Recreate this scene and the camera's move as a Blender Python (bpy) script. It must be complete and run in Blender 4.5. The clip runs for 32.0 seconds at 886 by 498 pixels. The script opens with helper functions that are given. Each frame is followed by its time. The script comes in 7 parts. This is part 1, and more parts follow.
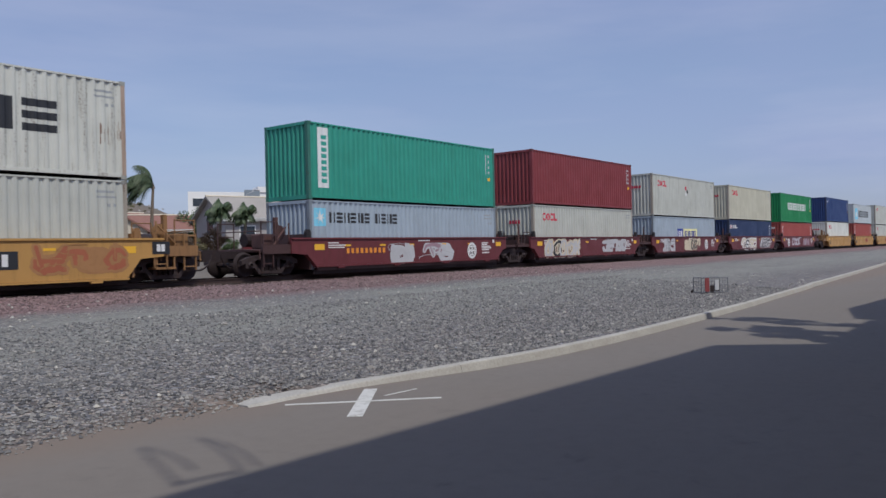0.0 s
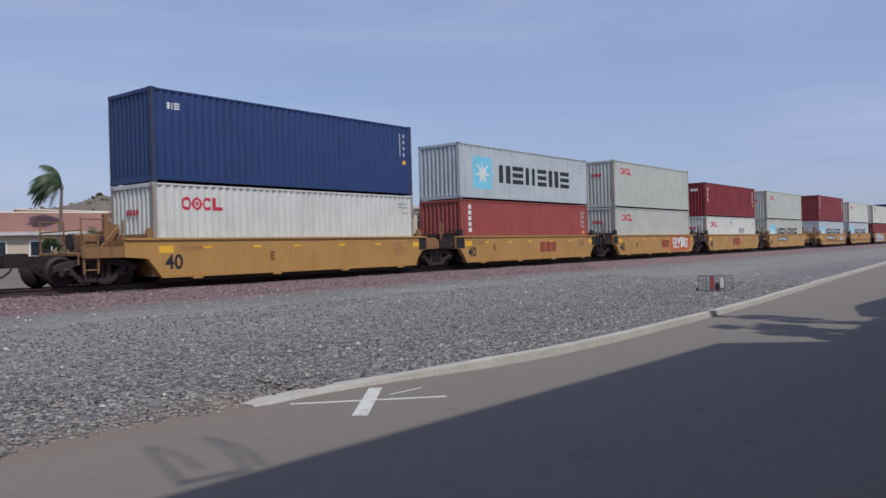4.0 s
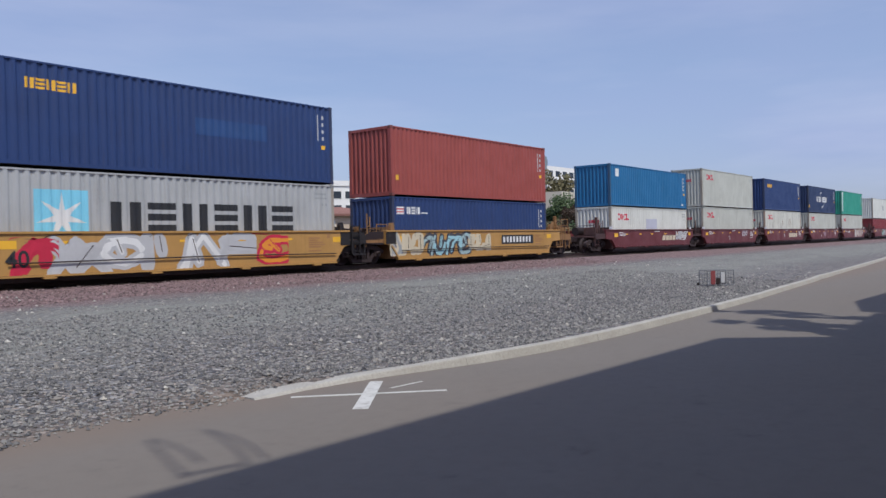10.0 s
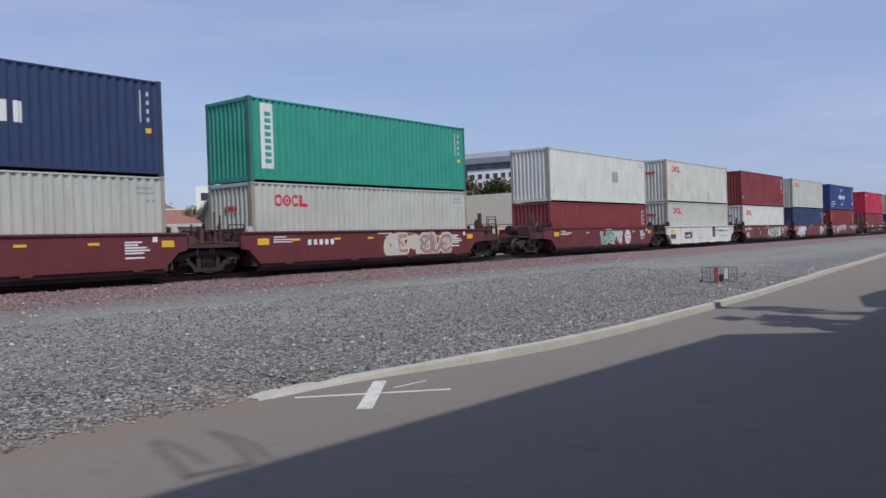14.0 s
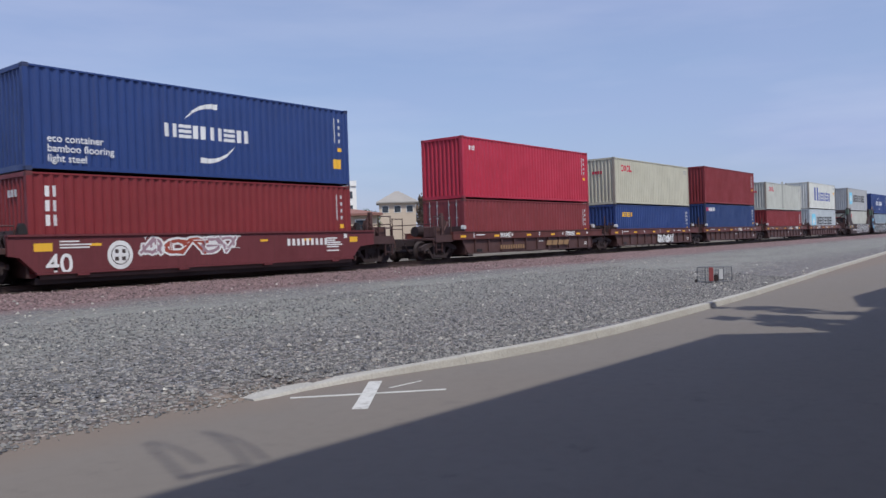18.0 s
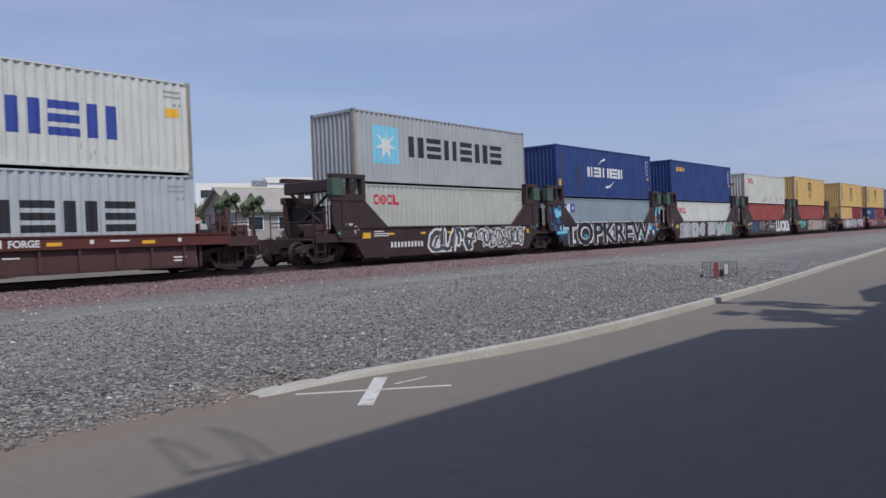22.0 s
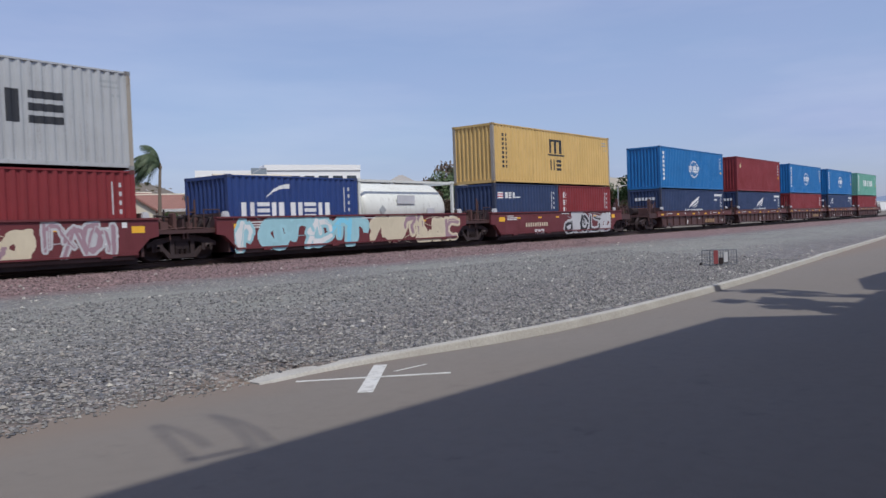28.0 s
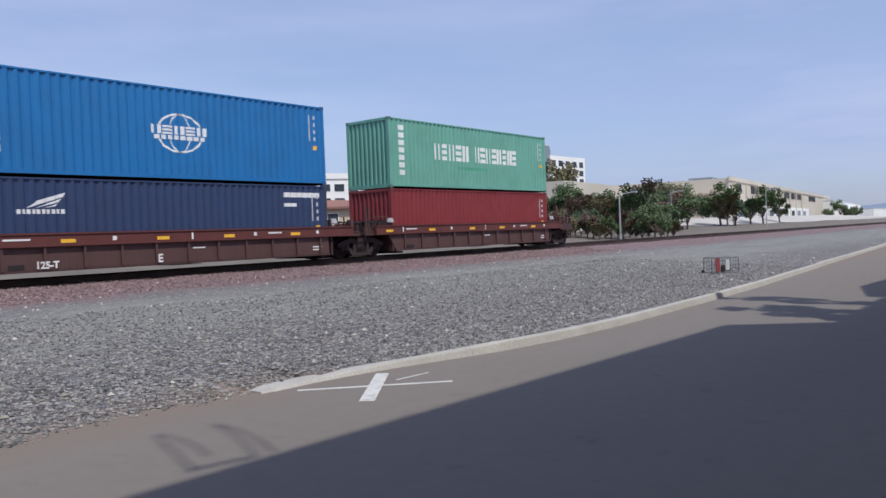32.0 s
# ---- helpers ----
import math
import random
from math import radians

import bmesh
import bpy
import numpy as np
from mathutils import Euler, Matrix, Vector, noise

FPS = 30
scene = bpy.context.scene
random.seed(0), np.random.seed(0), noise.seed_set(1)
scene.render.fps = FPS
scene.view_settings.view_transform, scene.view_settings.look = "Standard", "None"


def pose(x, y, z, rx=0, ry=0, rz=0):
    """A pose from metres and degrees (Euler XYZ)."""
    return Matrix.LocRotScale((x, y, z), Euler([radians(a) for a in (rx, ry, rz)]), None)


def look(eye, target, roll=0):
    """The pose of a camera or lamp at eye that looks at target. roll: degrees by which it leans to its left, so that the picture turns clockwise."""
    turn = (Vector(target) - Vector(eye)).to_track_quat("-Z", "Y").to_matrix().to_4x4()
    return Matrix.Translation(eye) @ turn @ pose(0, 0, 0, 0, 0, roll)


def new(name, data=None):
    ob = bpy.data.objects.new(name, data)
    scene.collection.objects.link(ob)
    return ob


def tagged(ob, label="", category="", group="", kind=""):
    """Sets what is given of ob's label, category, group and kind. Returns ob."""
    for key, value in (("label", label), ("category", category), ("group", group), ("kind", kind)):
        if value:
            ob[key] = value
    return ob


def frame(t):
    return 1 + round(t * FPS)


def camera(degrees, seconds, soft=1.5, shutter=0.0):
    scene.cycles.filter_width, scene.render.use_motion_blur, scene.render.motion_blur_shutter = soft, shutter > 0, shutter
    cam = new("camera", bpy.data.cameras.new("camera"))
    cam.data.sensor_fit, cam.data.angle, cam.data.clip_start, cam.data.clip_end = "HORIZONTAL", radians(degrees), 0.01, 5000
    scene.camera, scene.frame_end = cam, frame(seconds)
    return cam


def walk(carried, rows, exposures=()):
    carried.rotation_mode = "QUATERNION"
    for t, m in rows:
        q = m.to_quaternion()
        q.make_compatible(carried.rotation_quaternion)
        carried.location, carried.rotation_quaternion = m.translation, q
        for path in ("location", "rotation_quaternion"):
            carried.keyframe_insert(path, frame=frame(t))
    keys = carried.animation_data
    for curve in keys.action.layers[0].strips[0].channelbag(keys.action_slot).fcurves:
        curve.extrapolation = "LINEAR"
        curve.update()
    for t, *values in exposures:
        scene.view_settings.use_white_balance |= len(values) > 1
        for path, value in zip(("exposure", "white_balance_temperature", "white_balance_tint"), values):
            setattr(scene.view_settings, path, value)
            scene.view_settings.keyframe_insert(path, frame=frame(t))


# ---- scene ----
# ---- camera: held by hand on one spot, 1.6 m above the parking lot ----
EYE = (0.0, 0.0, 1.6)
TURNS = [
    (0, 90.06, 1.34, -52.05),
    (0.5, 89.87, 1.36, -51.83),
    (1, 90.04, 1.31, -51.82),
    (1.5, 89.79, 1.24, -51.58),
    (2, 89.59, 1.31, -51.37),
    (2.5, 89.44, 1.53, -51.64),
    (4.5, 90.11, 1.46, -51.69),
    (5, 89.89, 1.20, -51.57),
    (5.5, 89.75, 1.16, -51.68),
    (6, 89.66, 1.28, -51.68),
    (6.5, 89.66, 1.34, -51.63),
    (7, 89.64, 1.40, -51.58),
    (7.5, 89.87, 1.43, -51.73),
    (8, 89.79, 1.57, -51.85),
    (8.5, 89.68, 1.67, -51.65),
    (9, 89.72, 1.76, -51.58),
    (9.5, 89.68, 1.61, -51.79),
    (10, 89.55, 1.37, -51.66),
    (10.5, 89.61, 1.60, -51.41),
    (11, 89.54, 1.45, -51.44),
    (11.5, 89.52, 1.54, -51.55),
    (12, 89.41, 1.70, -51.66),
    (12.5, 89.59, 1.76, -51.62),
    (13, 89.50, 1.87, -51.40),
    (13.5, 89.48, 1.92, -51.47),
    (15.5, 89.53, 1.80, -51.52),
    (16, 89.27, 1.87, -51.57),
    (16.5, 89.27, 1.99, -51.54),
    (17, 89.47, 2.02, -51.57),
    (17.5, 89.68, 1.92, -51.65),
    (18, 89.49, 1.91, -51.81),
    (18.5, 89.37, 1.88, -51.76),
    (19, 89.25, 1.90, -51.60),
    (19.5, 89.16, 2.11, -51.36),
    (20, 89.64, 2.12, -51.53),
    (20.5, 89.55, 2.21, -51.65),
    (21, 89.20, 2.17, -51.37),
    (21.5, 89.22, 2.16, -51.53),
    (22, 89.22, 2.13, -51.48),
    (22.5, 89.17, 2.00, -51.52),
    (23, 88.94, 2.07, -51.50),
    (23.5, 88.75, 1.89, -51.57),
    (24, 88.66, 1.98, -51.38),
    (24.5, 88.39, 1.93, -51.35),
    (25, 88.39, 2.03, -51.28),
    (25.5, 88.35, 2.15, -51.29),
    (27.5, 88.46, 2.01, -51.56),
    (28, 88.33, 2.09, -51.50),
    (28.5, 88.42, 2.01, -51.73),
    (29, 88.46, 2.05, -51.72),
    (29.5, 88.70, 2.11, -51.57),
    (30, 88.61, 2.04, -51.58),
    (30.5, 88.30, 2.08, -51.69),
    (31, 88.40, 2.24, -51.76),
    (31.5, 88.74, 2.23, -51.64),
    (32, 88.93, 2.24, -51.39),]
cam = camera(58.38, 32.0, soft=1.5, shutter=0.05)
walk(cam, [(t, pose(*EYE, rx, ry, rz)) for t, rx, ry, rz in TURNS],
     exposures=[(0, -0.15, 6120, 12), (1, -0.05, 6120, 12), (6, -0.08, 6120, 12), (8.2, -0.03, 6120, 12), (9, -0.09, 6120, 12), (9.8, 0.06, 6120, 12), (13, 0.05, 6120, 12), (16, -0.06, 6120, 12), (17, 0, 6120, 12), (19, 0.12, 6120, 12), (20.5, 0.13, 6120, 12), (22, -0.1, 6120, 12), (23, 0.06, 6120, 12), (25, 0.12, 6120, 12), (28, 0.03, 6120, 12), (29.5, 0.08, 6120, 12), (31, 0.26, 6120, 12), (32, 0.2, 6120, 12)])

# ---- light: hazy sun behind the camera, thin high cloud ----
SUN_EL, SUN_DIR = 58.0, Vector((0.34, 1.0, 0.0)).normalized()   # where the shadows fall


def make_world():
    world = bpy.data.worlds.new("hazy_sky")
    world.use_nodes = True
    scene.world = world
    nt = world.node_tree
    nt.nodes.clear()
    out = nt.nodes.new("ShaderNodeOutputWorld")
    bg = nt.nodes.new("ShaderNodeBackground")
    sky = nt.nodes.new("ShaderNodeTexSky")
    sky.sky_type, sky.sun_disc = "NISHITA", False
    sky.sun_elevation = radians(SUN_EL)
    sky.sun_rotation = math.atan2(-SUN_DIR.x, -SUN_DIR.y)
    sky.dust_density, sky.ozone_density, sky.air_density = 1.4, 2.2, 1.0
    tc = nt.nodes.new("ShaderNodeTexCoord")
    mp = nt.nodes.new("ShaderNodeMapping")
    mp.inputs["Scale"].default_value = (1.6, 1.6, 5.0)
    n = nt.nodes.new("ShaderNodeTexNoise")
    n.inputs["Scale"].default_value, n.inputs["Detail"].default_value, n.inputs["Roughness"].default_value = 1.5, 4, 0.45
    ramp = nt.nodes.new("ShaderNodeMapRange")
    ramp.inputs[1].default_value, ramp.inputs[2].default_value = 0.36, 0.72
    ramp.inputs[3].default_value, ramp.inputs[4].default_value = 0.48, 0.80
    mix = nt.nodes.new("ShaderNodeMix")
    mix.data_type = "RGBA"
    n2 = nt.nodes.new("ShaderNodeTexNoise")
    n2.inputs["Scale"].default_value, n2.inputs["Detail"].default_value, n2.inputs["Roughness"].default_value = 2.1, 5, 0.55
    mp2 = nt.nodes.new("ShaderNodeMapping")
    mp2.inputs["Scale"].default_value, mp2.inputs["Rotation"].default_value = (1.1, 1.1, 6.5), (0.10, -0.12, 0.4)
    ramp2 = nt.nodes.new("ShaderNodeMapRange")
    ramp2.inputs[1].default_value, ramp2.inputs[2].default_value = 0.40, 0.66
    veil = nt.nodes.new("ShaderNodeMix")
    veil.data_type = "RGBA"
    veil.inputs[6].default_value, veil.inputs[7].default_value = CLOUD, VEIL
    nt.links.new(tc.outputs["Generated"], mp2.inputs["Vector"])
    nt.links.new(mp2.outputs[0], n2.inputs["Vector"])
    nt.links.new(n2.outputs["Fac"], ramp2.inputs[0])
    nt.links.new(ramp2.outputs[0], veil.inputs[0])
    nt.links.new(veil.outputs[2], mix.inputs[7])
    nt.links.new(tc.outputs["Generated"], mp.inputs["Vector"])
    nt.links.new(mp.outputs[0], n.inputs["Vector"])
    nt.links.new(n.outputs["Fac"], ramp.inputs[0])
    nt.links.new(ramp.outputs[0], mix.inputs[0])
    nt.links.new(sky.outputs[0], mix.inputs[6])
    nt.links.new(mix.outputs[2], bg.inputs["Color"])
    bg.inputs["Strength"].default_value = SKY
    nt.links.new(bg.outputs[0], out.inputs[0])


SKY, CLOUD, VEIL = 0.12, (3.0, 3.5, 5.35, 1.0), (3.95, 4.25, 5.85, 1.0)
make_world()
sun = bpy.data.lights.new("sun", "SUN")
sun.energy, sun.angle, sun.color = 3.1, radians(0.7), (1.0, 0.935, 0.80)
sun_ob = new("sun", sun)
sun_ob.matrix_world = look((0, -60, 60), Vector((0, -60, 60)) + SUN_DIR * math.cos(radians(SUN_EL)) - Vector((0, 0, math.sin(radians(SUN_EL)))))


# ---- materials ----
def links(nt, *pairs):
    for a, b in pairs:
        nt.links.new(a, b)


def noise_node(nt, vec, scale, detail=3, rough=0.55, stretch=None):
    n = nt.nodes.new("ShaderNodeTexNoise")
    n.inputs["Scale"].default_value, n.inputs["Detail"].default_value, n.inputs["Roughness"].default_value = scale, detail, rough
    if stretch:
        m = nt.nodes.new("ShaderNodeMapping")
        m.inputs["Scale"].default_value = stretch
        nt.links.new(vec, m.inputs["Vector"])
        vec = m.outputs[0]
    nt.links.new(vec, n.inputs["Vector"])
    return n.outputs["Fac"]


def ranged(nt, value, a, b, c=0.0, d=1.0):
    m = nt.nodes.new("ShaderNodeMapRange")
    m.inputs[1].default_value, m.inputs[2].default_value, m.inputs[3].default_value, m.inputs[4].default_value = a, b, c, d
    nt.links.new(value, m.inputs[0])
    return m.outputs[0]


def blend(nt, fac, a, b, mode="MIX"):
    m = nt.nodes.new("ShaderNodeMix")
    m.data_type, m.blend_type = "RGBA", mode
    for i, v in ((0, fac), (6, a), (7, b)):
        if isinstance(v, (float, int)):
            m.inputs[i].default_value = v
        elif isinstance(v, tuple):
            m.inputs[i].default_value = (*v[:3], 1.0)
        else:
            nt.links.new(v, m.inputs[i])
    return m.outputs[2]


def shader(name):
    m = bpy.data.materials.new(name)
    m.use_nodes = True
    return m, m.node_tree, m.node_tree.nodes["Principled BSDF"]


def bump(nt, bsdf, height, strength, dist):
    b = nt.nodes.new("ShaderNodeBump")
    b.inputs["Strength"].default_value, b.inputs["Distance"].default_value = strength, dist
    links(nt, (height, b.inputs["Height"]), (b.outputs[0], bsdf.inputs["Normal"]))


def place_vec(nt, offset=True):
    """Object coordinates, shifted by the object's own random number."""
    tc = nt.nodes.new("ShaderNodeTexCoord")
    if not offset:
        return tc.outputs["Object"]
    info = nt.nodes.new("ShaderNodeObjectInfo")
    mul = nt.nodes.new("ShaderNodeMath")
    mul.operation = "MULTIPLY"
    mul.inputs[1].default_value = 40.0
    add = nt.nodes.new("ShaderNodeVectorMath")
    links(nt, (info.outputs["Random"], mul.inputs[0]), (tc.outputs["Object"], add.inputs[0]), (mul.outputs[0], add.inputs[1]))
    return add.outputs[0]


PAINTS = {}


def paint(name, col, rough=0.5, stain=0.35, rust=0.10, metal=0.0):
    """Weathered paint on steel: broad stains, vertical streaks, specks of rust."""
    if name in PAINTS:
        return PAINTS[name]
    m, nt, bsdf = shader(name)
    vec = place_vec(nt)
    broad = noise_node(nt, vec, 0.9, 4)
    streak = noise_node(nt, vec, 1.0, 3, 0.6, (9.0, 9.0, 0.55))
    fine = noise_node(nt, vec, 26.0, 3)
    dark = tuple(c * 0.55 for c in col)
    pale = tuple(min(1.0, c * 1.14 + 0.005) for c in col)
    c1 = blend(nt, ranged(nt, broad, 0.35, 0.7), pale, col)
    c2 = blend(nt, ranged(nt, streak, 0.50, 0.80, 0, stain), c1, dark)
    spots = nt.nodes.new("ShaderNodeMath")
    spots.operation = "MULTIPLY"
    links(nt, (ranged(nt, streak, 0.52, 0.66), spots.inputs[0]), (ranged(nt, fine, 0.50, 0.62), spots.inputs[1]))
    c3 = blend(nt, ranged(nt, spots.outputs[0], 0.1, 1.0, 0, min(1.0, rust * 4)), c2, (0.10, 0.045, 0.022))
    links(nt, (c3, bsdf.inputs["Base Color"]), (ranged(nt, broad, 0.3, 0.7, rough - 0.1, rough + 0.15), bsdf.inputs["Roughness"]))
    bsdf.inputs["Metallic"].default_value = metal
    bump(nt, bsdf, fine, 0.12, 0.004)
    PAINTS[name] = m
    return m


def mineral(name, col_a, col_b, scale, depth, rough=0.9, big=0.25, spread=None):
    """Rough mineral surface: grains, larger patches."""
    if name in PAINTS:
        return PAINTS[name]
    m, nt, bsdf = shader(name)
    vec = place_vec(nt, False)
    grain = noise_node(nt, vec, scale, 5, 0.7)
    patch = noise_node(nt, vec, big, 4)
    c = blend(nt, ranged(nt, grain, 0.3, 0.7), col_a, col_b)
    c = blend(nt, ranged(nt, patch, 0.35, 0.75, 0.0, 0.45), c, spread or tuple(x * 0.7 for x in col_a))
    links(nt, (c, bsdf.inputs["Base Color"]))
    bsdf.inputs["Roughness"].default_value = rough
    bump(nt, bsdf, grain, 0.5, depth)
    PAINTS[name] = m
    return m


def ground_material():
    """Grey crushed stone near the lot, a worn dusty track, reddish track ballast, dry earth beyond."""
    m, nt, bsdf = shader("crushed_stone_ground")
    tc = nt.nodes.new("ShaderNodeTexCoord")
    vec = tc.outputs["Object"]
    sep = nt.nodes.new("ShaderNodeSeparateXYZ")
    links(nt, (vec, sep.inputs[0]))
    wob = noise_node(nt, vec, 0.35, 4)
    add = nt.nodes.new("ShaderNodeMath")
    add.operation = "MULTIPLY_ADD"
    add.inputs[1].default_value = 3.0
    links(nt, (wob, add.inputs[0]), (sep.outputs["Y"], add.inputs[2]))
    y = add.outputs[0]
    vor = nt.nodes.new("ShaderNodeTexVoronoi")
    vor.inputs["Scale"].default_value = 21.0
    links(nt, (vec, vor.inputs["Vector"]))
    cells = nt.nodes.new("ShaderNodeSeparateColor")
    links(nt, (vor.outputs["Color"], cells.inputs[0]))
    vor2 = nt.nodes.new("ShaderNodeTexVoronoi")
    vor2.inputs["Scale"].default_value = 48.0
    links(nt, (vec, vor2.inputs["Vector"]))
    tone = nt.nodes.new("ShaderNodeValToRGB")
    ramp = tone.color_ramp
    ramp.elements[0].position, ramp.elements[0].color = 0.0, (0.052, 0.052, 0.056, 1)
    ramp.elements[1].position, ramp.elements[1].color = 1.0, (0.38, 0.372, 0.358, 1)
    e = ramp.elements.new(0.5)
    e.color = (0.118, 0.118, 0.122, 1)
    e = ramp.elements.new(0.85)
    e.color = (0.225, 0.222, 0.218, 1)
    links(nt, (cells.outputs[0], tone.inputs[0]))
    red = nt.nodes.new("ShaderNodeValToRGB")
    ramp = red.color_ramp
    ramp.elements[0].position, ramp.elements[0].color = 0.0, (0.070, 0.044, 0.048, 1)
    ramp.elements[1].position, ramp.elements[1].color = 1.0, (0.29, 0.20, 0.20, 1)
    links(nt, (cells.outputs[1], red.inputs[0]))
    dustc = blend(nt, ranged(nt, noise_node(nt, vec, 9.0, 5), 0.3, 0.7), (0.178, 0.186, 0.170), (0.285, 0.292, 0.262))
    earth = blend(nt, ranged(nt, noise_node(nt, vec, 0.8, 5), 0.3, 0.7), (0.175, 0.155, 0.13), (0.125, 0.11, 0.095))
    hues = blend(nt, cells.outputs[2], (0.80, 0.92, 1.12), (1.36, 1.08, 0.86))
    tinted = blend(nt, 0.55, tone.outputs[0], hues, "MULTIPLY")
    up = ranged(nt, y, 10.2, 13.2)
    down = ranged(nt, y, 17.0, 19.5, 1.0, 0.0)
    both = nt.nodes.new("ShaderNodeMath")
    both.operation = "MULTIPLY"
    links(nt, (up, both.inputs[0]), (down, both.inputs[1]))
    dusty = nt.nodes.new("ShaderNodeMath")
    dusty.operation = "MULTIPLY"
    links(nt, (both.outputs[0], dusty.inputs[0]), (ranged(nt, noise_node(nt, vec, 0.7, 5, 0.6, (0.35, 1.4, 1.0)), 0.34, 0.60, 0.28, 0.74), dusty.inputs[1]))
    c = blend(nt, dusty.outputs[0], tinted, dustc)
    dirt = nt.nodes.new("ShaderNodeMath")
    dirt.operation = "MULTIPLY"
    links(nt, (ranged(nt, y, 8.3, 9.3, 1.0, 0.0), dirt.inputs[0]), (ranged(nt, sep.outputs["X"], 5.6, 6.6, 1.0, 0.0), dirt.inputs[1]))
    c = blend(nt, ranged(nt, dirt.outputs[0], 0.0, 1.0, 0.0, 0.85), c, blend(nt, cells.outputs[0], (0.125, 0.092, 0.068), (0.235, 0.178, 0.135)))   # brown dirt between asphalt and stone
    c = blend(nt, ranged(nt, y, 18.7, 20.4), c, red.outputs[0])
    oil_and_shade = nt.nodes.new("ShaderNodeMath")
    oil_and_shade.operation = "MULTIPLY"
    links(nt, (ranged(nt, sep.outputs["Y"], 21.9, 22.3), oil_and_shade.inputs[0]), (ranged(nt, sep.outputs["Y"], 23.8, 24.3, 1.0, 0.0), oil_and_shade.inputs[1]))
    c = blend(nt, oil_and_shade.outputs[0], c, (0.048, 0.031, 0.033))   # oil-stained ballast between the rails, darkened further for the shade under the cars
    c = blend(nt, ranged(nt, y, 28.0, 31.0), c, earth)
    links(nt, (c, bsdf.inputs["Base Color"]))
    bsdf.inputs["Roughness"].default_value = 0.95
    h = nt.nodes.new("ShaderNodeMath")
    h.operation = "ADD"
    links(nt, (vor.outputs["Distance"], h.inputs[0]), (vor2.outputs["Distance"], h.inputs[1]))
    inv = nt.nodes.new("ShaderNodeMath")
    inv.operation = "MULTIPLY"
    inv.inputs[1].default_value = -1.0
    links(nt, (h.outputs[0], inv.inputs[0]))
    bump(nt, bsdf, inv.outputs[0], 0.5, 0.03)
    return m


def asphalt_material():
    m, nt, bsdf = shader("worn_asphalt")
    vec = place_vec(nt, False)
    grain = noise_node(nt, vec, 90.0, 4, 0.7)
    patch = noise_node(nt, vec, 0.5, 5)
    fine = noise_node(nt, vec, 6.0, 5)
    sep = nt.nodes.new("ShaderNodeSeparateXYZ")
    links(nt, (vec, sep.inputs[0]))
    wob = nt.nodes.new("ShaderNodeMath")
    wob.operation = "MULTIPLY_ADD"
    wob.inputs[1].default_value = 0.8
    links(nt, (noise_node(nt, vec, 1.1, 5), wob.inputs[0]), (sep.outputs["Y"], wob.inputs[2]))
    c = blend(nt, ranged(nt, grain, 0.3, 0.7), (0.138, 0.126, 0.109), (0.190, 0.174, 0.150))
    c = blend(nt, ranged(nt, patch, 0.4, 0.7, 0, 0.5), c, (0.185, 0.170, 0.150))
    c = blend(nt, ranged(nt, noise_node(nt, vec, 0.16, 3), 0.42, 0.62, 0, 0.5), c, (0.172, 0.150, 0.124))
    c = blend(nt, ranged(nt, fine, 0.45, 0.75, 0, 0.35), c, (0.122, 0.106, 0.092))
    c = blend(nt, ranged(nt, noise_node(nt, vec, 2.2, 6, 0.7), 0.60, 0.72, 0, 0.55), c, (0.085, 0.073, 0.068))   # oil and tyre stains
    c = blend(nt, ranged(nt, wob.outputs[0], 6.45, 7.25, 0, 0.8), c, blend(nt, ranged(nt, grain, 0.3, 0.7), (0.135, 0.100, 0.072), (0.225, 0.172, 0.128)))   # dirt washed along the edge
    c = blend(nt, ranged(nt, wob.outputs[0], 2.6, 7.0, 0, 0.28), c, (0.235, 0.212, 0.178))   # paler towards the kerb: dust, and the brightness of the sunlit strip painted in
    c = blend(nt, 1.0, c, (0.92, 0.905, 0.93), "MULTIPLY")
    links(nt, (c, bsdf.inputs["Base Color"]))
    bsdf.inputs["Roughness"].default_value = 0.85
    bump(nt, bsdf, grain, 0.35, 0.004)
    return m


def leaf_material(name, a, b):
    m, nt, bsdf = shader(name)
    geo = nt.nodes.new("ShaderNodeNewGeometry")
    c = blend(nt, geo.outputs["Random Per Island"], a, b)
    links(nt, (c, bsdf.inputs["Base Color"]))
    bsdf.inputs["Roughness"].default_value = 0.6
    return m


def glass_material():
    m, nt, bsdf = shader("dark_window_glass")
    vec = place_vec(nt)
    c = blend(nt, ranged(nt, noise_node(nt, vec, 0.3, 2), 0.35, 0.65), (0.02, 0.028, 0.04), (0.05, 0.06, 0.075))
    links(nt, (c, bsdf.inputs["Base Color"]))
    bsdf.inputs["Roughness"].default_value = 0.12
    return m


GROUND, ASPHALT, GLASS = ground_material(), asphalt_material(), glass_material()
WIRE = paint("dull_wire", (0.15, 0.16, 0.18), 0.5, 0.4, 0.2, 0.4)
DULL_RED = paint("faded_red_plastic", (0.22, 0.045, 0.05), 0.6, 0.3, 0.05)
CONCRETE = mineral("kerb_concrete", (0.33, 0.32, 0.295), (0.48, 0.465, 0.43), 30, 0.006, 0.9, 1.9, (0.24, 0.225, 0.20))
WHITE_LINE = paint("white_road_paint", (0.49, 0.49, 0.47), 0.8, 0.7, 0.12)
STEEL = paint("dark_grimy_steel", (0.021, 0.012, 0.0135), 0.7, 0.4, 0.08, 0.1)
RAIL = paint("rail_steel", (0.055, 0.036, 0.032), 0.6, 0.4, 0.2, 0.3)
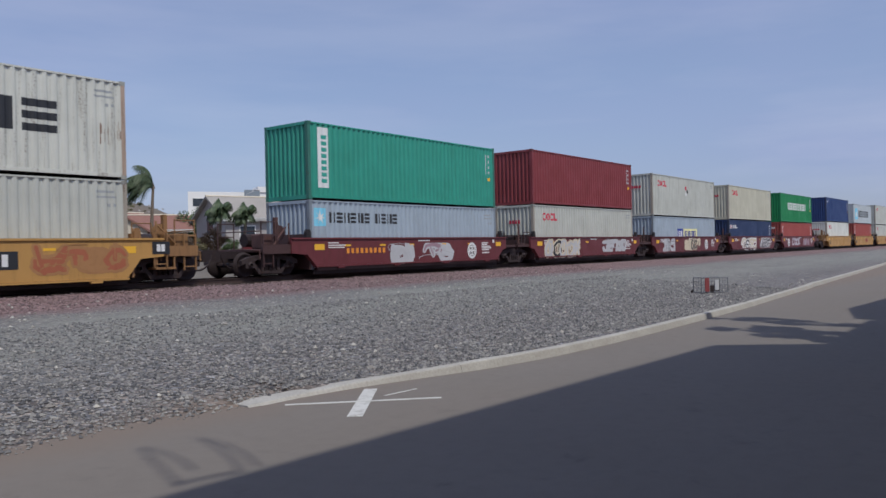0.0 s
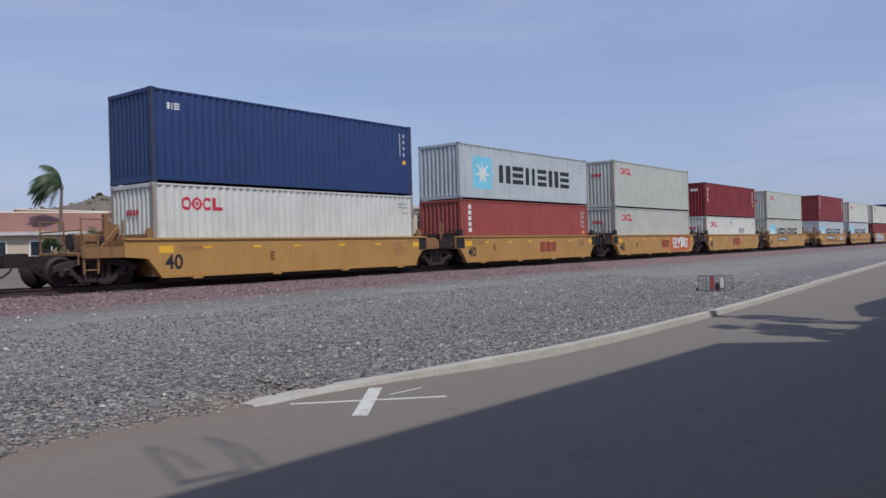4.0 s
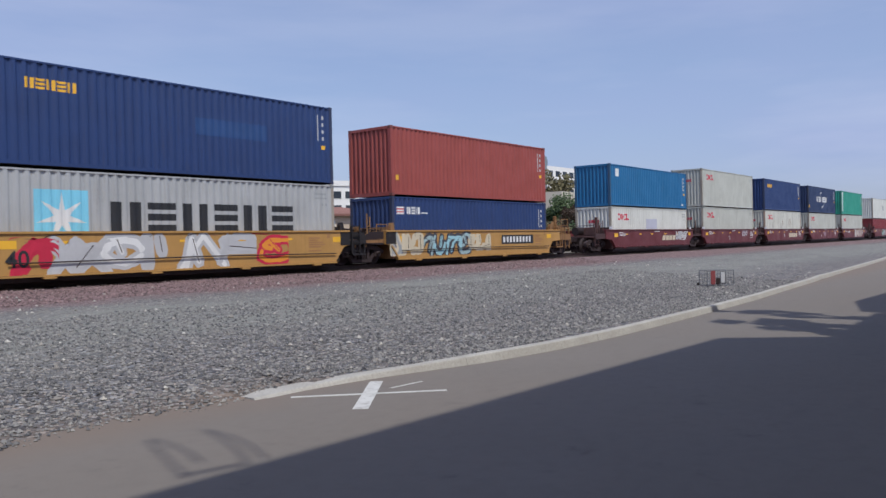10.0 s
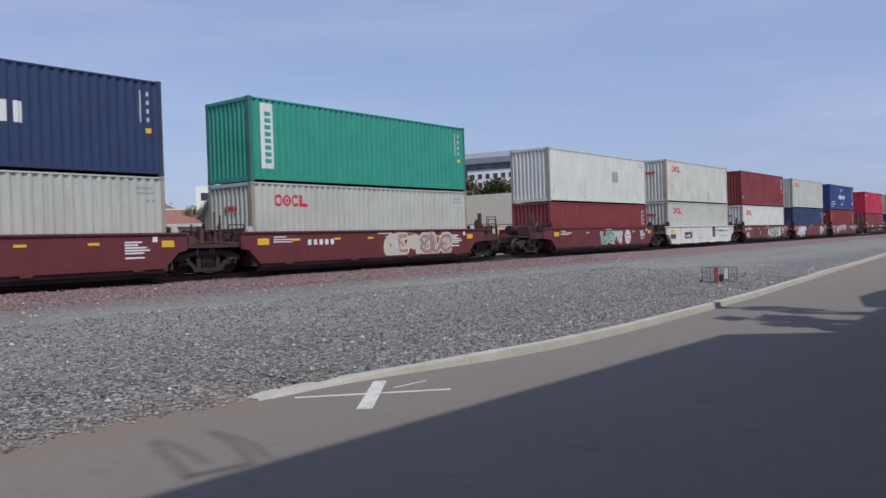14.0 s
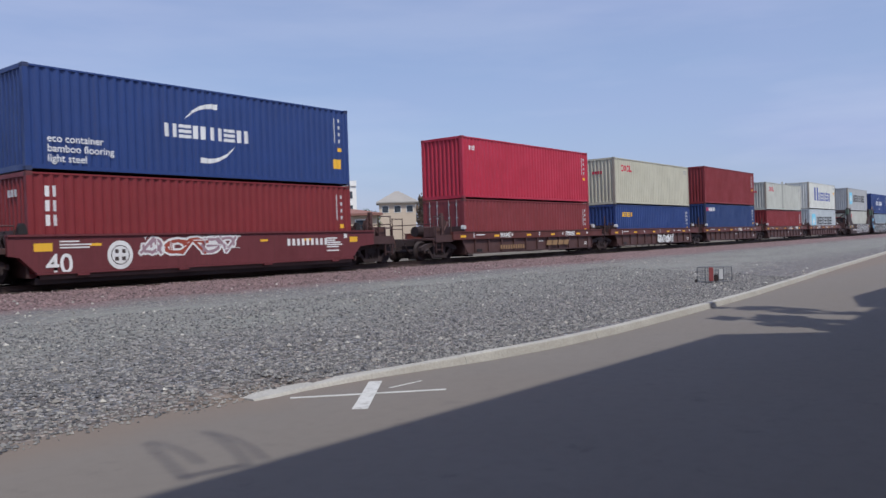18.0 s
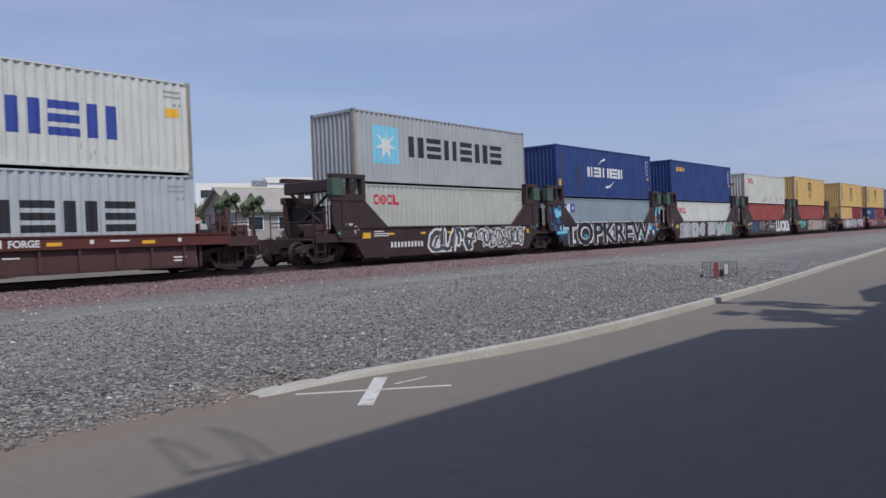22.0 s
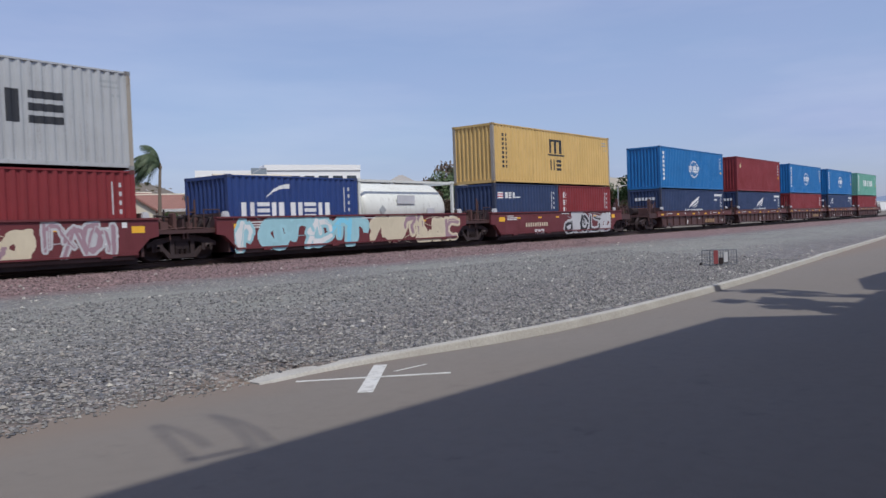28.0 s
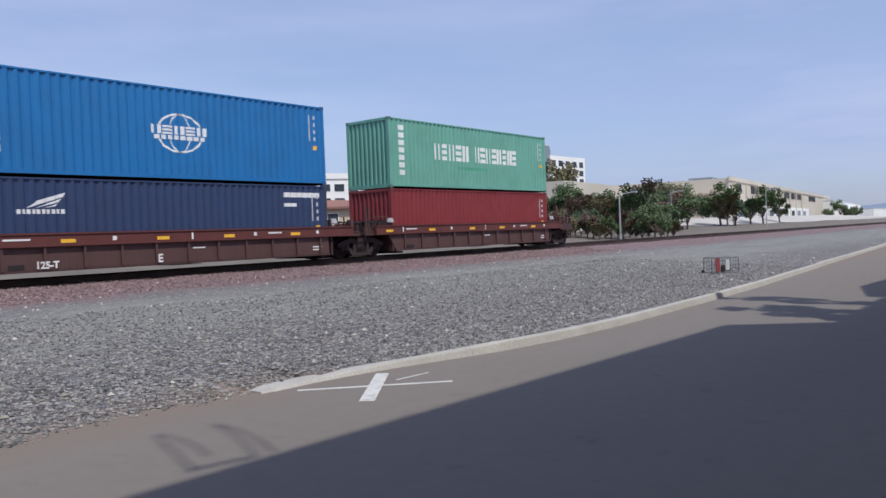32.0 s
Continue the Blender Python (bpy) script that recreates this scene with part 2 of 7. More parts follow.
WOOD = mineral("creosoted_timber", (0.055, 0.042, 0.035), (0.10, 0.08, 0.065), 14, 0.006, 0.9, 0.8)
LEAF = leaf_material("dusty_green_leaves", (0.035, 0.07, 0.022), (0.09, 0.13, 0.045))
LEAF_BROWN = leaf_material("russet_leaves", (0.075, 0.055, 0.035), (0.14, 0.09, 0.06))
LEAF_DEEP = leaf_material("deep_green_leaves", (0.022, 0.05, 0.018), (0.06, 0.10, 0.035))
LEAF_DRY = leaf_material("olive_leaves", (0.09, 0.085, 0.04), (0.15, 0.13, 0.06))
PALM = leaf_material("palm_fronds", (0.028, 0.055, 0.022), (0.10, 0.135, 0.065))
BARK = mineral("grey_bark", (0.13, 0.10, 0.075), (0.22, 0.18, 0.14), 12, 0.02)
STUCCO_WHITE = mineral("white_stucco", (0.78, 0.78, 0.76), (0.84, 0.84, 0.82), 8, 0.004, 0.85, 0.08, (0.70, 0.70, 0.68))
STUCCO_TAN = mineral("tan_stucco", (0.55, 0.45, 0.34), (0.62, 0.52, 0.41), 8, 0.004, 0.85, 0.1)
STUCCO_BEIGE = mineral("beige_panel_wall", (0.58, 0.53, 0.44), (0.64, 0.59, 0.50), 6, 0.004, 0.85, 0.05)
STUCCO_GREY = mineral("grey_stucco", (0.36, 0.34, 0.33), (0.43, 0.41, 0.40), 8, 0.004, 0.85, 0.1)
TILE_ROOF = mineral("red_clay_tile", (0.20, 0.098, 0.078), (0.31, 0.16, 0.13), 9, 0.02, 0.85, 0.3)
STUCCO_CREAM = mineral("cream_stucco", (0.60, 0.54, 0.43), (0.68, 0.62, 0.51), 8, 0.004, 0.85, 0.1)
GREY_ROOF = mineral("grey_shingle_roof", (0.30, 0.28, 0.26), (0.38, 0.36, 0.33), 10, 0.02, 0.9, 0.3)
HILL = mineral("dry_hillside", (0.115, 0.095, 0.075), (0.175, 0.145, 0.115), 0.05, 2.0, 0.95, 0.008, (0.13, 0.125, 0.095))
# far ridge: the blue of distance haze is put into its colour
FAR_HILL = mineral("haze_tinted_hills", (0.17, 0.22, 0.31), (0.20, 0.25, 0.34), 0.02, 2.0, 0.95, 0.004, (0.15, 0.19, 0.27))
GALV = paint("galvanised_steel", (0.42, 0.43, 0.44), 0.45, 0.25, 0.05, 0.5)


# ---- mesh helpers ----
def mesh_of(name, verts, faces, smooth=False):
    me = bpy.data.meshes.new(name)
    me.from_pydata([tuple(v) for v in verts], [], [tuple(f) for f in faces])
    me.materials.append(None)
    if smooth:
        me.polygons.foreach_set("use_smooth", [True] * len(me.polygons))
    me.update()
    return me


class Shape:
    """Collects boxes, prisms, tubes and discs into one mesh."""

    def __init__(self):
        self.v, self.f = [], []

    def add(self, verts, faces):
        n = len(self.v)
        self.v += [tuple(p) for p in verts]
        self.f += [tuple(i + n for i in f) for f in faces]
        return self

    def box(self, x0, x1, y0, y1, z0, z1, c=0.0):
        if c:   # chamfered along every edge of the front, top and sides
            return self.prism([(x0 + c, z0), (x1 - c, z0), (x1, z0 + c), (x1, z1 - c), (x1 - c, z1), (x0 + c, z1), (x0, z1 - c), (x0, z0 + c)], y0, y1)
        v = [(x, y, z) for z in (z0, z1) for y in (y0, y1) for x in (x0, x1)]
        return self.add(v, [(0, 2, 3, 1), (4, 5, 7, 6), (0, 1, 5, 4), (2, 6, 7, 3), (0, 4, 6, 2), (1, 3, 7, 5)])

    def prism(self, outline, y0, y1):
        """An outline in x and z (counter-clockwise seen from -y), from y0 to y1."""
        n = len(outline)
        v = [(x, y0, z) for x, z in outline] + [(x, y1, z) for x, z in outline]
        f = [tuple(range(n)), tuple(range(2 * n - 1, n - 1, -1))]
        f += [(i, i + n, (i + 1) % n + n, (i + 1) % n) for i in range(n)]
        return self.add(v, f)

    def prism_x(self, outline, x0, x1):
        """An outline in y and z, from x0 to x1."""
        n = len(outline)
        v = [(x0, y, z) for y, z in outline] + [(x1, y, z) for y, z in outline]
        f = [tuple(range(n - 1, -1, -1)), tuple(range(n, 2 * n))]
        f += [(i, (i + 1) % n, (i + 1) % n + n, i + n) for i in range(n)]
        return self.add(v, f)

    def tube(self, a, b, r, r2=None, n=8):
        a, b = Vector(a), Vector(b)
        r2 = r if r2 is None else r2
        w = (b - a).normalized()
        u = w.cross(Vector((0, 0, 1)) if abs(w.z) < 0.9 else Vector((1, 0, 0))).normalized()
        q = w.cross(u)
        v = []
        for p, s in ((a, r), (b, r2)):
            v += [p + (u * math.cos(2 * math.pi * i / n) + q * math.sin(2 * math.pi * i / n)) * s for i in range(n)]
        f = [(i, (i + 1) % n, (i + 1) % n + n, i + n) for i in range(n)] + [tuple(range(n - 1, -1, -1)), tuple(range(n, 2 * n))]
        return self.add(v, f)

    def pipe(self, points, r, n=6):
        """One bent pipe through points that lie in a plane of equal y."""
        v, f = [], []
        for i, p in enumerate(points):
            d = (Vector(points[min(i + 1, len(points) - 1)]) - Vector(points[max(i - 1, 0)])).normalized()
            q = Vector((0, 1, 0)).cross(d)
            v += [Vector(p) + (Vector((0, 1, 0)) * math.cos(2 * math.pi * k / n) + q * math.sin(2 * math.pi * k / n)) * r for k in range(n)]
        for i in range(len(points) - 1):
            f += [(i * n + k, i * n + (k + 1) % n, (i + 1) * n + (k + 1) % n, (i + 1) * n + k) for k in range(n)]
        return self.add(v, f + [tuple(range(n - 1, -1, -1)), tuple(range(len(v) - n, len(v)))])

    def lathe_y(self, cx, cz, rings, n=24):
        """Rings of (y, radius) round an axis along y."""
        v, f = [], []
        for y, r in rings:
            v += [(cx + r * math.cos(2 * math.pi * i / n), y, cz + r * math.sin(2 * math.pi * i / n)) for i in range(n)]
        for k in range(len(rings) - 1):
            f += [(k * n + i, k * n + (i + 1) % n, (k + 1) * n + (i + 1) % n, (k + 1) * n + i) for i in range(n)]
        f += [tuple(range(n)), tuple(range(len(rings) * n - 1, (len(rings) - 1) * n - 1, -1))]
        return self.add(v, f)

    def mesh(self, name, smooth=False):
        return mesh_of(name, self.v, self.f, smooth)


def part(name, me, material, parent=None, label="", m=None):
    """Links a mesh as one object, with its own material, under a thing or a part."""
    if isinstance(me, Shape):
        me = me.mesh(name)
    ob = new(name, me)
    ob.material_slots[0].link = "OBJECT"
    ob.material_slots[0].material = material
    if parent:
        ob.parent = parent
    if m is not None:
        ob.matrix_basis = m
    return tagged(ob, label)


def thing(name, label, category, group="", kind="", m=None):
    ob = new(name)
    ob.empty_display_size = 0.3
    if m is not None:
        ob.matrix_basis = m
    return tagged(ob, label, category, group, kind)


MESHES = {}


def shared(key, build):
    if key not in MESHES:
        MESHES[key] = build()
    return MESHES[key]


# ---- ground, lot, kerb and track ----
KERB = [(5.25, 6.68), (6.0, 6.66), (6.7, 6.57), (7.5, 6.37), (8.6, 6.08), (10.0, 5.88), (12.0, 5.82), (14.0, 5.87), (17.0, 5.97), (20.3, 6.12), (24.0, 6.4), (28.0, 6.68), (36.0, 7.3), (43.0, 7.75), (60.0, 9.0), (120.0, 13.0)]
TRACK_Y, RAIL_Z = 23.03, 0.80


def kerb_y(x):
    return float(np.interp(x, [p[0] for p in KERB], [p[1] for p in KERB])) if x > 5.25 else 7.05 + 0.10 * math.sin(2.1 * x)


def ground_z(x, y):
    edge = kerb_y(x)
    if x > 5.2:
        edge += 0.14
        if y < edge:
            return -0.06
        low = 0.05 if x > 6.0 else 0.012
    else:
        edge += 0.14 * noise.noise(Vector((x * 1.7, 0.3, 7))) + 0.07 * noise.noise(Vector((x * 6.0, y * 3.0, 2)))
        if y < edge + 0.5:
            return max(-0.06, (y - edge) * 0.07)
        low = 0.035
        edge += 0.5
    z = float(np.interp(y, [edge, 8.8, 14, 18.4, 20.6, 21.5, 24.6, 26, 30, 37, 45, 60, 120, 400, 1500], [low, 0.15, 0.33, 0.40, 0.52, 0.60, 0.60, 0.50, 0.60, 1.25, 1.55, 1.75, 2.0, 3.0, 5.0]))
    if edge + 0.3 < y < 40:
        z += 0.03 * noise.noise(Vector((x * 0.5, y * 0.5, 0))) + 0.02 * noise.noise(Vector((x * 2.2, y * 2.2, 3)))
    return z


def grid_sheet(name, xs, ys, height, material):
    v = [(x, y, height(x, y)) for y in ys for x in xs]
    n = len(xs)
    f = [(j * n + i, j * n + i + 1, (j + 1) * n + i + 1, (j + 1) * n + i) for j in range(len(ys) - 1) for i in range(n - 1)]
    return part(name, mesh_of(name, v, f, True), material)


def steps(*spans):
    out = []
    for a, b, d in spans:
        k = max(1, round((b - a) / d))
        out += [a + (b - a) * i / k for i in range(k)]
    return out + [spans[-1][1]]


tagged(grid_sheet("ground", steps((-900, -40, 80), (-40, 0, 2), (0, 26, 0.22), (26, 70, 0.7), (70, 200, 5), (200, 2400, 100)),
                  steps((-300, -10, 30), (-10, 5.6, 2), (5.6, 9, 0.1), (9, 21, 0.25), (21, 30, 0.5), (30, 60, 3), (60, 2000, 90)), ground_z, GROUND),
       "grey crushed stone and reddish ballast rising to the railway track", "gravel ground", kind="structure")


def build_lot():
    xs = steps((-60, 0, 10), (0, 12, 0.3), (12, 60, 2), (60, 130, 10))
    v, f = [], []
    for x in xs:
        v += [(x, -45, 0), (x, -8, 0), (x, 3, 0), (x, kerb_y(x) + (0.35 if x < 5.2 else 0.0), 0)]
    for i in range(len(xs) - 1):
        f += [(4 * i + k, 4 * i + 4 + k, 4 * i + 5 + k, 4 * i + 1 + k) for k in range(3)]
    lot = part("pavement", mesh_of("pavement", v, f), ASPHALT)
    tagged(lot, "worn tan-grey asphalt of a parking lot, half in shadow", "parking lot", kind="structure")


build_lot()


def along(points, step=0.3):
    """A smooth line through points, evenly stepped in x."""
    xs = steps((points[0][0], 30, step), (30, 120, 3))
    px, py = [p[0] for p in points], [p[1] for p in points]
    ys = np.interp(xs, px, py)
    for _ in range(3):
        ys[1:-1] = (ys[:-2] + 2 * ys[1:-1] + ys[2:]) / 4
    return list(zip(xs, ys))


def build_kerb():
    line = along(KERB)
    joint = 3.0
    kerb = thing("kerb", "low pale concrete kerb with a tapered end beside crushed stone", "kerb", kind="structure")
    i = 0
    while i < len(line) - 1:
        j = i + 1
        while j < len(line) - 1 and line[j][0] - line[i][0] < joint:
            j += 1
        s = Shape()
        rows = []
        for x, y in line[i:j + 1]:
            h = 0.118 * min(1.0, 0.16 + (x - 5.25) / 4.2)
            w = 0.17 + 0.20 * max(0, 1 - (x - 5.25) / 2.2)
            rows.append([(x, y, -0.02), (x, y + 0.035, h - 0.012), (x, y + 0.055, h), (x, y + w, h), (x, y + w + 0.01, -0.02)])
        if i:
            rows[0] = [(p[0] + 0.008, p[1], p[2]) for p in rows[0]]
        for a, b in zip(rows, rows[1:]):
            n = len(s.v)
            s.v += a + b
            s.f += [(n + k, n + 5 + k, n + 6 + k, n + 1 + k) for k in range(4)]
        s.f.append((4, 3, 2, 1, 0))
        n = len(s.v) - 5
        s.f.append((n, n + 1, n + 2, n + 3, n + 4))
        part("kerb_stone", s, CONCRETE, kerb)
        i = j


build_kerb()


def flat_quad(name, pts, material, label, category, z=0.004):
    """A painted mark on the lot, 4 mm thick."""
    n = len(pts)
    v = [(x, y, 0.0005) for x, y in pts] + [(x, y, z) for x, y in pts]
    f = [tuple(range(n, 2 * n))] + [(i, (i + 1) % n, (i + 1) % n + n, i + n) for i in range(n)]
    return tagged(part(name, mesh_of(name, v, f), material), label, category)


def strip(a, b, w):
    d = (Vector(b) - Vector(a)).normalized() * w / 2
    return [(a[0] + d.y, a[1] - d.x), (b[0] + d.y, b[1] - d.x), (b[0] - d.y, b[1] + d.x), (a[0] - d.y, a[1] + d.x)]


mark = thing("painted_cross", "white painted survey cross on the asphalt", "road marking")
for nm, pts in (("wide_arm", strip((5.52, 5.44), (6.74, 6.37), 0.155)), ("thin_arm", strip((5.55, 6.49), (6.73, 5.32), 0.062)), ("short_tick", strip((6.5, 5.94), (7.02, 5.91), 0.03))):
    ob = flat_quad(nm, pts, WHITE_LINE, "", "", 0.004 if nm != "thin_arm" else 0.006)
    ob.parent = mark


def build_track():
    track = thing("railway_track", "two rusty steel rails on timber sleepers in reddish ballast", "railway track", kind="structure")
    for y in (TRACK_Y - 0.7535, TRACK_Y + 0.7535):
        o = [(y - 0.07, 0.63), (y + 0.07, 0.63), (y + 0.07, 0.642), (y + 0.012, 0.66), (y + 0.01, 0.75), (y + 0.036, 0.765), (y + 0.034, 0.798), (y - 0.034, 0.798), (y - 0.036, 0.765), (y - 0.01, 0.75), (y - 0.012, 0.66), (y - 0.07, 0.642)]
        part("rail", Shape().prism_x(o, -60, 900), RAIL, track)
    tie = Shape().box(-0.115, 0.115, -1.3, 1.3, 0.45, 0.632, 0).mesh("sleeper")
    for i in range(290):
        x = -20 + 0.6 * i
        part("sleeper", tie, WOOD, track, m=pose(x, TRACK_Y + random.uniform(-0.04, 0.04), random.uniform(-0.01, 0), 0, 0, random.uniform(-0.6, 0.6)))


build_track()


def scatter_stones(name, label, count, area, size, cols, fall=1.25):
    """Loose stones: small irregular blocks lying on the ground."""
    rng = np.random.default_rng(5 + count)
    oct_v = np.array([(1, 0, 0), (0, 1, 0), (-1, 0, 0), (0, -1, 0), (0.1, 0.1, 1), (0, 0, -1)], float)
    oct_f = np.array([(0, 1, 4), (1, 2, 4), (2, 3, 4), (3, 0, 4), (1, 0, 5), (2, 1, 5), (3, 2, 5), (0, 3, 5)])
    verts, faces = [], []
    x0, x1, y0, y1 = area
    for k in range(count):
        y = y0 + (y1 - y0) * rng.random() ** fall
        x = x0 + (x1 - x0) * rng.random() ** 1.3 + 0.35 * (y - y0)
        if y < kerb_y(x) + (0.28 if x > 5.2 else 0.9 * (rng.random() ** 1.5) - 0.28):
            continue
        s = size * (0.5 + 1.2 * rng.random() ** 2)
        p = oct_v * (s * rng.uniform(0.6, 1.2, 3)) * (1, 1, 0.78) * rng.uniform(0.75, 1.25, (6, 1))
        a = rng.random() * 6.3
        c, d = math.cos(a), math.sin(a)
        p = np.stack([p[:, 0] * c - p[:, 1] * d + x, p[:, 0] * d + p[:, 1] * c + y, p[:, 2] + max(0.0, ground_z(x, y)) + s * 0.22], 1)
        faces.append(oct_f + 6 * len(verts))
        verts.append(p)
    ob = part(name, mesh_of(name, np.concatenate(verts).tolist(), np.concatenate(faces).tolist()), leaf_material(name + "_stone", *cols))
    tagged(ob, label, "gravel", kind="stuff")


scatter_stones("loose_gravel", "loose grey crushed stones beside the kerb", 64000, (1.2, 27, 6.4, 15.0), 0.021, ((0.048, 0.049, 0.056), (0.30, 0.293, 0.28)), 1.75)
scatter_stones("track_ballast", "reddish-brown ballast stones along the track", 15000, (2, 38, 18.6, 22), 0.028, ((0.062, 0.042, 0.046), (0.30, 0.205, 0.205)))
scatter_stones("pale_stones", "scattered larger pale stones on the gravel", 900, (1.5, 34, 6.8, 20.5), 0.036, ((0.22, 0.205, 0.185), (0.50, 0.48, 0.44)))


# ---- containers ----
SIDE_Y = -1.205          # outer crest of a side wall, in the container's space
PITCH = 0.278


def waves(a, b, pitch, depth):
    """Trapezoid corrugation from a to b: (place, depth below the crest)."""
    k = max(1, round((b - a) / pitch))
    p = (b - a) / k
    out = [(a, 0.0)]
    for i in range(k):
        q = a + p * i
        out += [(q + 0.13 * p, 0.0), (q + 0.37 * p, depth), (q + 0.63 * p, depth), (q + 0.87 * p, 0.0)]
    return out + [(b, 0.0)]


def side_waves(length):
    return waves(0.13, length - 0.13, PITCH, 0.044)


def side_mesh(length, h, sign):
    w = side_waves(length)
    v = [(x, sign * (-SIDE_Y - d), z) for x, d in w for z in (0.14, h - 0.05)]
    f = [(2 * i, 2 * i + 2, 2 * i + 3, 2 * i + 1) if sign < 0 else (2 * i + 1, 2 * i + 3, 2 * i + 2, 2 * i) for i in range(len(w) - 1)]
    n = len(v)   # a sheet with a back, 6 mm thick
    v += [(x, y - sign * 0.006, z) for x, y, z in v]
    f += [tuple(reversed([i + n for i in q])) for q in f]
    return mesh_of("side_panel", v, f)


def end_mesh(h):
    w = waves(-1.10, 1.10, 0.25, 0.07)
    v = [(0.02 + d, y, z) for y, d in w for z in (0.16, h - 0.11)]
    f = [(2 * i + 1, 2 * i + 3, 2 * i + 2, 2 * i) for i in range(len(w) - 1)]
    n = len(v)
    v += [(x + 0.006, y, z) for x, y, z in v]
    f += [tuple(reversed([i + n for i in q])) for q in f]
    return mesh_of("end_wall", v, f)


def roof_mesh(length, h):
    w = waves(0.1, length - 0.1, 0.21, 0.02)
    v = [(x, y, h - 0.03 - d) for x, d in w for y in (-1.19, 1.19)]
    f = [(2 * i, 2 * i + 2, 2 * i + 3, 2 * i + 1) for i in range(len(w) - 1)]
    n = len(v)
    v += [(x, y, z - 0.006) for x, y, z in v]
    f += [tuple(reversed([i + n for i in q])) for q in f]
    return mesh_of("roof", v, f)


def casting_mesh():
    s = Shape().box(0, 0.178, -1.22, -1.058, 0, 0.118, 0.012)
    s.prism([(0.05, 0.035), (0.115, 0.035), (0.13, 0.059), (0.115, 0.083), (0.05, 0.083), (0.035, 0.059)], -1.2215, -1.215)
    return s.mesh("corner_casting")


def post_mesh(h):
    return Shape().prism_x([(-1.216, 0.1), (-1.06, 0.1), (-1.06, 0.14), (-1.06, h - 0.1), (-1.216, h - 0.1)], 0.006, 0.135).mesh("corner_post")


def door_mesh(h, side):
    s = Shape()
    y0, y1 = (-1.055, -0.006) if side < 0 else (0.006, 1.055)
    z0, z1 = 0.17, h - 0.12
    s.box(0.03, 0.05, y0, y1, z0, z1)
    for k in range(4):   # pressed panels
        za = z0 + 0.08 + k * (z1 - z0 - 0.08) / 4
        s.box(0.02, 0.032, y0 + 0.09, y1 - 0.09, za, za + (z1 - z0) / 4 - 0.12)
    return s.mesh("door")


def rods_mesh(h, y):
    s = Shape()
    s.tube((-0.012, y, 0.10), (-0.012, y, h - 0.06), 0.017, n=6)
    for z in (0.3, 1.0, h - 0.9, h - 0.3):
        s.box(-0.03, 0.024, y - 0.04, y + 0.04, z, z + 0.07)
    s.box(-0.03, -0.012, y, y + 0.36, 1.14, 1.18)
    return s.mesh("lock_rod")


def ink(name, col, rough=0.55):
    return paint(name, col, rough, 0.12, 0.02)


INKS = {"black": ink("black_lettering", (0.018, 0.02, 0.025)), "white": ink("white_lettering", (0.66, 0.67, 0.67)), "red": ink("red_lettering", (0.50, 0.018, 0.055)),
        "yellow": ink("yellow_lettering", (0.75, 0.42, 0.03)), "sky": ink("light_blue_panel", (0.20, 0.55, 0.72)), "blue": ink("blue_lettering", (0.03, 0.06, 0.30)),
        "teal": ink("teal_lettering", (0.03, 0.30, 0.24)), "cream": ink("cream_panel", (0.72, 0.70, 0.36)), "grey": ink("grey_patch", (0.30, 0.32, 0.33)),
        "orange": ink("orange_patch", (0.70, 0.26, 0.03)), "green": ink("green_patch", (0.06, 0.30, 0.18)), "aqua": ink("pale_blue_spray", (0.30, 0.52, 0.58)),
        "mauve": ink("mauve_spray", (0.30, 0.20, 0.24)), "sand": ink("cream_spray", (0.56, 0.50, 0.37)), "silver": ink("silver_spray", (0.45, 0.46, 0.48)),
        "rust": ink("rust_lettering", (0.28, 0.05, 0.03)), "cyan": ink("bright_blue_spray", (0.04, 0.24, 0.50))}


def clipped(poly, a, b):
    """The part of a convex polygon between x = a and x = b."""
    for keep, edge in ((1, a), (-1, b)):
        out = []
        for p, q in zip(poly, poly[1:] + poly[:1]):
            ip, iq = keep * (p[0] - edge) >= 0, keep * (q[0] - edge) >= 0
            if ip:
                out.append(p)
            if ip != iq:
                t = (edge - p[0]) / (q[0] - p[0])
                out.append((edge, p[1] + t * (q[1] - p[1])))
        poly = out
        if len(poly) < 3:
            return []
    return poly


def wrapped(name, polys, length, colour, parent, lift=0.003):
    """Painted shapes that follow the corrugated side wall."""
    w = side_waves(length)
    v, f = [], []
    for poly in polys:
        lo, hi = min(p[0] for p in poly), max(p[0] for p in poly)
        for (a, da), (b, db) in zip(w, w[1:]):
            if b <= lo or a >= hi:
                continue
            piece = clipped(poly, a, b)
            if len(piece) >= 3:
                n = len(v)
                v += [(x, SIDE_Y + da + (db - da) * (x - a) / (b - a) - lift, z) for x, z in piece]
                f.append(tuple(range(n, len(v))))
    if f:
        ob = part(name, mesh_of(name, v, f), INKS[colour], parent)
        if len(polys) > 1:
            ob["kind"] = "stuff"


def flat(name, polys, y, colour, parent, lift=0.004):
    """Painted shapes on a flat side at depth y."""
    v, f = [], []
    for k, poly in enumerate(polys):
        n = len(v)
        v += [(x, y - lift - 0.0001 * (k % 37), z) for x, z in poly]
        f.append(tuple(range(n, len(v))))
    ob = part(name, mesh_of(name, v, f), INKS[colour] if isinstance(colour, str) else colour, parent)
    return tagged(ob, kind="stuff" if len(polys) > 1 else "")


def rect(x, z, w, h, slant=0.0):
    return [(x, z), (x + w, z), (x + w + slant, z + h), (x + slant, z + h)]


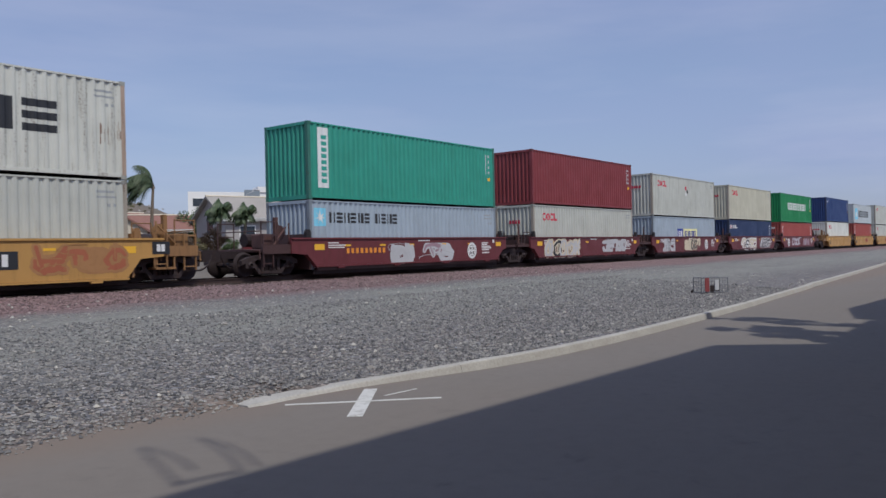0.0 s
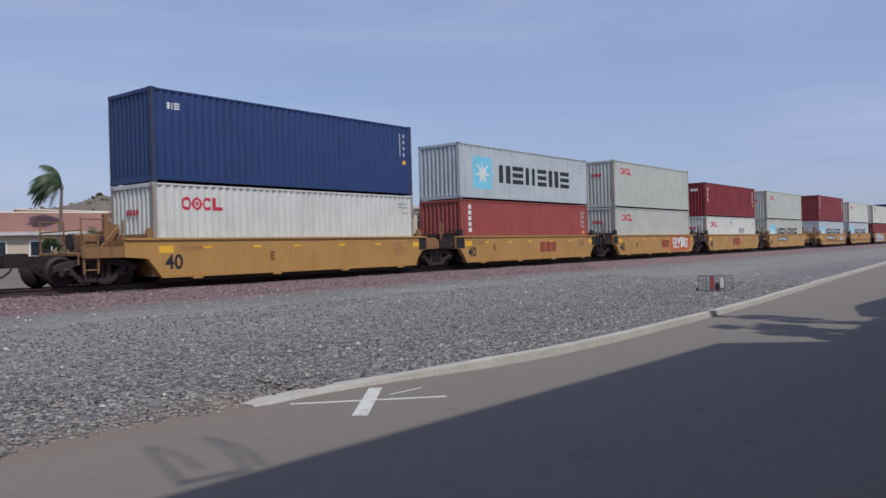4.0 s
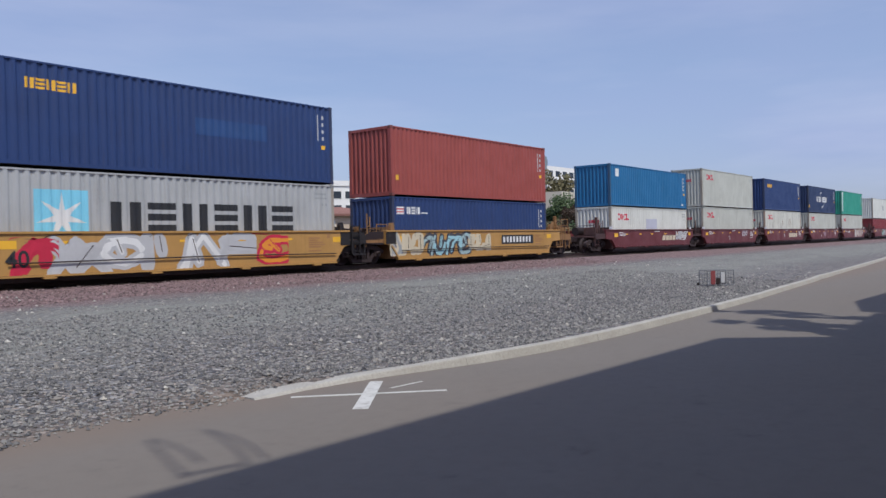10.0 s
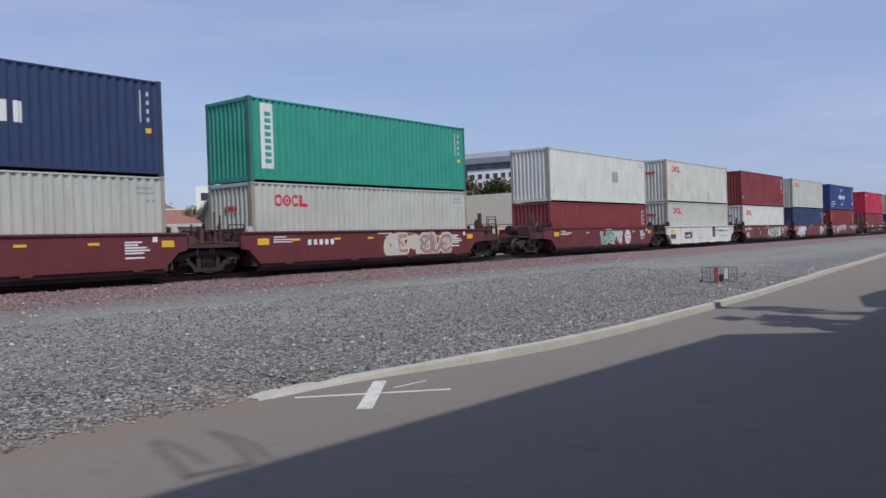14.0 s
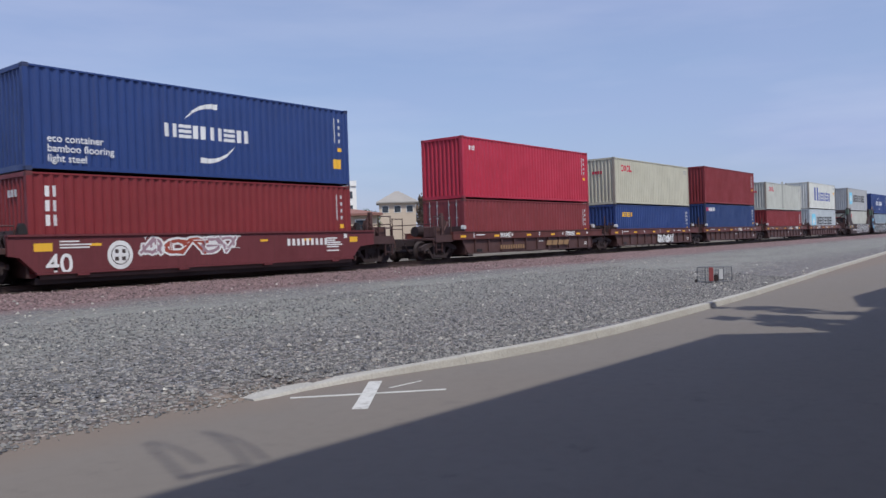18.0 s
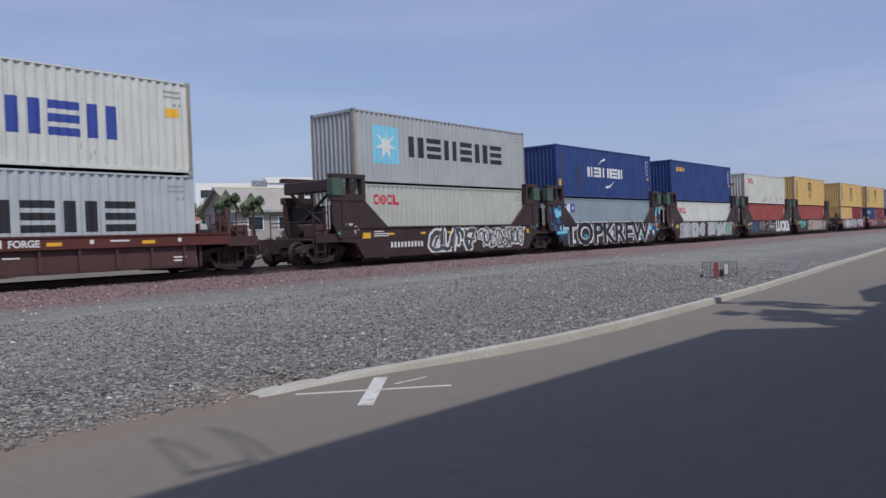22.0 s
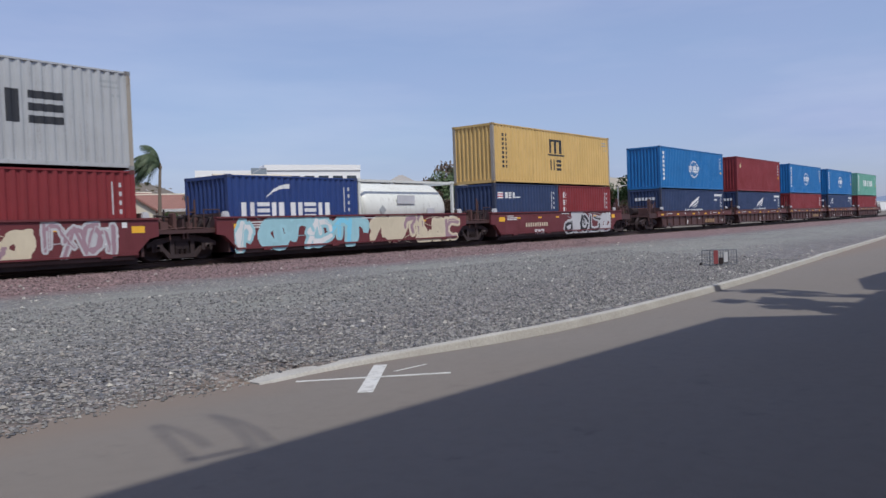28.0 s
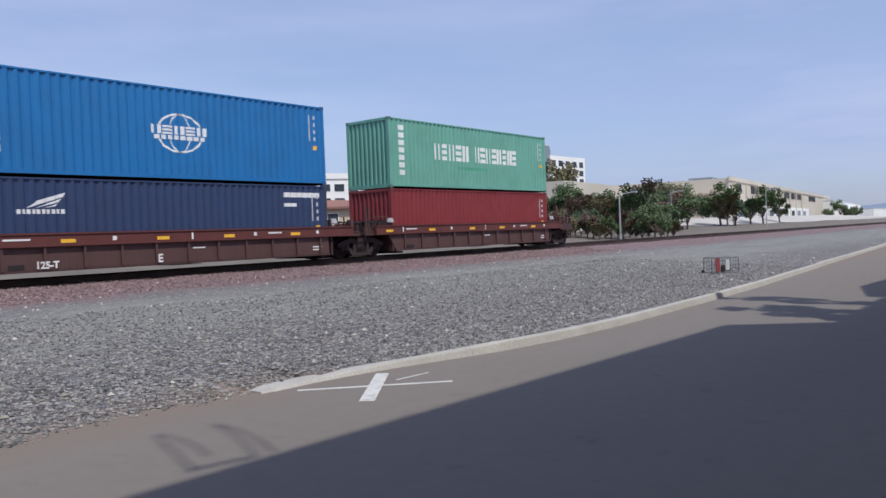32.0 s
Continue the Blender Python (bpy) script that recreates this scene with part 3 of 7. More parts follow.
def blocks(x, z, w, h, n, gap=0.22, slant=0.0, frame=0.0):
    """A word as a row of plain blocks; frame > 0 leaves the middle of every block open."""
    p = w / n
    out = []
    for i in range(n):
        a, b = x + p * i, p * (1 - gap)
        if frame:
            s, t = b * frame, h * frame * 0.8
            if i % 3 == 0:
                out += [rect(a, z, s, h, slant), rect(a + b - s, z, s, h, slant), rect(a + s, z + h - t, b - 2 * s, t, slant)]
            elif i % 3 == 1:
                out += [rect(a, z, s, h, slant), rect(a + s, z + h - t, b - s, t), rect(a + s, z, b - s, t), rect(a + s, z + (h - t) / 2, (b - s) * 0.8, t)]
            else:
                out += [rect(a, z, s, h, slant), rect(a + s, z + h - t, b - s, t), rect(a + b - s, z, s, h * 0.55), rect(a + s, z + h * 0.45, b - s, t)]
        else:
            out.append(rect(a, z, b, h, slant))
    return out


def ring(cx, cz, r, t, n=10, a0=0.0, a1=360.0, sx=1.0):
    out = []
    for i in range(n):
        p, q = radians(a0 + (a1 - a0) * i / n), radians(a0 + (a1 - a0) * (i + 1) / n)
        out.append([(cx + sx * r * math.cos(p), cz + r * math.sin(p)), (cx + sx * r * math.cos(q), cz + r * math.sin(q)),
                    (cx + sx * (r - t) * math.cos(q), cz + (r - t) * math.sin(q)), (cx + sx * (r - t) * math.cos(p), cz + (r - t) * math.sin(p))])
    return out


def star(cx, cz, r, n=7):
    out = []
    for i in range(n):
        a = 2 * math.pi * i / n + math.pi / 2
        b = math.pi / n
        out.append([(cx, cz), (cx + 0.30 * r * math.cos(a - b), cz + 0.30 * r * math.sin(a - b)), (cx + r * math.cos(a), cz + r * math.sin(a)), (cx + 0.30 * r * math.cos(a + b), cz + 0.30 * r * math.sin(a + b))])
    return out


def arc_swoosh(cx, cz, r, a0, a1, t, n=10):
    """A tapering arc."""
    out = []
    for i in range(n):
        p, q = radians(a0 + (a1 - a0) * i / n), radians(a0 + (a1 - a0) * (i + 1) / n)
        tp, tq = t * (i / n) ** 0.7, t * ((i + 1) / n) ** 0.7
        out.append([(cx + r * math.cos(p), cz + r * math.sin(p)), (cx + r * math.cos(q), cz + r * math.sin(q)),
                    (cx + (r - tq) * math.cos(q), cz + (r - tq) * math.sin(q)), (cx + (r - tp - 1e-3) * math.cos(p), cz + (r - tp - 1e-3) * math.sin(p))])
    return out


def bars(x, top, w, h, n, gap=0.2):
    """A word as a row of plain bars: upright pairs and level threes by turns. top: its upper edge."""
    p = w / n
    out = []
    for i in range(n):
        a, b, z = x + p * i, p * (1 - gap), top - h
        if i % 2 == 0:
            out += [rect(a, z, b * 0.36, h), rect(a + b * 0.64, z, b * 0.36, h)]
        else:
            out += [rect(a, z + h * 0.38 * k, b, h * 0.24) for k in range(3)]
    return out


def marks(kind, ob, L, h):
    """The painted signs of a container's near side, as plain shapes."""
    def put(name, polys, col, lift=0.003):
        wrapped(name, polys, L, col, ob, lift)
    if kind == "rings":        # red rings and a block
        z = h - 0.63
        put("sign", ring(1.20, z, 0.215, 0.10, sx=0.85) + ring(1.58, z, 0.215, 0.08, sx=0.85) + ring(1.58, z, 0.08, 0.079, 6) + ring(1.96, z, 0.215, 0.10, 8, 40, 320, 0.85) + [rect(2.18, z - 0.21, 0.11, 0.42), rect(2.29, z - 0.21, 0.26, 0.12)], "red")
        end_marks(ob, h, 4, -0.3, h - 0.98, 0.18, 0.72, "red")
    elif kind == "star":       # pale blue square with a white star, wide black word
        put("star_panel", [rect(1.12, h - 2.08, 1.50, 1.52)], "sky")
        put("star", star(1.87, h - 1.32, 0.72), "white", 0.006)
        put("sign", bars(3.30, h - 0.85, 7.1, 0.88, 6), "black")
    elif kind == "star_small":
        put("star_panel", [rect(0.27, h - 0.98, 0.60, 0.68)], "sky")
        put("star", star(0.57, h - 0.64, 0.28), "white", 0.006)
        put("sign", bars(1.05, h - 0.45, 2.3, 0.40, 6) + bars(3.6, h - 0.45, 1.4, 0.40, 4), "black")
    elif kind == "arc":        # white word between two arcs
        put("sign", bars(3.56, h - 1.08, 2.15, 0.57, 3, 0.14) + bars(5.95, h - 1.08, 2.2, 0.57, 3, 0.14), "white")
        put("upper_arc", arc_swoosh(5.85, h - 1.75, 1.25, 140, 92, 0.16), "white")
        put("lower_arc", arc_swoosh(5.85, h - 1.0, 1.28, -38, -92, 0.16), "white")
    elif kind == "arc20":
        put("sign", bars(0.56, h - 0.94, 1.9, 0.56, 3, 0.14) + bars(2.7, h - 0.94, 1.95, 0.56, 3, 0.14), "white")
        put("upper_arc", arc_swoosh(2.65, h - 1.65, 1.36, 140, 90, 0.17), "white")
    elif kind == "arc_text":
        put("sign", bars(4.23, h - 1.22, 1.55, 0.42, 3, 0.14) + bars(5.9, h - 1.22, 1.6, 0.42, 3, 0.14), "white")
        put("upper_arc", arc_swoosh(6.1, h - 1.85, 1.40, 145, 86, 0.18), "white")
        put("lower_arc", arc_swoosh(5.7, h - 1.0, 1.40, -33, -98, 0.18), "white")
        for k, words in enumerate(("eco container", "bamboo flooring", "light steel")):
            lettering(words, ob, (0.60, SIDE_Y - 0.004, h - 2.08 - 0.275 * k), 0.29, "white", bold=0.004)
    elif kind == "vertical_plate":
        put("sign_plate", [rect(0.53, h - 2.45, 0.55, 2.27)], "white")
        put("sign", [rect(0.67, h - 0.62 - 0.235 * i, 0.27, 0.15) for i in range(8)], "teal", 0.006)
    elif kind == "word9":
        put("sign", bars(2.61, h - 0.92, 7.1, 0.70, 9, 0.14), "white")
        end_marks(ob, h, 1, -0.15, h - 0.95, 0.36, 0.36, "white")
    elif kind == "five_yellow":
        put("sign", bars(0.95, h - 0.48, 1.45, 0.29, 5, 0.14), "yellow")
    elif kind == "five_mixed":
        put("sign", bars(0.26, h - 0.29, 0.55, 0.27, 2, 0.15), "red")
        put("sign_rest", bars(0.85, h - 0.29, 1.35, 0.27, 5, 0.15), "white")
    elif kind == "stripes_word":   # small striped flag and a white word
        put("flag", [rect(0.30, h - 0.74 + 0.12 * i, 0.48, 0.07, 0.04) for i in range(3)], "white")
        put("flag_red", [rect(0.31, h - 0.67 + 0.12 * i, 0.46, 0.045, 0.03) for i in range(2)], "red")
        put("sign", bars(0.92, h - 0.43, 0.9, 0.30, 3, 0.15) + [rect(1.9, h - 0.70, 0.4, 0.05)], "white")
    elif kind == "three_white":
        put("sign", bars(0.51, h - 0.38, 0.30, 0.30, 1, 0) + bars(0.51, h - 0.78, 0.30, 0.30, 1, 0) + bars(0.51, h - 1.18, 0.30, 0.30, 1, 0), "white")
        end_marks(ob, h, 3, 0.05, h - 0.66, 0.2, 0.6, "white")
    elif kind == "six_column":
        put("sign", [rect(0.62, h - 0.45 - 0.27 * i, 0.26, 0.19) for i in range(5)], "white")
    elif kind == "two_panels":
        put("panel_blue", [rect(4.29, h - 1.62, 1.2, 0.78)], "blue")
        put("panel_cream", [rect(5.58, h - 1.62, 2.66, 0.78)], "cream")
        put("sign", bars(4.38, h - 1.0, 1.0, 0.42, 3), "white", 0.006)
        put("sign_rest", bars(5.7, h - 1.0, 2.4, 0.44, 8, 0.28), "blue", 0.006)
    elif kind == "globe":
        put("globe", ring(6.11, h - 1.42, 0.62, 0.06, 24, sx=1.35) + ring(6.11, h - 1.42, 0.62, 0.05, 16, sx=0.62), "white")
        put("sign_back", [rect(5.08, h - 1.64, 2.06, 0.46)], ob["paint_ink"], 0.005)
        put("sign", bars(5.10, h - 1.20, 2.02, 0.27, 5, 0.14) + blocks(5.2, h - 1.63, 1.85, 0.13, 8, 0.25), "white", 0.008)
        put("side_column", [rect(0.55, h - 0.55 - 0.29 * i, 0.22, 0.19) for i in range(7)], "white")
    elif kind in ("wing", "wing_small"):
        x, z, k = (4.95, h - 1.33, 1.0) if kind == "wing" else (1.35, h - 0.85, 0.5)
        for a in ([(0, 0), (0.6, 0.42), (2.1, 0.86), (1.95, 0.62)], [(0.5, 0.02), (1.1, 0.26), (1.9, 0.54), (1.75, 0.34)], [(0.85, 0.0), (1.3, 0.12), (1.7, 0.28), (1.55, 0.12)]):
            put("wing", [[(x + k * u, z + k * w) for u, w in a]], "white")
        put("sign", bars(4.24, h - 1.40, 3.4, 0.26, 12) if kind == "wing" else blocks(1.1, h - 1.0, 1.3, 0.12, 10, 0.3), "white")
        put("sign_box", [rect(L - 2.05, h - 0.45, 1.68, 0.17)], "white")
        put("sign_box_small", [rect(L - 2.05, h - 0.78, 0.6, 0.12)], "white")
        end_marks(ob, h, 6, -0.7, h - 0.75, 0.2, 1.5, "white")
    elif kind in ("crest", "crest20"):
        x, z = (5.1, h) if kind == "crest" else (3.1, h - 0.95)
        put("sign", [rect(x + 0.22, z - 1.22, 0.22, 0.62), rect(x + 0.74, z - 1.22, 0.22, 0.62), rect(x + 1.26, z - 1.22, 0.22, 0.62), rect(x + 0.22, z - 0.60, 1.26, 0.12), rect(x, z - 1.36, 1.75, 0.09)] + (bars(x + 0.25, z - 1.55, 1.25, 0.58, 2) if kind == "crest" else []), "black")
        if kind == "crest":
            put("side_column", [rect(0.85, h - 0.6 - 0.22 * i, 0.11, 0.14) for i in range(8)], "black")
            put("code_column", [rect(1.15, h - 0.6 - 0.22 * i, 0.06, 0.14) for i in range(8)], "black")
    elif kind == "word6_blue":
        put("sign", bars(2.43, h - 0.52, 1.75, 1.45, 1, 0.0) + bars(4.4, h - 1.0, 5.5, 0.97, 5, 0.18), "blue")
    elif kind == "word13":
        put("sign", bars(2.94, h - 0.90, 2.6, 0.72, 5) + bars(5.95, h - 0.90, 3.6, 0.72, 8), "white")
        put("side_column", [rect(0.62, h - 0.50 - 0.31 * i, 0.32, 0.21) for i in range(7)], "white")
        put("small_word", blocks(4.6, h - 2.0, 2.4, 0.14, 10, 0.3), "green")
    elif kind == "squares":
        put("sign_box", [rect(0.63, h - 0.80, 0.42, 0.46), rect(1.42, h - 0.80, 0.42, 0.46)], "blue")
        put("sign_box_pale", [rect(1.05, h - 0.80, 0.37, 0.46)], "white")
        put("sign", ring(0.84, h - 0.57, 0.13, 0.06, 8) + ring(1.63, h - 0.57, 0.13, 0.06, 8), "white", 0.006)
    elif kind == "small_box":
        put("sign_box", [rect(0.85, h - 0.75, 0.36, 0.48)], "white")
    elif kind == "small_white":
        put("sign", bars(0.6, h - 0.42, 0.5, 0.2, 2), "white")
    elif kind == "flag_small":
        put("sign", [rect(0.88, h - 0.86, 0.14, 0.22), rect(0.96, h - 0.62, 0.2, 0.08), rect(0.84, h - 0.92, 0.3, 0.05)], "cream")
    elif kind == "grey_square":
        put("vent_patch", [rect(7.43, h - 1.62, 0.78, 0.64)], "grey")
    rng = random.Random(int(1000 * h) + len(bpy.data.objects))
    if ob.get("rusted"):   # rust runs from dents and seams
        streaks = []
        for cx, cz, k, reach in ob["rusted"]:
            for _ in range(int(k)):
                x, z, q = cx + rng.gauss(0, 0.22), cz + rng.gauss(0, 0.16), rng.uniform(0.25, 1.0) * reach
                w = rng.uniform(0.012, 0.035)
                streaks.append([(x, z - q * 0.2), (x + w, z - q * 0.16), (x + w * 0.8, z + q), (x + w * 0.2, z + q * 0.95)])
        put("rust_run", streaks, "rusty")
    # owner's code and weights near the far end, in small rows
    if ob["dark"]:
        put("code_column", [rect(L - 0.74, h - 1.30, 0.04, 0.95)] + [rect(L - 0.5, h - 0.5 - 0.26 * i, 0.06, 0.13) for i in range(4)], "silver")
        put("warning_mark", [[(L - 0.54, h - 1.62), (L - 0.38, h - 1.62), (L - 0.38, h - 1.47), (L - 0.54, h - 1.47)]], "yellow")
    else:
        put("code_rows", [rect(L - 0.95, h - 0.40, 0.55, 0.07), rect(L - 0.95, h - 0.55, 0.62, 0.06), rect(L - 0.62, h - 0.80, 0.12, 0.09), rect(L - 0.44, h - 0.80, 0.10, 0.09)], "grey")


def end_marks(ob, h, n, y0, z, size, width, col):
    """A small word on the corrugated end wall."""
    s = Shape()
    p = width / n
    for i in range(n):
        y = y0 + p * i
        s.box(0.014, 0.018, -y - p * 0.75, -y, z, z + size)
    tagged(part("end_sign", s, INKS[col], ob), kind="stuff")


def lettering(words, parent, at, size, col, turn=(90, 0, 0), bold=0.0, wide=1.0):
    """Words in the built-in font as a mesh, standing on a side that faces the lot."""
    def build():
        cu = bpy.data.curves.new("words", "FONT")
        cu.body, cu.size, cu.offset = words, size, bold
        tmp = new("words", cu)
        me = bpy.data.meshes.new_from_object(tmp.evaluated_get(bpy.context.evaluated_depsgraph_get()))
        bpy.data.objects.remove(tmp)
        me.materials.clear()
        me.materials.append(None)
        return me
    return part("lettering", shared(("words", words, size, bold), build), INKS[col], parent, m=pose(*at, *turn) @ Matrix.Diagonal((wide, 1, 1, 1)))


def container(length, h, colour, sign, label, group="containers on the train", doors=False, rust=None, patches=()):
    """A corrugated steel shipping container; its base at its near end's floor, long side along x."""
    c = COLOURS[colour]
    ob = thing("shipping_container", label, "container", group)
    ob["dark"] = colour not in PALE
    if rust:
        ob["rusted"] = rust
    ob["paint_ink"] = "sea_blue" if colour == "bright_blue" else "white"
    key = (length, h)
    part("side_panel", shared((*key, "side", -1), lambda: side_mesh(length, h, -1)), c, ob)
    part("side_panel", shared((*key, "side", 1), lambda: side_mesh(length, h, 1)), c, ob)
    part("roof", shared((*key, "roof"), lambda: roof_mesh(length, h)), c, ob)
    part("floor", shared((*key, "floor"), lambda: Shape().box(0.1, length - 0.1, -1.17, 1.17, 0.05, 0.13).mesh("floor")), STEEL, ob)
    flip = Matrix.Translation((length, 0, 0)) @ pose(0, 0, 0, 0, 0, 180)
    wall_at, door_at = (flip, None) if doors else (None, flip)
    part("end_wall", shared((h, "end"), lambda: end_mesh(h)), c, ob, m=wall_at)
    for sd in (-1, 1):
        d = part("door", shared((h, "door", sd), lambda: door_mesh(h, sd)), c, ob, m=door_at)
        for y in (sd * 0.35, sd * 0.8):
            part("lock_rod", shared((h, "rod", y), lambda: rods_mesh(h, y)), GALV if doors else STEEL, d)
    rail = shared((*key, "toprail"), lambda: Shape().box(0.13, length - 0.13, -1.212, -1.14, h - 0.072, h - 0.022, 0.01).mesh("top_rail"))
    sill = shared((*key, "sill"), lambda: Shape().prism([(0.16, 0.06), (length - 0.16, 0.06), (length - 0.16, 0.165), (0.16, 0.165)], -1.212, -1.15).mesh("bottom_rail"))
    head = shared((h, "head"), lambda: Shape().box(0.004, 0.09, -1.06, 1.06, h - 0.13, h - 0.012).mesh("end_header"))
    foot = shared((h, "foot"), lambda: Shape().box(0.004, 0.09, -1.06, 1.06, 0.012, 0.17).mesh("end_sill"))
    post = shared((h, "post"), lambda: post_mesh(h))
    cast = shared("casting", casting_mesh)
    mirror = Matrix.Diagonal((1, -1, 1, 1))
    pc = RUSTY_POST if colour == "rusty_white" else GRIMY_POST if colour in ("pale_grey", "white", "cream", "grey", "yellow") and (sign != "star" or h > 2.7) else WORN[colour] if colour in ("blue", "navy", "teal", "light_blue", "slate_navy") else c
    for m in (None, flip):
        for nm, me in (("top_rail", rail), ("bottom_rail", sill), ("end_header", head), ("end_sill", foot), ("corner_post", post)):
            part(nm, me, pc if nm == "corner_post" else c, ob, m=m)
        part("corner_post", post, pc, ob, m=(m or Matrix()) @ mirror)
        for z in (0, h - 0.118):
            lift = Matrix.Translation((0, 0, z))
            part("corner_casting", cast, WORN[colour], ob, m=lift @ (m or Matrix()))
            part("corner_casting", cast, WORN[colour], ob, m=lift @ (m or Matrix()) @ mirror)
    marks(sign, ob, length, h)
    for x, z, w, tall, col in patches:   # repainted patches, stickers and labels
        wrapped("patch", [rect(x, z, w, tall)], length, col, ob, 0.005)
    return ob


def tank_container(label):
    """A white tank in a 20-foot frame."""
    ob = thing("tank_container", label, "tank container", "containers on the train")
    white = COLOURS["white"]
    L, h = 6.06, 2.59
    s = Shape()
    n = 28
    rings = [(0.25, 0.35), (0.32, 0.8), (0.45, 1.02), (0.7, 1.14), (L - 0.7, 1.14), (L - 0.45, 1.02), (L - 0.32, 0.8), (L - 0.25, 0.35)]
    v, f = [], []
    for x, r in rings:
        v += [(x, r * math.cos(2 * math.pi * i / n), 1.36 + r * math.sin(2 * math.pi * i / n)) for i in range(n)]
    for k in range(len(rings) - 1):
        f += [(k * n + i, (k + 1) * n + i, (k + 1) * n + (i + 1) % n, k * n + (i + 1) % n) for i in range(n)]
    f += [tuple(range(n)), tuple(range(len(rings) * n - 1, (len(rings) - 1) * n - 1, -1))]
    part("tank_shell", mesh_of("tank_shell", v, f, True), white, ob)
    for x in (0.0, L - 0.12):
        for y in (-1.2, 1.1):
            part("frame_post", Shape().box(x, x + 0.12, y, y + 0.1, 0.1, h - 0.1, 0.01), white, ob)
        part("frame_beam", Shape().box(x, x + 0.12, -1.1, 1.1, 0.02, 0.16), white, ob)
        part("frame_beam", Shape().box(x, x + 0.12, -1.1, 1.1, h - 0.14, h - 0.02), white, ob)
        for y in (-1.22, 1.06):
            for z in (0, h - 0.118):
                part("corner_casting", Shape().box(x - 0.02, x + 0.15, y, y + 0.16, z, z + 0.118, 0.01), white, ob)
    for y in (-1.2, 1.1):
        for z in (0.03, h - 0.12):
            part("frame_rail", Shape().box(0.14, L - 0.14, y, y + 0.09, z, z + 0.09, 0.008), white, ob)
    part("walkway", Shape().box(0.6, L - 0.6, -0.3, 0.3, h - 0.06, h - 0.03), GALV, ob)
    part("manhole", Shape().tube((L / 2, 0, 2.45), (L / 2, 0, 2.57), 0.28, n=16), GALV, ob)
    part("hazard_plate", Shape().prism([(1.2, 1.35), (1.4, 1.15), (1.6, 1.35), (1.4, 1.55)], -1.16, -1.145), INKS["grey"], ob)
    part("sign_plate", Shape().box(2.3, 3.4, -1.17, -1.15, 1.6, 1.95), INKS["silver"], ob)
    part("sign_plate", Shape().box(4.2, 4.7, -1.17, -1.15, 1.1, 1.4), INKS["silver"], ob)
    return ob


def steel_paint(name, col, rough=0.5, stain=0.35, rust=0.08):
    WORN[name] = paint(name + "_worn_edge", tuple(0.5 * c + 0.02 for c in col), 0.65, 0.5, 0.3)
    return paint(name + "_container_paint", col, rough, stain, rust)


WORN = {}


COLOURS = {
    "pale_grey": steel_paint("pale_grey", (0.44, 0.455, 0.415), 0.5, 0.3, 0.06), "white": steel_paint("white", (0.58, 0.595, 0.56), 0.5, 0.30, 0.08),
    "rusty_white": steel_paint("rusty_white", (0.525, 0.535, 0.485), 0.55, 0.42, 0.16), "grey": steel_paint("grey", (0.37, 0.385, 0.395), 0.5, 0.3, 0.06),
    "light_blue": steel_paint("light_blue", (0.32, 0.385, 0.45), 0.5, 0.3, 0.08), "cream": steel_paint("cream", (0.46, 0.45, 0.36), 0.5, 0.3, 0.06),
    "ice": steel_paint("ice", (0.42, 0.465, 0.49), 0.5, 0.3, 0.05),
    "teal": steel_paint("teal", (0.028, 0.27, 0.20), 0.5, 0.3, 0.04), "brown_red": steel_paint("brown_red", (0.19, 0.029, 0.034), 0.5, 0.3, 0.05),
    "orange_red": steel_paint("orange_red", (0.29, 0.062, 0.052), 0.55, 0.35, 0.05), "dark_red": steel_paint("dark_red", (0.19, 0.020, 0.024), 0.5, 0.3, 0.04),
    "bright_red": steel_paint("bright_red", (0.40, 0.020, 0.048), 0.45, 0.25, 0.03), "navy": steel_paint("navy", (0.018, 0.043, 0.142), 0.45, 0.25, 0.04),
    "slate_navy": steel_paint("slate_navy", (0.021, 0.040, 0.105), 0.5, 0.3, 0.06), "royal": steel_paint("royal", (0.018, 0.045, 0.172), 0.45, 0.25, 0.04),
    "blue": steel_paint("blue", (0.012, 0.13, 0.30), 0.45, 0.3, 0.06), "bright_blue": steel_paint("bright_blue", (0.010, 0.135, 0.36), 0.42, 0.2, 0.03),
    "green": steel_paint("green", (0.008, 0.19, 0.06), 0.45, 0.25, 0.03), "mint": steel_paint("mint", (0.125, 0.33, 0.26), 0.5, 0.3, 0.05),
    "yellow": steel_paint("yellow", (0.56, 0.375, 0.13), 0.5, 0.3, 0.05), "steel_blue": steel_paint("steel_blue", (0.24, 0.30, 0.35), 0.5, 0.3, 0.05),
}
GRIMY_POST = paint("grimy_post", (0.30, 0.27, 0.225), 0.65, 0.6, 0.45)
RUSTY_POST = paint("rust_streaked_post", (0.36, 0.27, 0.21), 0.65, 0.5, 0.5)
PALE = {"ice", "pale_grey", "white", "rusty_white", "grey", "light_blue", "cream", "steel_blue", "yellow"}
INKS["rusty"] = paint("brown_rust", (0.17, 0.085, 0.05), 0.85, 0.5, 0.4)
INKS["umberish"] = ink("dark_brown_spray", (0.05, 0.035, 0.035))
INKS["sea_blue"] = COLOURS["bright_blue"]

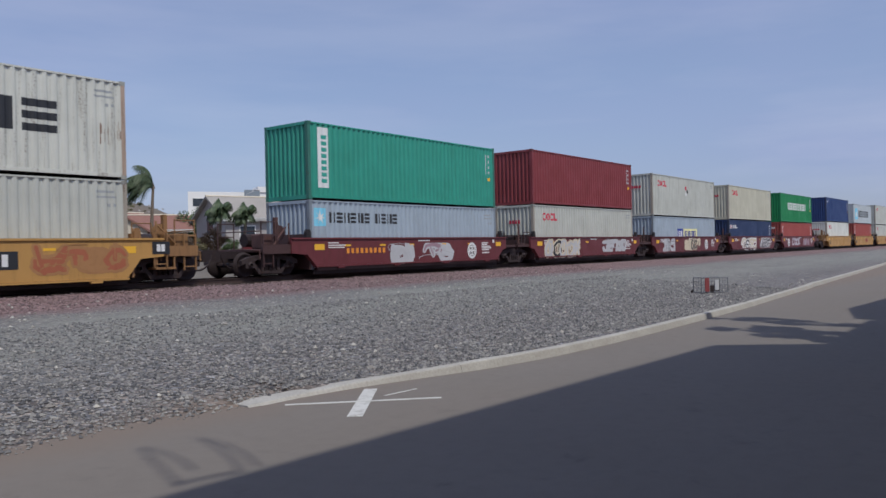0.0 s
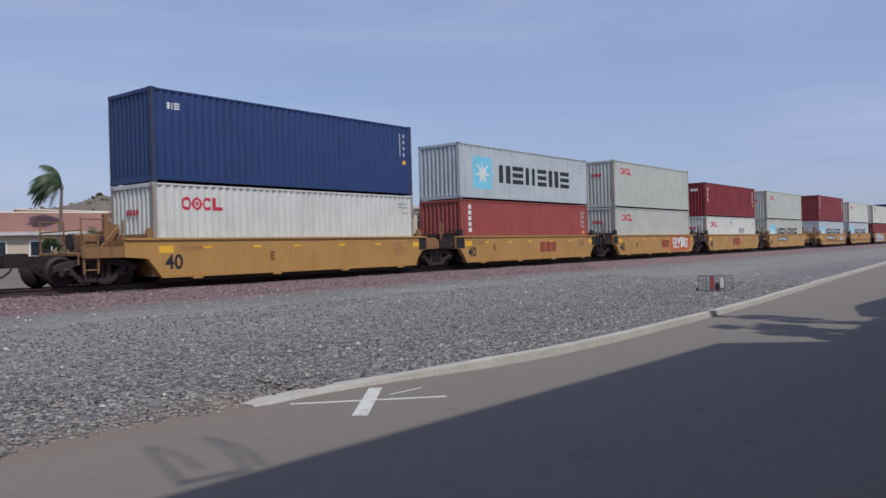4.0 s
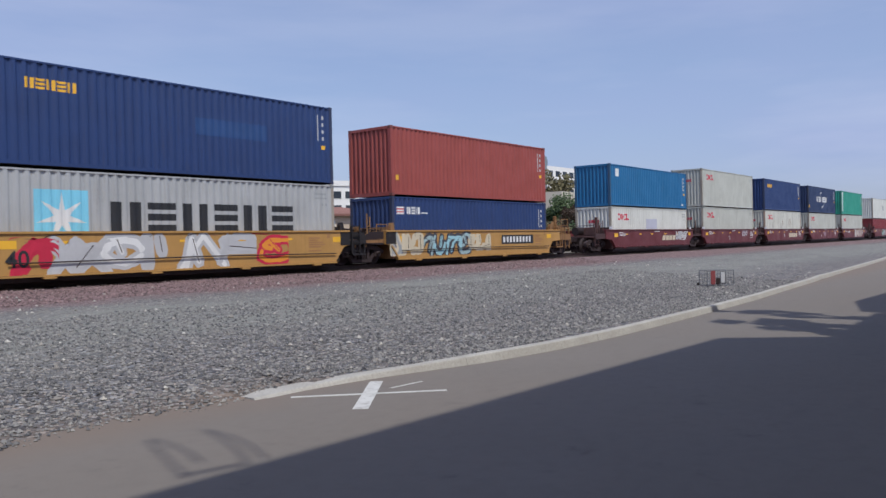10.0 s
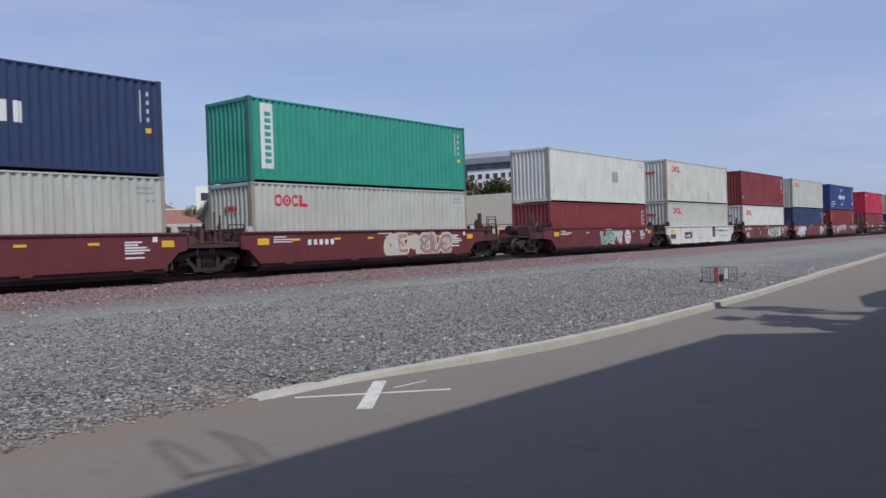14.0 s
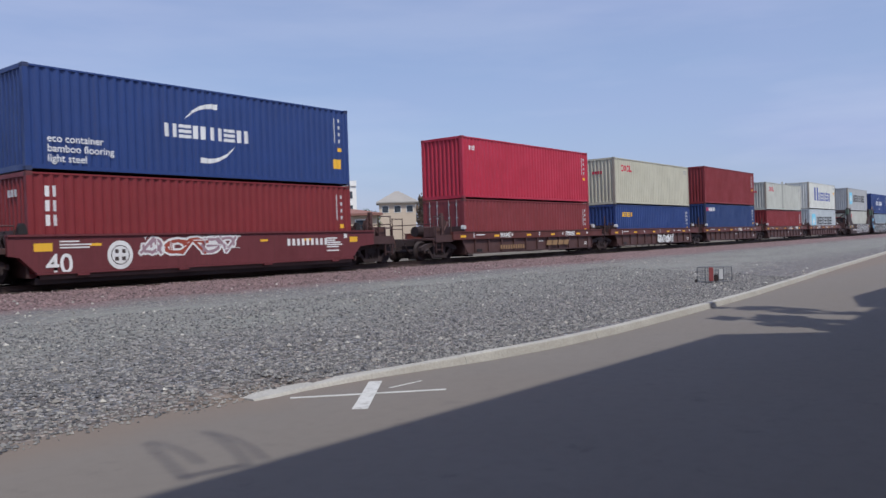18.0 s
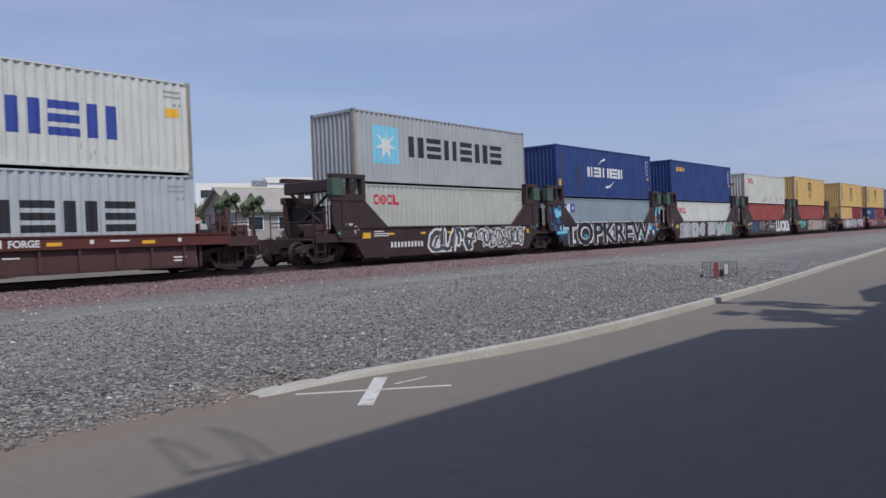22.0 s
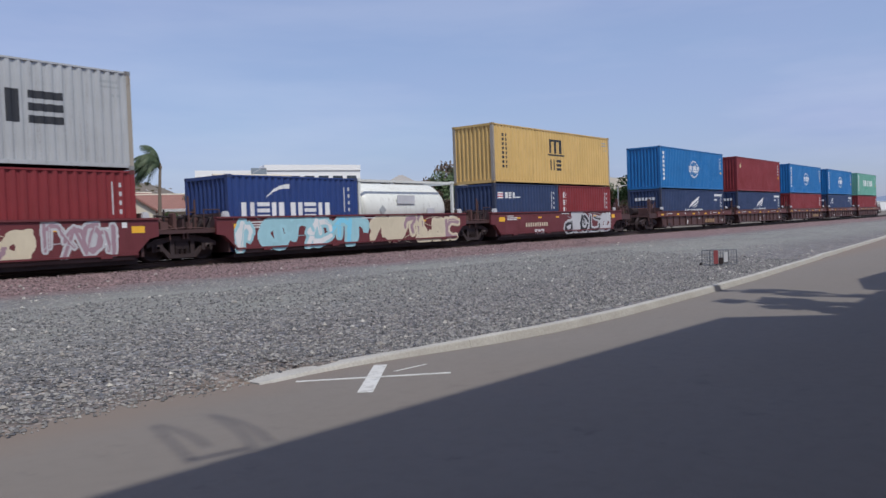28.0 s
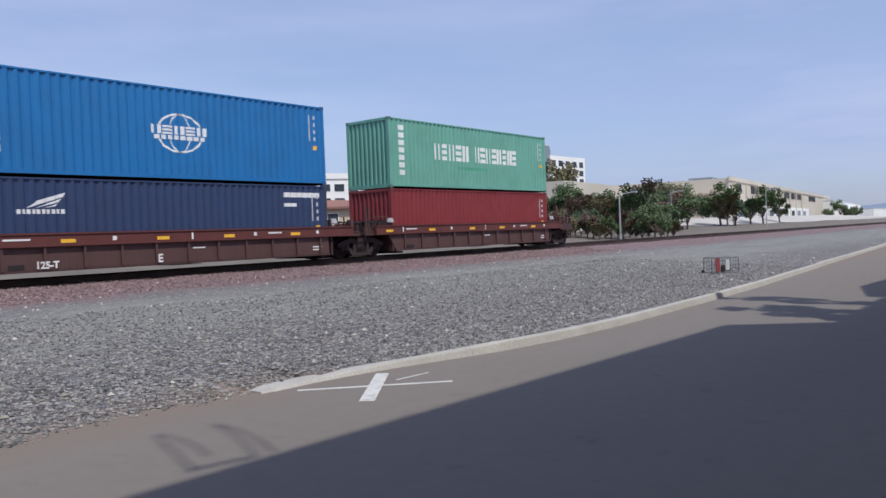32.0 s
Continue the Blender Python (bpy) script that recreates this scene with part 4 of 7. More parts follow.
INKS["soot"] = ink("sooty_grey_fill", (0.055, 0.055, 0.065))
INKS["splash_ink"] = ink("blue_sprayed_patch", (0.025, 0.10, 0.24))
INKS["night"] = ink("near_black_fill", (0.016, 0.015, 0.02))
INKS["band"] = ink("duller_grey_band", (0.30, 0.31, 0.285))
INKS["lavender"] = ink("pale_lavender_patch", (0.44, 0.46, 0.55))
INKS["stain"] = ink("brownish_stain_on_blue", (0.040, 0.046, 0.098))
INKS["blue_patch"] = ink("brighter_blue_patch", (0.018, 0.060, 0.185))
INKS["faded"] = ink("faded_red_brown_spray", (0.33, 0.17, 0.07))
INKS["orange_spray"] = ink("faded_orange_spray", (0.46, 0.12, 0.03))
INKS["chalk"] = ink("chalky_cream_spray", (0.56, 0.54, 0.44))
INKS["rust_faint"] = ink("faint_red_spray", (0.32, 0.10, 0.05))
INKS["aqua_grey"] = ink("dull_blue_spray", (0.30, 0.42, 0.44))
INKS["dull_gold"] = ink("dull_gold_lettering", (0.26, 0.16, 0.075))


# ---- well cars; base at rail height under the left end of the load, centred on the track ----
CAR_PAINT = {
    "yellow": paint("yellow_car_paint", (0.41, 0.23, 0.068), 0.55, 0.25, 0.06), "grimy_yellow": paint("grimy_yellow_steel", (0.235, 0.125, 0.05), 0.65, 0.65, 0.45), "brown": paint("brown_red_car_paint", (0.122, 0.024, 0.029), 0.55, 0.4, 0.10),
    "white": paint("white_car_paint", (0.62, 0.62, 0.60), 0.55, 0.4, 0.18), "umber": paint("dark_umber_car_paint", (0.038, 0.021, 0.020), 0.6, 0.4, 0.12),
    "mahogany": paint("mahogany_car_paint", (0.10, 0.026, 0.022), 0.55, 0.4, 0.12), "black": paint("black_end_paint", (0.012, 0.010, 0.011), 0.6, 0.4, 0.08),
    "sooty": paint("sooty_brown_sill", (0.055, 0.026, 0.025), 0.6, 0.45, 0.12), "lower": paint("dusty_brown_panels", (0.075, 0.036, 0.034), 0.6, 0.45, 0.12), "splash": paint("blue_sprayed_steel", (0.03, 0.12, 0.24), 0.55, 0.5, 0.25)}
TRUCK = paint("dusty_truck_steel", (0.030, 0.019, 0.020), 0.75, 0.4, 0.15, 0.0)
GRIME = paint("grimy_red_brown_steel", (0.085, 0.040, 0.036), 0.7, 0.6, 0.35)
GREENISH = paint("faded_green_plate", (0.06, 0.10, 0.075), 0.6, 0.6, 0.3)
SIDE = -1.40


def frame_mesh():
    """A cast truck side frame with its window, from -y side at y = 0."""
    s = Shape()
    s.prism([(-1.24, 0.44), (-0.45, 0.62), (0.45, 0.62), (1.24, 0.44), (1.24, 0.58), (0.95, 0.70), (0.45, 0.78), (-0.45, 0.78), (-0.95, 0.70), (-1.24, 0.58)], -0.08, 0.08)
    s.prism([(-0.80, 0.46), (-0.50, 0.10), (0.50, 0.10), (0.80, 0.46), (0.66, 0.46), (0.42, 0.22), (-0.42, 0.22), (-0.66, 0.46)], -0.07, 0.07)
    for x in (-0.89, 0.89):
        s.box(x - 0.19, x + 0.19, -0.09, 0.09, 0.32, 0.60, 0.03)
    for x in (-0.36, 0.36):
        s.box(x - 0.07, x + 0.07, -0.075, 0.075, 0.2, 0.66)
    return s.mesh("side_frame")


def spring_mesh():
    s = Shape()
    for x in (-0.18, 0.0, 0.18):
        for k in range(5):
            s.tube((x, -0.02, 0.22 + 0.05 * k), (x, -0.02, 0.25 + 0.05 * k), 0.075, n=8)
    return s.mesh("spring_nest")


def wheel_mesh():
    s = Shape().lathe_y(0, 0, [(-0.07, 0.10), (-0.07, 0.16), (-0.03, 0.19), (-0.02, 0.32), (-0.065, 0.36), (-0.065, 0.415), (0.05, 0.425), (0.05, 0.455), (0.07, 0.45), (0.07, 0.10)], 24)
    return s.mesh("wheel", True)


def cap_mesh():
    return Shape().lathe_y(0, 0, [(-0.14, 0.05), (-0.13, 0.085), (-0.06, 0.10), (0.06, 0.10)], 12).mesh("bearing_cap", True)


def truck(car, x):
    t = part("truck", shared("bolster", lambda: Shape().box(-0.24, 0.24, -1.05, 1.05, 0.38, 0.66, 0.03).mesh("truck")), STEEL, car, m=pose(x, 0, 0))
    for sd in (-1, 1):
        part("side_frame", shared("sideframe", frame_mesh), TRUCK, t, m=pose(0, sd * 1.0, 0))
        part("spring_nest", shared("springs", spring_mesh), STEEL, t, m=pose(0, sd * 1.0, 0))
        for dx in (-0.89, 0.89):
            part("wheel", shared("wheel", wheel_mesh), STEEL, t, m=pose(dx, sd * 0.76, 0.425, 0, 0, 0 if sd < 0 else 180))
            part("bearing_cap", shared("cap", cap_mesh), TRUCK, t, m=pose(dx, sd * 1.02, 0.44, 0, 0, 0 if sd < 0 else 180))
    for dx in (-0.40, 0.40):
        part("brake_beam", shared("brakebeam", lambda: Shape().box(-0.09, 0.09, -0.74, 0.74, 0.16, 0.60, 0.02).mesh("brake_beam")), STEEL, t, m=pose(dx, 0, 0))
    for dx in (-0.89, 0.89):
        part("axle", shared("axle", lambda: Shape().tube((0, -1.0, 0.425), (0, 1.0, 0.425), 0.08).mesh("axle")), STEEL, t, m=pose(dx, 0, 0))
    return t


def ladder(parent, x, z0, z1, material, w=0.42, y=-1.36):
    s = Shape()
    for dx in (0, w):
        s.box(x + dx - 0.022, x + dx + 0.022, y - 0.025, y + 0.025, z0, z1)
    k = int((z1 - z0 - 0.1) / 0.32)
    for i in range(k + 1):
        s.box(x, x + w, y - 0.02, y + 0.02, z0 + 0.1 + 0.32 * i, z0 + 0.135 + 0.32 * i)
    part("ladder", s, material, parent)


def stroke(a, b, w):
    """A fat stroke with blunt ends, as one convex outline."""
    d = Vector((b[0] - a[0], b[1] - a[1]))
    d = d.normalized() if d.length > 1e-6 else Vector((1, 0))
    n = Vector((-d.y, d.x)) * w / 2
    e = d * w * 0.45
    pts = [Vector(a) - n * 0.6 - e, Vector(a) - n, Vector(b) - n, Vector(b) - n * 0.6 + e, Vector(b) + n * 0.6 + e, Vector(b) + n, Vector(a) + n, Vector(a) + n * 0.6 - e]
    return [(p.x, p.y) for p in pts]


def bow(cx, cz, rx, rz, a0, a1, n=7):
    """Points along an arc, in degrees."""
    return [(cx + rx * math.cos(radians(a0 + (a1 - a0) * i / n)), cz + rz * math.sin(radians(a0 + (a1 - a0) * i / n))) for i in range(n + 1)]


# loose sweeps of the arm in a unit square, none of them a letter of any script
SWEEPS = [
    [bow(0.5, 0.5, 0.40, 0.42, 20, 340, 10), [(0.5, 0.5), (0.9, 0.35)]],
    [bow(0.5, 0.75, 0.36, 0.22, 10, 250), bow(0.5, 0.28, 0.40, 0.26, -170, 110)],
    [[(0.14, 0.0), (0.2, 1.0)], bow(0.3, 0.68, 0.5, 0.28, -110, 100)],
    [[(0.16, 0.05), (0.12, 0.95)], bow(0.35, 0.70, 0.42, 0.24, -90, 95), [(0.4, 0.46), (0.92, 0.02)]],
    [bow(0.5, 0.42, 0.38, 0.40, 180, 360), [(0.1, 0.4), (0.14, 0.98)], [(0.9, 0.4), (0.82, 0.95)]],
    [[(0.06, 0.0), (0.45, 1.0), (0.95, 0.04)], [(0.22, 0.36), (0.8, 0.30)]],
    [bow(0.55, 0.5, 0.44, 0.46, 60, 300), [(0.3, 0.52), (0.78, 0.56)]],
    [bow(0.5, 0.55, 0.38, 0.42, 0, 180), [(0.12, 0.6), (0.08, 0.0)], [(0.88, 0.6), (0.94, 0.05)], [(0.5, 0.95), (0.5, 0.3)]],
]


def spray(parent, y, x0, x1, z0, z1, n, outline, fills, seed):
    """Fat sprayed curls nobody can read: overlapping sweeps with an outline, a fill and thin flourishes."""
    rng = random.Random(seed)
    p, H = (x1 - x0) / n, z1 - z0
    back, front, thin = [], {c: [] for c in fills}, []
    w = min(0.36 * p, 0.27 * H)
    e = max(0.03, 0.30 * w)
    lean = rng.uniform(-0.06, 0.22)

    def keep(pts):
        return [(min(max(px, x0 - 0.15), x1 + 0.15), min(max(pz, z0), z1 + 0.02)) for px, pz in pts]
    for i in range(n):
        wide, tall = p * rng.uniform(1.1, 1.6), H * rng.uniform(0.78, 0.98)
        a, b = x0 + p * i - 0.08 * p + rng.uniform(-0.05, 0.05) * p, z0 + (H - tall) * rng.random()
        col = rng.choice(fills)
        flip = rng.random() < 0.25
        paths = [rng.choice(SWEEPS)[0], rng.choice(SWEEPS)[-1], rng.choice(SWEEPS)[0]]
        for j, path in enumerate(paths):
            turn = j == 1
            q = []
            for u, v in path:
                if turn:
                    u, v = v, u
                u, v = (1 - u if flip else u), (1 - v if j == 2 else v)
                q.append((a + wide * (u * 0.9 + 0.05 + lean * (v - 0.5) + rng.uniform(-0.05, 0.05)), b + tall * (0.06 + 0.88 * v + rng.uniform(-0.05, 0.05))))
            for s, t in zip(q, q[1:]):
                k = rng.uniform(0.75, 1.2)
                back.append(keep(stroke(s, t, w * k + e)))
                front[col].append(keep(stroke(s, t, w * k * 0.55)))
            if j == 1:
                s, t = q[0], q[len(q) // 2]
                thin += [keep(stroke(s, (t[0], t[1] + 0.1 * tall), 0.03))]
        if i % 2 == 0:
            s = (a + wide * rng.random(), b + tall * rng.choice((0.1, 0.95)))
            arc = bow(s[0], s[1], wide * 0.6, tall * 0.22, rng.uniform(0, 90), rng.uniform(150, 300), 5)
            thin += [keep(stroke(u, v, 0.022)) for u, v in zip(arc, arc[1:])]
    flat("graffiti_outline", back, y, outline, parent, 0.004)
    for c, polys in front.items():
        if polys:
            flat("graffiti_fill", polys, y, c, parent, 0.008)
    flat("graffiti_stroke", thin, y, "umberish" if set(fills) <= {"sand", "chalk", "silver", "white", "grey", "aqua"} else outline, parent, 0.012)


def dabs(parent, y, x0, x1, z0, z1, n, colours, seed, size=0.16):
    """Ragged patches of sprayed colour."""
    rng = random.Random(seed)
    polys = {c: [] for c in colours}
    for _ in range(n):
        cx, cz, r = rng.uniform(x0, x1), rng.uniform(z0, z1), size * rng.uniform(0.4, 1.2)
        m = rng.randint(6, 9)
        polys[rng.choice(colours)].append([(min(max(cx + r * rng.uniform(0.6, 1.25) * math.cos(6.283 * i / m), x0), x1), min(max(cz + r * rng.uniform(0.6, 1.3) * math.sin(6.283 * i / m), z0), z1)) for i in range(m)])
    for j, (c, ps) in enumerate(polys.items()):
        if ps:
            flat("sprayed_patch", ps, y, c, parent, 0.006 + 0.003 * j)


def stencils(side, y, style, rng, last):
    """Yellow reflector strips and rows of small white stencilling."""
    flat("reflector", [rect(x, 1.02, 0.34, 0.075) for x in (1.6, 3.6, 5.4, 7.6, 9.6)], y, "yellow", side)
    flat("end_reflector", [rect(0.05, 0.90, 0.5, 0.22)] + ([rect(11.9, 0.92, 0.42, 0.2)]), y, "yellow", side)
    rows = [rect(0.75, 1.14, 0.55, 0.04), rect(0.75, 1.05, 0.9, 0.04), rect(0.75, 0.97, 0.85, 0.04), rect(10.7, 1.06, 0.55, 0.05), rect(10.7, 0.98, 0.42, 0.05), rect(10.7, 0.90, 0.7, 0.05), rect(10.7, 0.82, 0.8, 0.05), rect(10.7, 0.74, 0.6, 0.05), rect(10.7, 0.60, 0.62, 0.05), rect(11.6, 1.08, 0.16, 0.16), rect(6.0, 1.2, 0.8, 0.045)]
    flat("stencil_block", rows, y, "white" if style != "yellow" else "faded", side)


def well_side(body, sgn, colour, left_end, right_end):
    """One side of the well: plate, top and bottom flanges, jacking pads."""
    y0, y1 = (SIDE, SIDE + 0.10) if sgn < 0 else (-SIDE - 0.10, -SIDE)
    lx, rx = (-1.05 if left_end else -0.62), (13.25 if right_end else 12.78)
    zb = 0.20 if colour in ("yellow", "white", "umber") else 0.33     # lower edge of the plate
    s = Shape()
    s.prism([(lx, 0.80), (-0.30, 0.74), (0.12, zb), (12.05, zb), (12.48, 0.74), (rx, 0.80), (rx, 1.30), (lx, 1.30)], y0, y1)
    side = part("side_sill", s, CAR_PAINT[colour], body)
    ya, yb = (SIDE - 0.045, SIDE + 0.16) if sgn < 0 else (-SIDE - 0.16, -SIDE + 0.045)
    part("top_flange", Shape().box(lx, rx, ya, yb, 1.302, 1.36, 0.012), CAR_PAINT[colour], side)
    part("bottom_flange", Shape().prism([(0.10, zb - 0.06), (12.07, zb - 0.06), (12.07, zb - 0.005), (0.10, zb - 0.005)], ya, yb), CAR_PAINT[colour], side)
    if zb > 0.3:
        part("lower_rail", Shape().box(0.2, 11.98, y0 + (0.03 if sgn < 0 else 0), y1 - (0 if sgn < 0 else 0.03), 0.14, zb - 0.065), CAR_PAINT["sooty"], side)
    if sgn < 0:
        for x in (1.2, 4.4, 7.7, 10.9):
            part("jacking_pad", Shape().box(x, x + 0.35, SIDE - 0.06, SIDE + 0.05, zb - 0.12, zb - 0.065, 0.012), CAR_PAINT[colour], side)
        slant = Shape().prism([(-0.34, 0.74), (0.08, zb), (0.16, zb), (-0.26, 0.74)], ya, yb)
        part("end_flange", slant, CAR_PAINT[colour], side)
    return side


def platforms(car, colour, left_end, right_end, dark, dark_guides=True):
    """Decks over the trucks, posts, rails, ladders and couplers at both ends."""
    end_c = CAR_PAINT["black" if dark else {"brown": "sooty", "white": "sooty", "mahogany": "sooty", "yellow": "grimy_yellow"}.get(colour, colour)]
    part("end_deck", Shape().box(-2.3 if left_end else -1.64, -0.05, -1.28, 1.28, 0.86, 0.98, 0.02), end_c, car)
    part("end_deck", Shape().box(12.24, 14.5 if right_end else 13.83, -1.28, 1.28, 0.86, 0.98, 0.02), end_c, car)
    part("bulkhead", Shape().box(-0.12, -0.04, -1.3, 1.3, 0.2, 1.5), end_c, car)
    part("bulkhead", Shape().box(12.24, 12.32, -1.3, 1.3, 0.2, 1.5), end_c, car)
    part("drawbar", Shape().box(-2.3 if left_end else -1.66, -0.06, -0.28, 0.28, 0.04, 0.858), STEEL, car)
    part("drawbar", Shape().box(12.34, 14.5 if right_end else 13.86, -0.28, 0.28, 0.04, 0.858), STEEL, car)
    for flag, a, b in ((left_end, -1.64, -0.63), (right_end, 12.79, 13.82)):
        if not flag:
            if colour == "yellow":
                part("deck_apron", Shape().prism([(a, 0.82), (b, 0.78), (b, 1.30), (a + (0.3 if a < 0 else 0), 1.30), (a, 1.18)] if a < 0 else [(a, 0.78), (b, 0.82), (b, 1.18), (b - 0.3, 1.30), (a, 1.30)], -1.27, -1.21), end_c if a > 0 else STEEL, car)
            part("valve_box", Shape().box(a + 0.35, b - 0.35, -0.95, -0.55, 0.99, 1.36, 0.05).box(a + 0.15, a + 0.33, -1.1, -0.8, 1.0, 1.2, 0.03), STEEL if colour == "yellow" else GRIME, car)
            part("pipe_run", Shape().tube((a + 0.05, -1.05, 1.42), (b - 0.05, -1.05, 1.36), 0.035, n=6).tube((a + 0.4, -1.05, 0.98), (a + 0.4, -1.05, 1.62), 0.03, n=6), STEEL, car)
    worn = CAR_PAINT["grimy_yellow"] if colour == "yellow" else GRIME
    if not left_end:
        part("grab_post", Shape().tube((-1.52, -1.22, 0.9), (-1.52, -1.22, 2.02), 0.032, n=6).tube((-1.18, -1.05, 0.9), (-1.18, -1.05, 1.92), 0.032, n=6).tube((-1.52, -1.22, 1.52), (-1.18, -1.05, 1.52), 0.022, n=6), worn, car)
        part("hand_rail", Shape().tube((-0.95, -1.2, 0.98), (-0.95, -1.2, 1.62), 0.02, n=6).tube((-0.35, -1.2, 1.3), (-0.35, -1.2, 1.62), 0.02, n=6).tube((-0.95, -1.2, 1.6), (-0.35, -1.2, 1.6), 0.02, n=6), end_c, car)
        for cx, r, y in ((-1.38, 0.30, -1.14), (-0.85, 0.24, -1.08)):   # hanging hoses
            part("hose_loop", Shape().pipe([(u, y, w) for u, w in bow(cx, 1.22, r * 0.8, r * 1.5, 180, 360, 9)], 0.024), STEEL, car)
        part("release_rod", Shape().tube((-1.62, -1.24, 1.04), (-0.5, -1.26, 0.98), 0.02, n=6), worn, car)
        part("release_rod", Shape().tube((12.8, -1.26, 0.98), (13.8, -1.24, 1.04), 0.02, n=6).tube((13.25, -1.24, 1.02), (13.25, -1.24, 0.66), 0.02, n=6), worn, car)
        part("bracket", Shape().box(12.95, 13.2, -1.24, -0.9, 1.0, 1.24, 0.03).box(13.38, 13.5, -1.24, -1.0, 0.98, 1.50, 0.02).prism([(12.8, 1.30), (13.5, 0.98), (13.6, 0.98), (12.8, 1.38)], -1.18, -1.12), worn, car)
        part("air_reservoir", Shape().tube((-1.3, -0.4, 1.15), (-0.5, -0.4, 1.15), 0.16, n=12), STEEL, car)
        part("brake_valve", Shape().box(-1.5, -1.15, -0.9, -0.6, 0.98, 1.42, 0.04), STEEL, car)
        part("slack_adjuster", Shape().box(-1.62, -0.7, 0.2, 0.6, 0.98, 1.30, 0.04), STEEL, car)
        part("end_guard", Shape().box(-1.60, -1.54, -1.2, 1.2, 0.70, 1.22), end_c, car)
        part("end_guard", Shape().box(13.74, 13.80, -1.2, 1.2, 0.70, 1.30), end_c, car)
        if colour == "yellow":
            ladder(car, 12.95, 0.45, 1.55, end_c)
            part("crossover_step", Shape().box(13.0, 13.7, -1.34, -0.9, 0.40, 0.47).box(13.02, 13.07, -1.34, -1.29, 0.47, 0.86).box(13.63, 13.68, -1.34, -1.29, 0.47, 0.86), end_c, car)
        part("brake_hose", Shape().tube((-1.9, -0.5, 0.9), (-1.55, -0.52, 0.55), 0.025, n=6).tube((-1.55, -0.52, 0.55), (-1.2, -0.5, 0.88), 0.025, n=6), STEEL, car)
        s = Shape()
        for k in range(3):
            s.tube((-1.4 + 0.4 * k, -1.0, 1.35), (-1.0 + 0.4 * k, -0.2, 1.05), 0.03, n=6).tube((-1.5 + 0.35 * k, -1.12, 0.98), (-1.25 + 0.35 * k, -1.08, 1.44), 0.022, n=6)
        part("brake_rigging", s, STEEL, car)
    top = 1.66 if dark_guides else 1.54
    for x in (-0.30, 12.30):   # guides for the lower box
        part("load_guide", Shape().prism([(x - 0.02, 1.362), (x + 0.20, 1.362), (x + 0.19, top - 0.1), (x + 0.14, top), (x + 0.04, top), (x - 0.01, top - 0.1)], -1.40, -1.24), INKS["silver"] if dark_guides is False else end_c if colour == "yellow" else CAR_PAINT["black"], car)
    for sd, flag, x in ((-1, left_end, -2.3), (1, right_end, 14.5)):
        if not flag:
            continue
        s = Shape()
        for y in (-1.22, 1.22):
            for dx in (0.04, 0.75):
                s.tube((x - sd * dx, y, 0.9), (x - sd * dx, y, 1.95), 0.024, n=6)
            s.tube((x - sd * 0.04, y, 1.92), (x - sd * 0.75, y, 1.92), 0.022, n=6)
            s.tube((x - sd * 0.04, y, 1.45), (x - sd * 0.75, y, 1.45), 0.02, n=6)
        s.tube((x - sd * 0.04, -1.22, 1.6), (x - sd * 0.04, 1.22, 1.6), 0.022, n=6)
        part("hand_rail", s, end_c, car)
        ladder(car, min(x - sd * 0.06, x - sd * 0.48), 0.35, 1.5, end_c, y=-1.3)
        part("coupler", Shape().box(min(x, x + sd * 1.05), max(x, x + sd * 1.05), -0.12, 0.12, 0.66, 0.90, 0.03).box(min(x + sd * 0.95, x + sd * 1.35), max(x + sd * 0.95, x + sd * 1.35), -0.2, 0.2, 0.58, 0.98, 0.05), STEEL, car)
        part("air_hose", Shape().pipe([(u, -0.5, w) for u, w in bow(x + sd * 0.55, 0.82, 0.55, 0.52, 180, 360, 9)], 0.032), STEEL, car)
        part("brake_stand", Shape().box(min(x - sd * 0.86, x - sd * 1.0), max(x - sd * 0.86, x - sd * 1.0), -1.0, -0.86, 0.98, 2.1, 0.02).tube((x - sd * 0.5, -1.2, 0.98), (x - sd * 1.25, -1.1, 1.75), 0.03, n=6).tube((x - sd * 1.35, -1.15, 0.98), (x - sd * 1.35, -1.15, 1.9), 0.03, n=6).box(min(x - sd * 0.2, x - sd * 0.62), max(x - sd * 0.2, x - sd * 0.62), -1.1, -0.5, 0.985, 1.5, 0.04), worn, car)
        part("uncoupling_lever", Shape().tube((x + sd * 0.1, -1.3, 0.92), (x + sd * 0.14, -0.2, 0.98), 0.02, n=6).tube((x + sd * 0.1, -1.3, 0.92), (x + sd * 0.1, -1.32, 0.62), 0.02, n=6), worn, car)
        part("brake_wheel", Shape().lathe_y(x - sd * 1.1, 1.55, [(-0.95, 0.05), (-0.95, 0.27), (-0.91, 0.27), (-0.91, 0.05)], 14), end_c, car)
        part("tank", Shape().tube((x - sd * 0.4, 0.2, 1.3), (x - sd * 1.35, 0.2, 1.3), 0.24, n=12), STEEL, car)
        part("end_plate", Shape().box(min(x, x - sd * 1.25), max(x, x - sd * 1.25), -1.36, -1.28, 0.80, 1.12, 0.02), end_c, car)


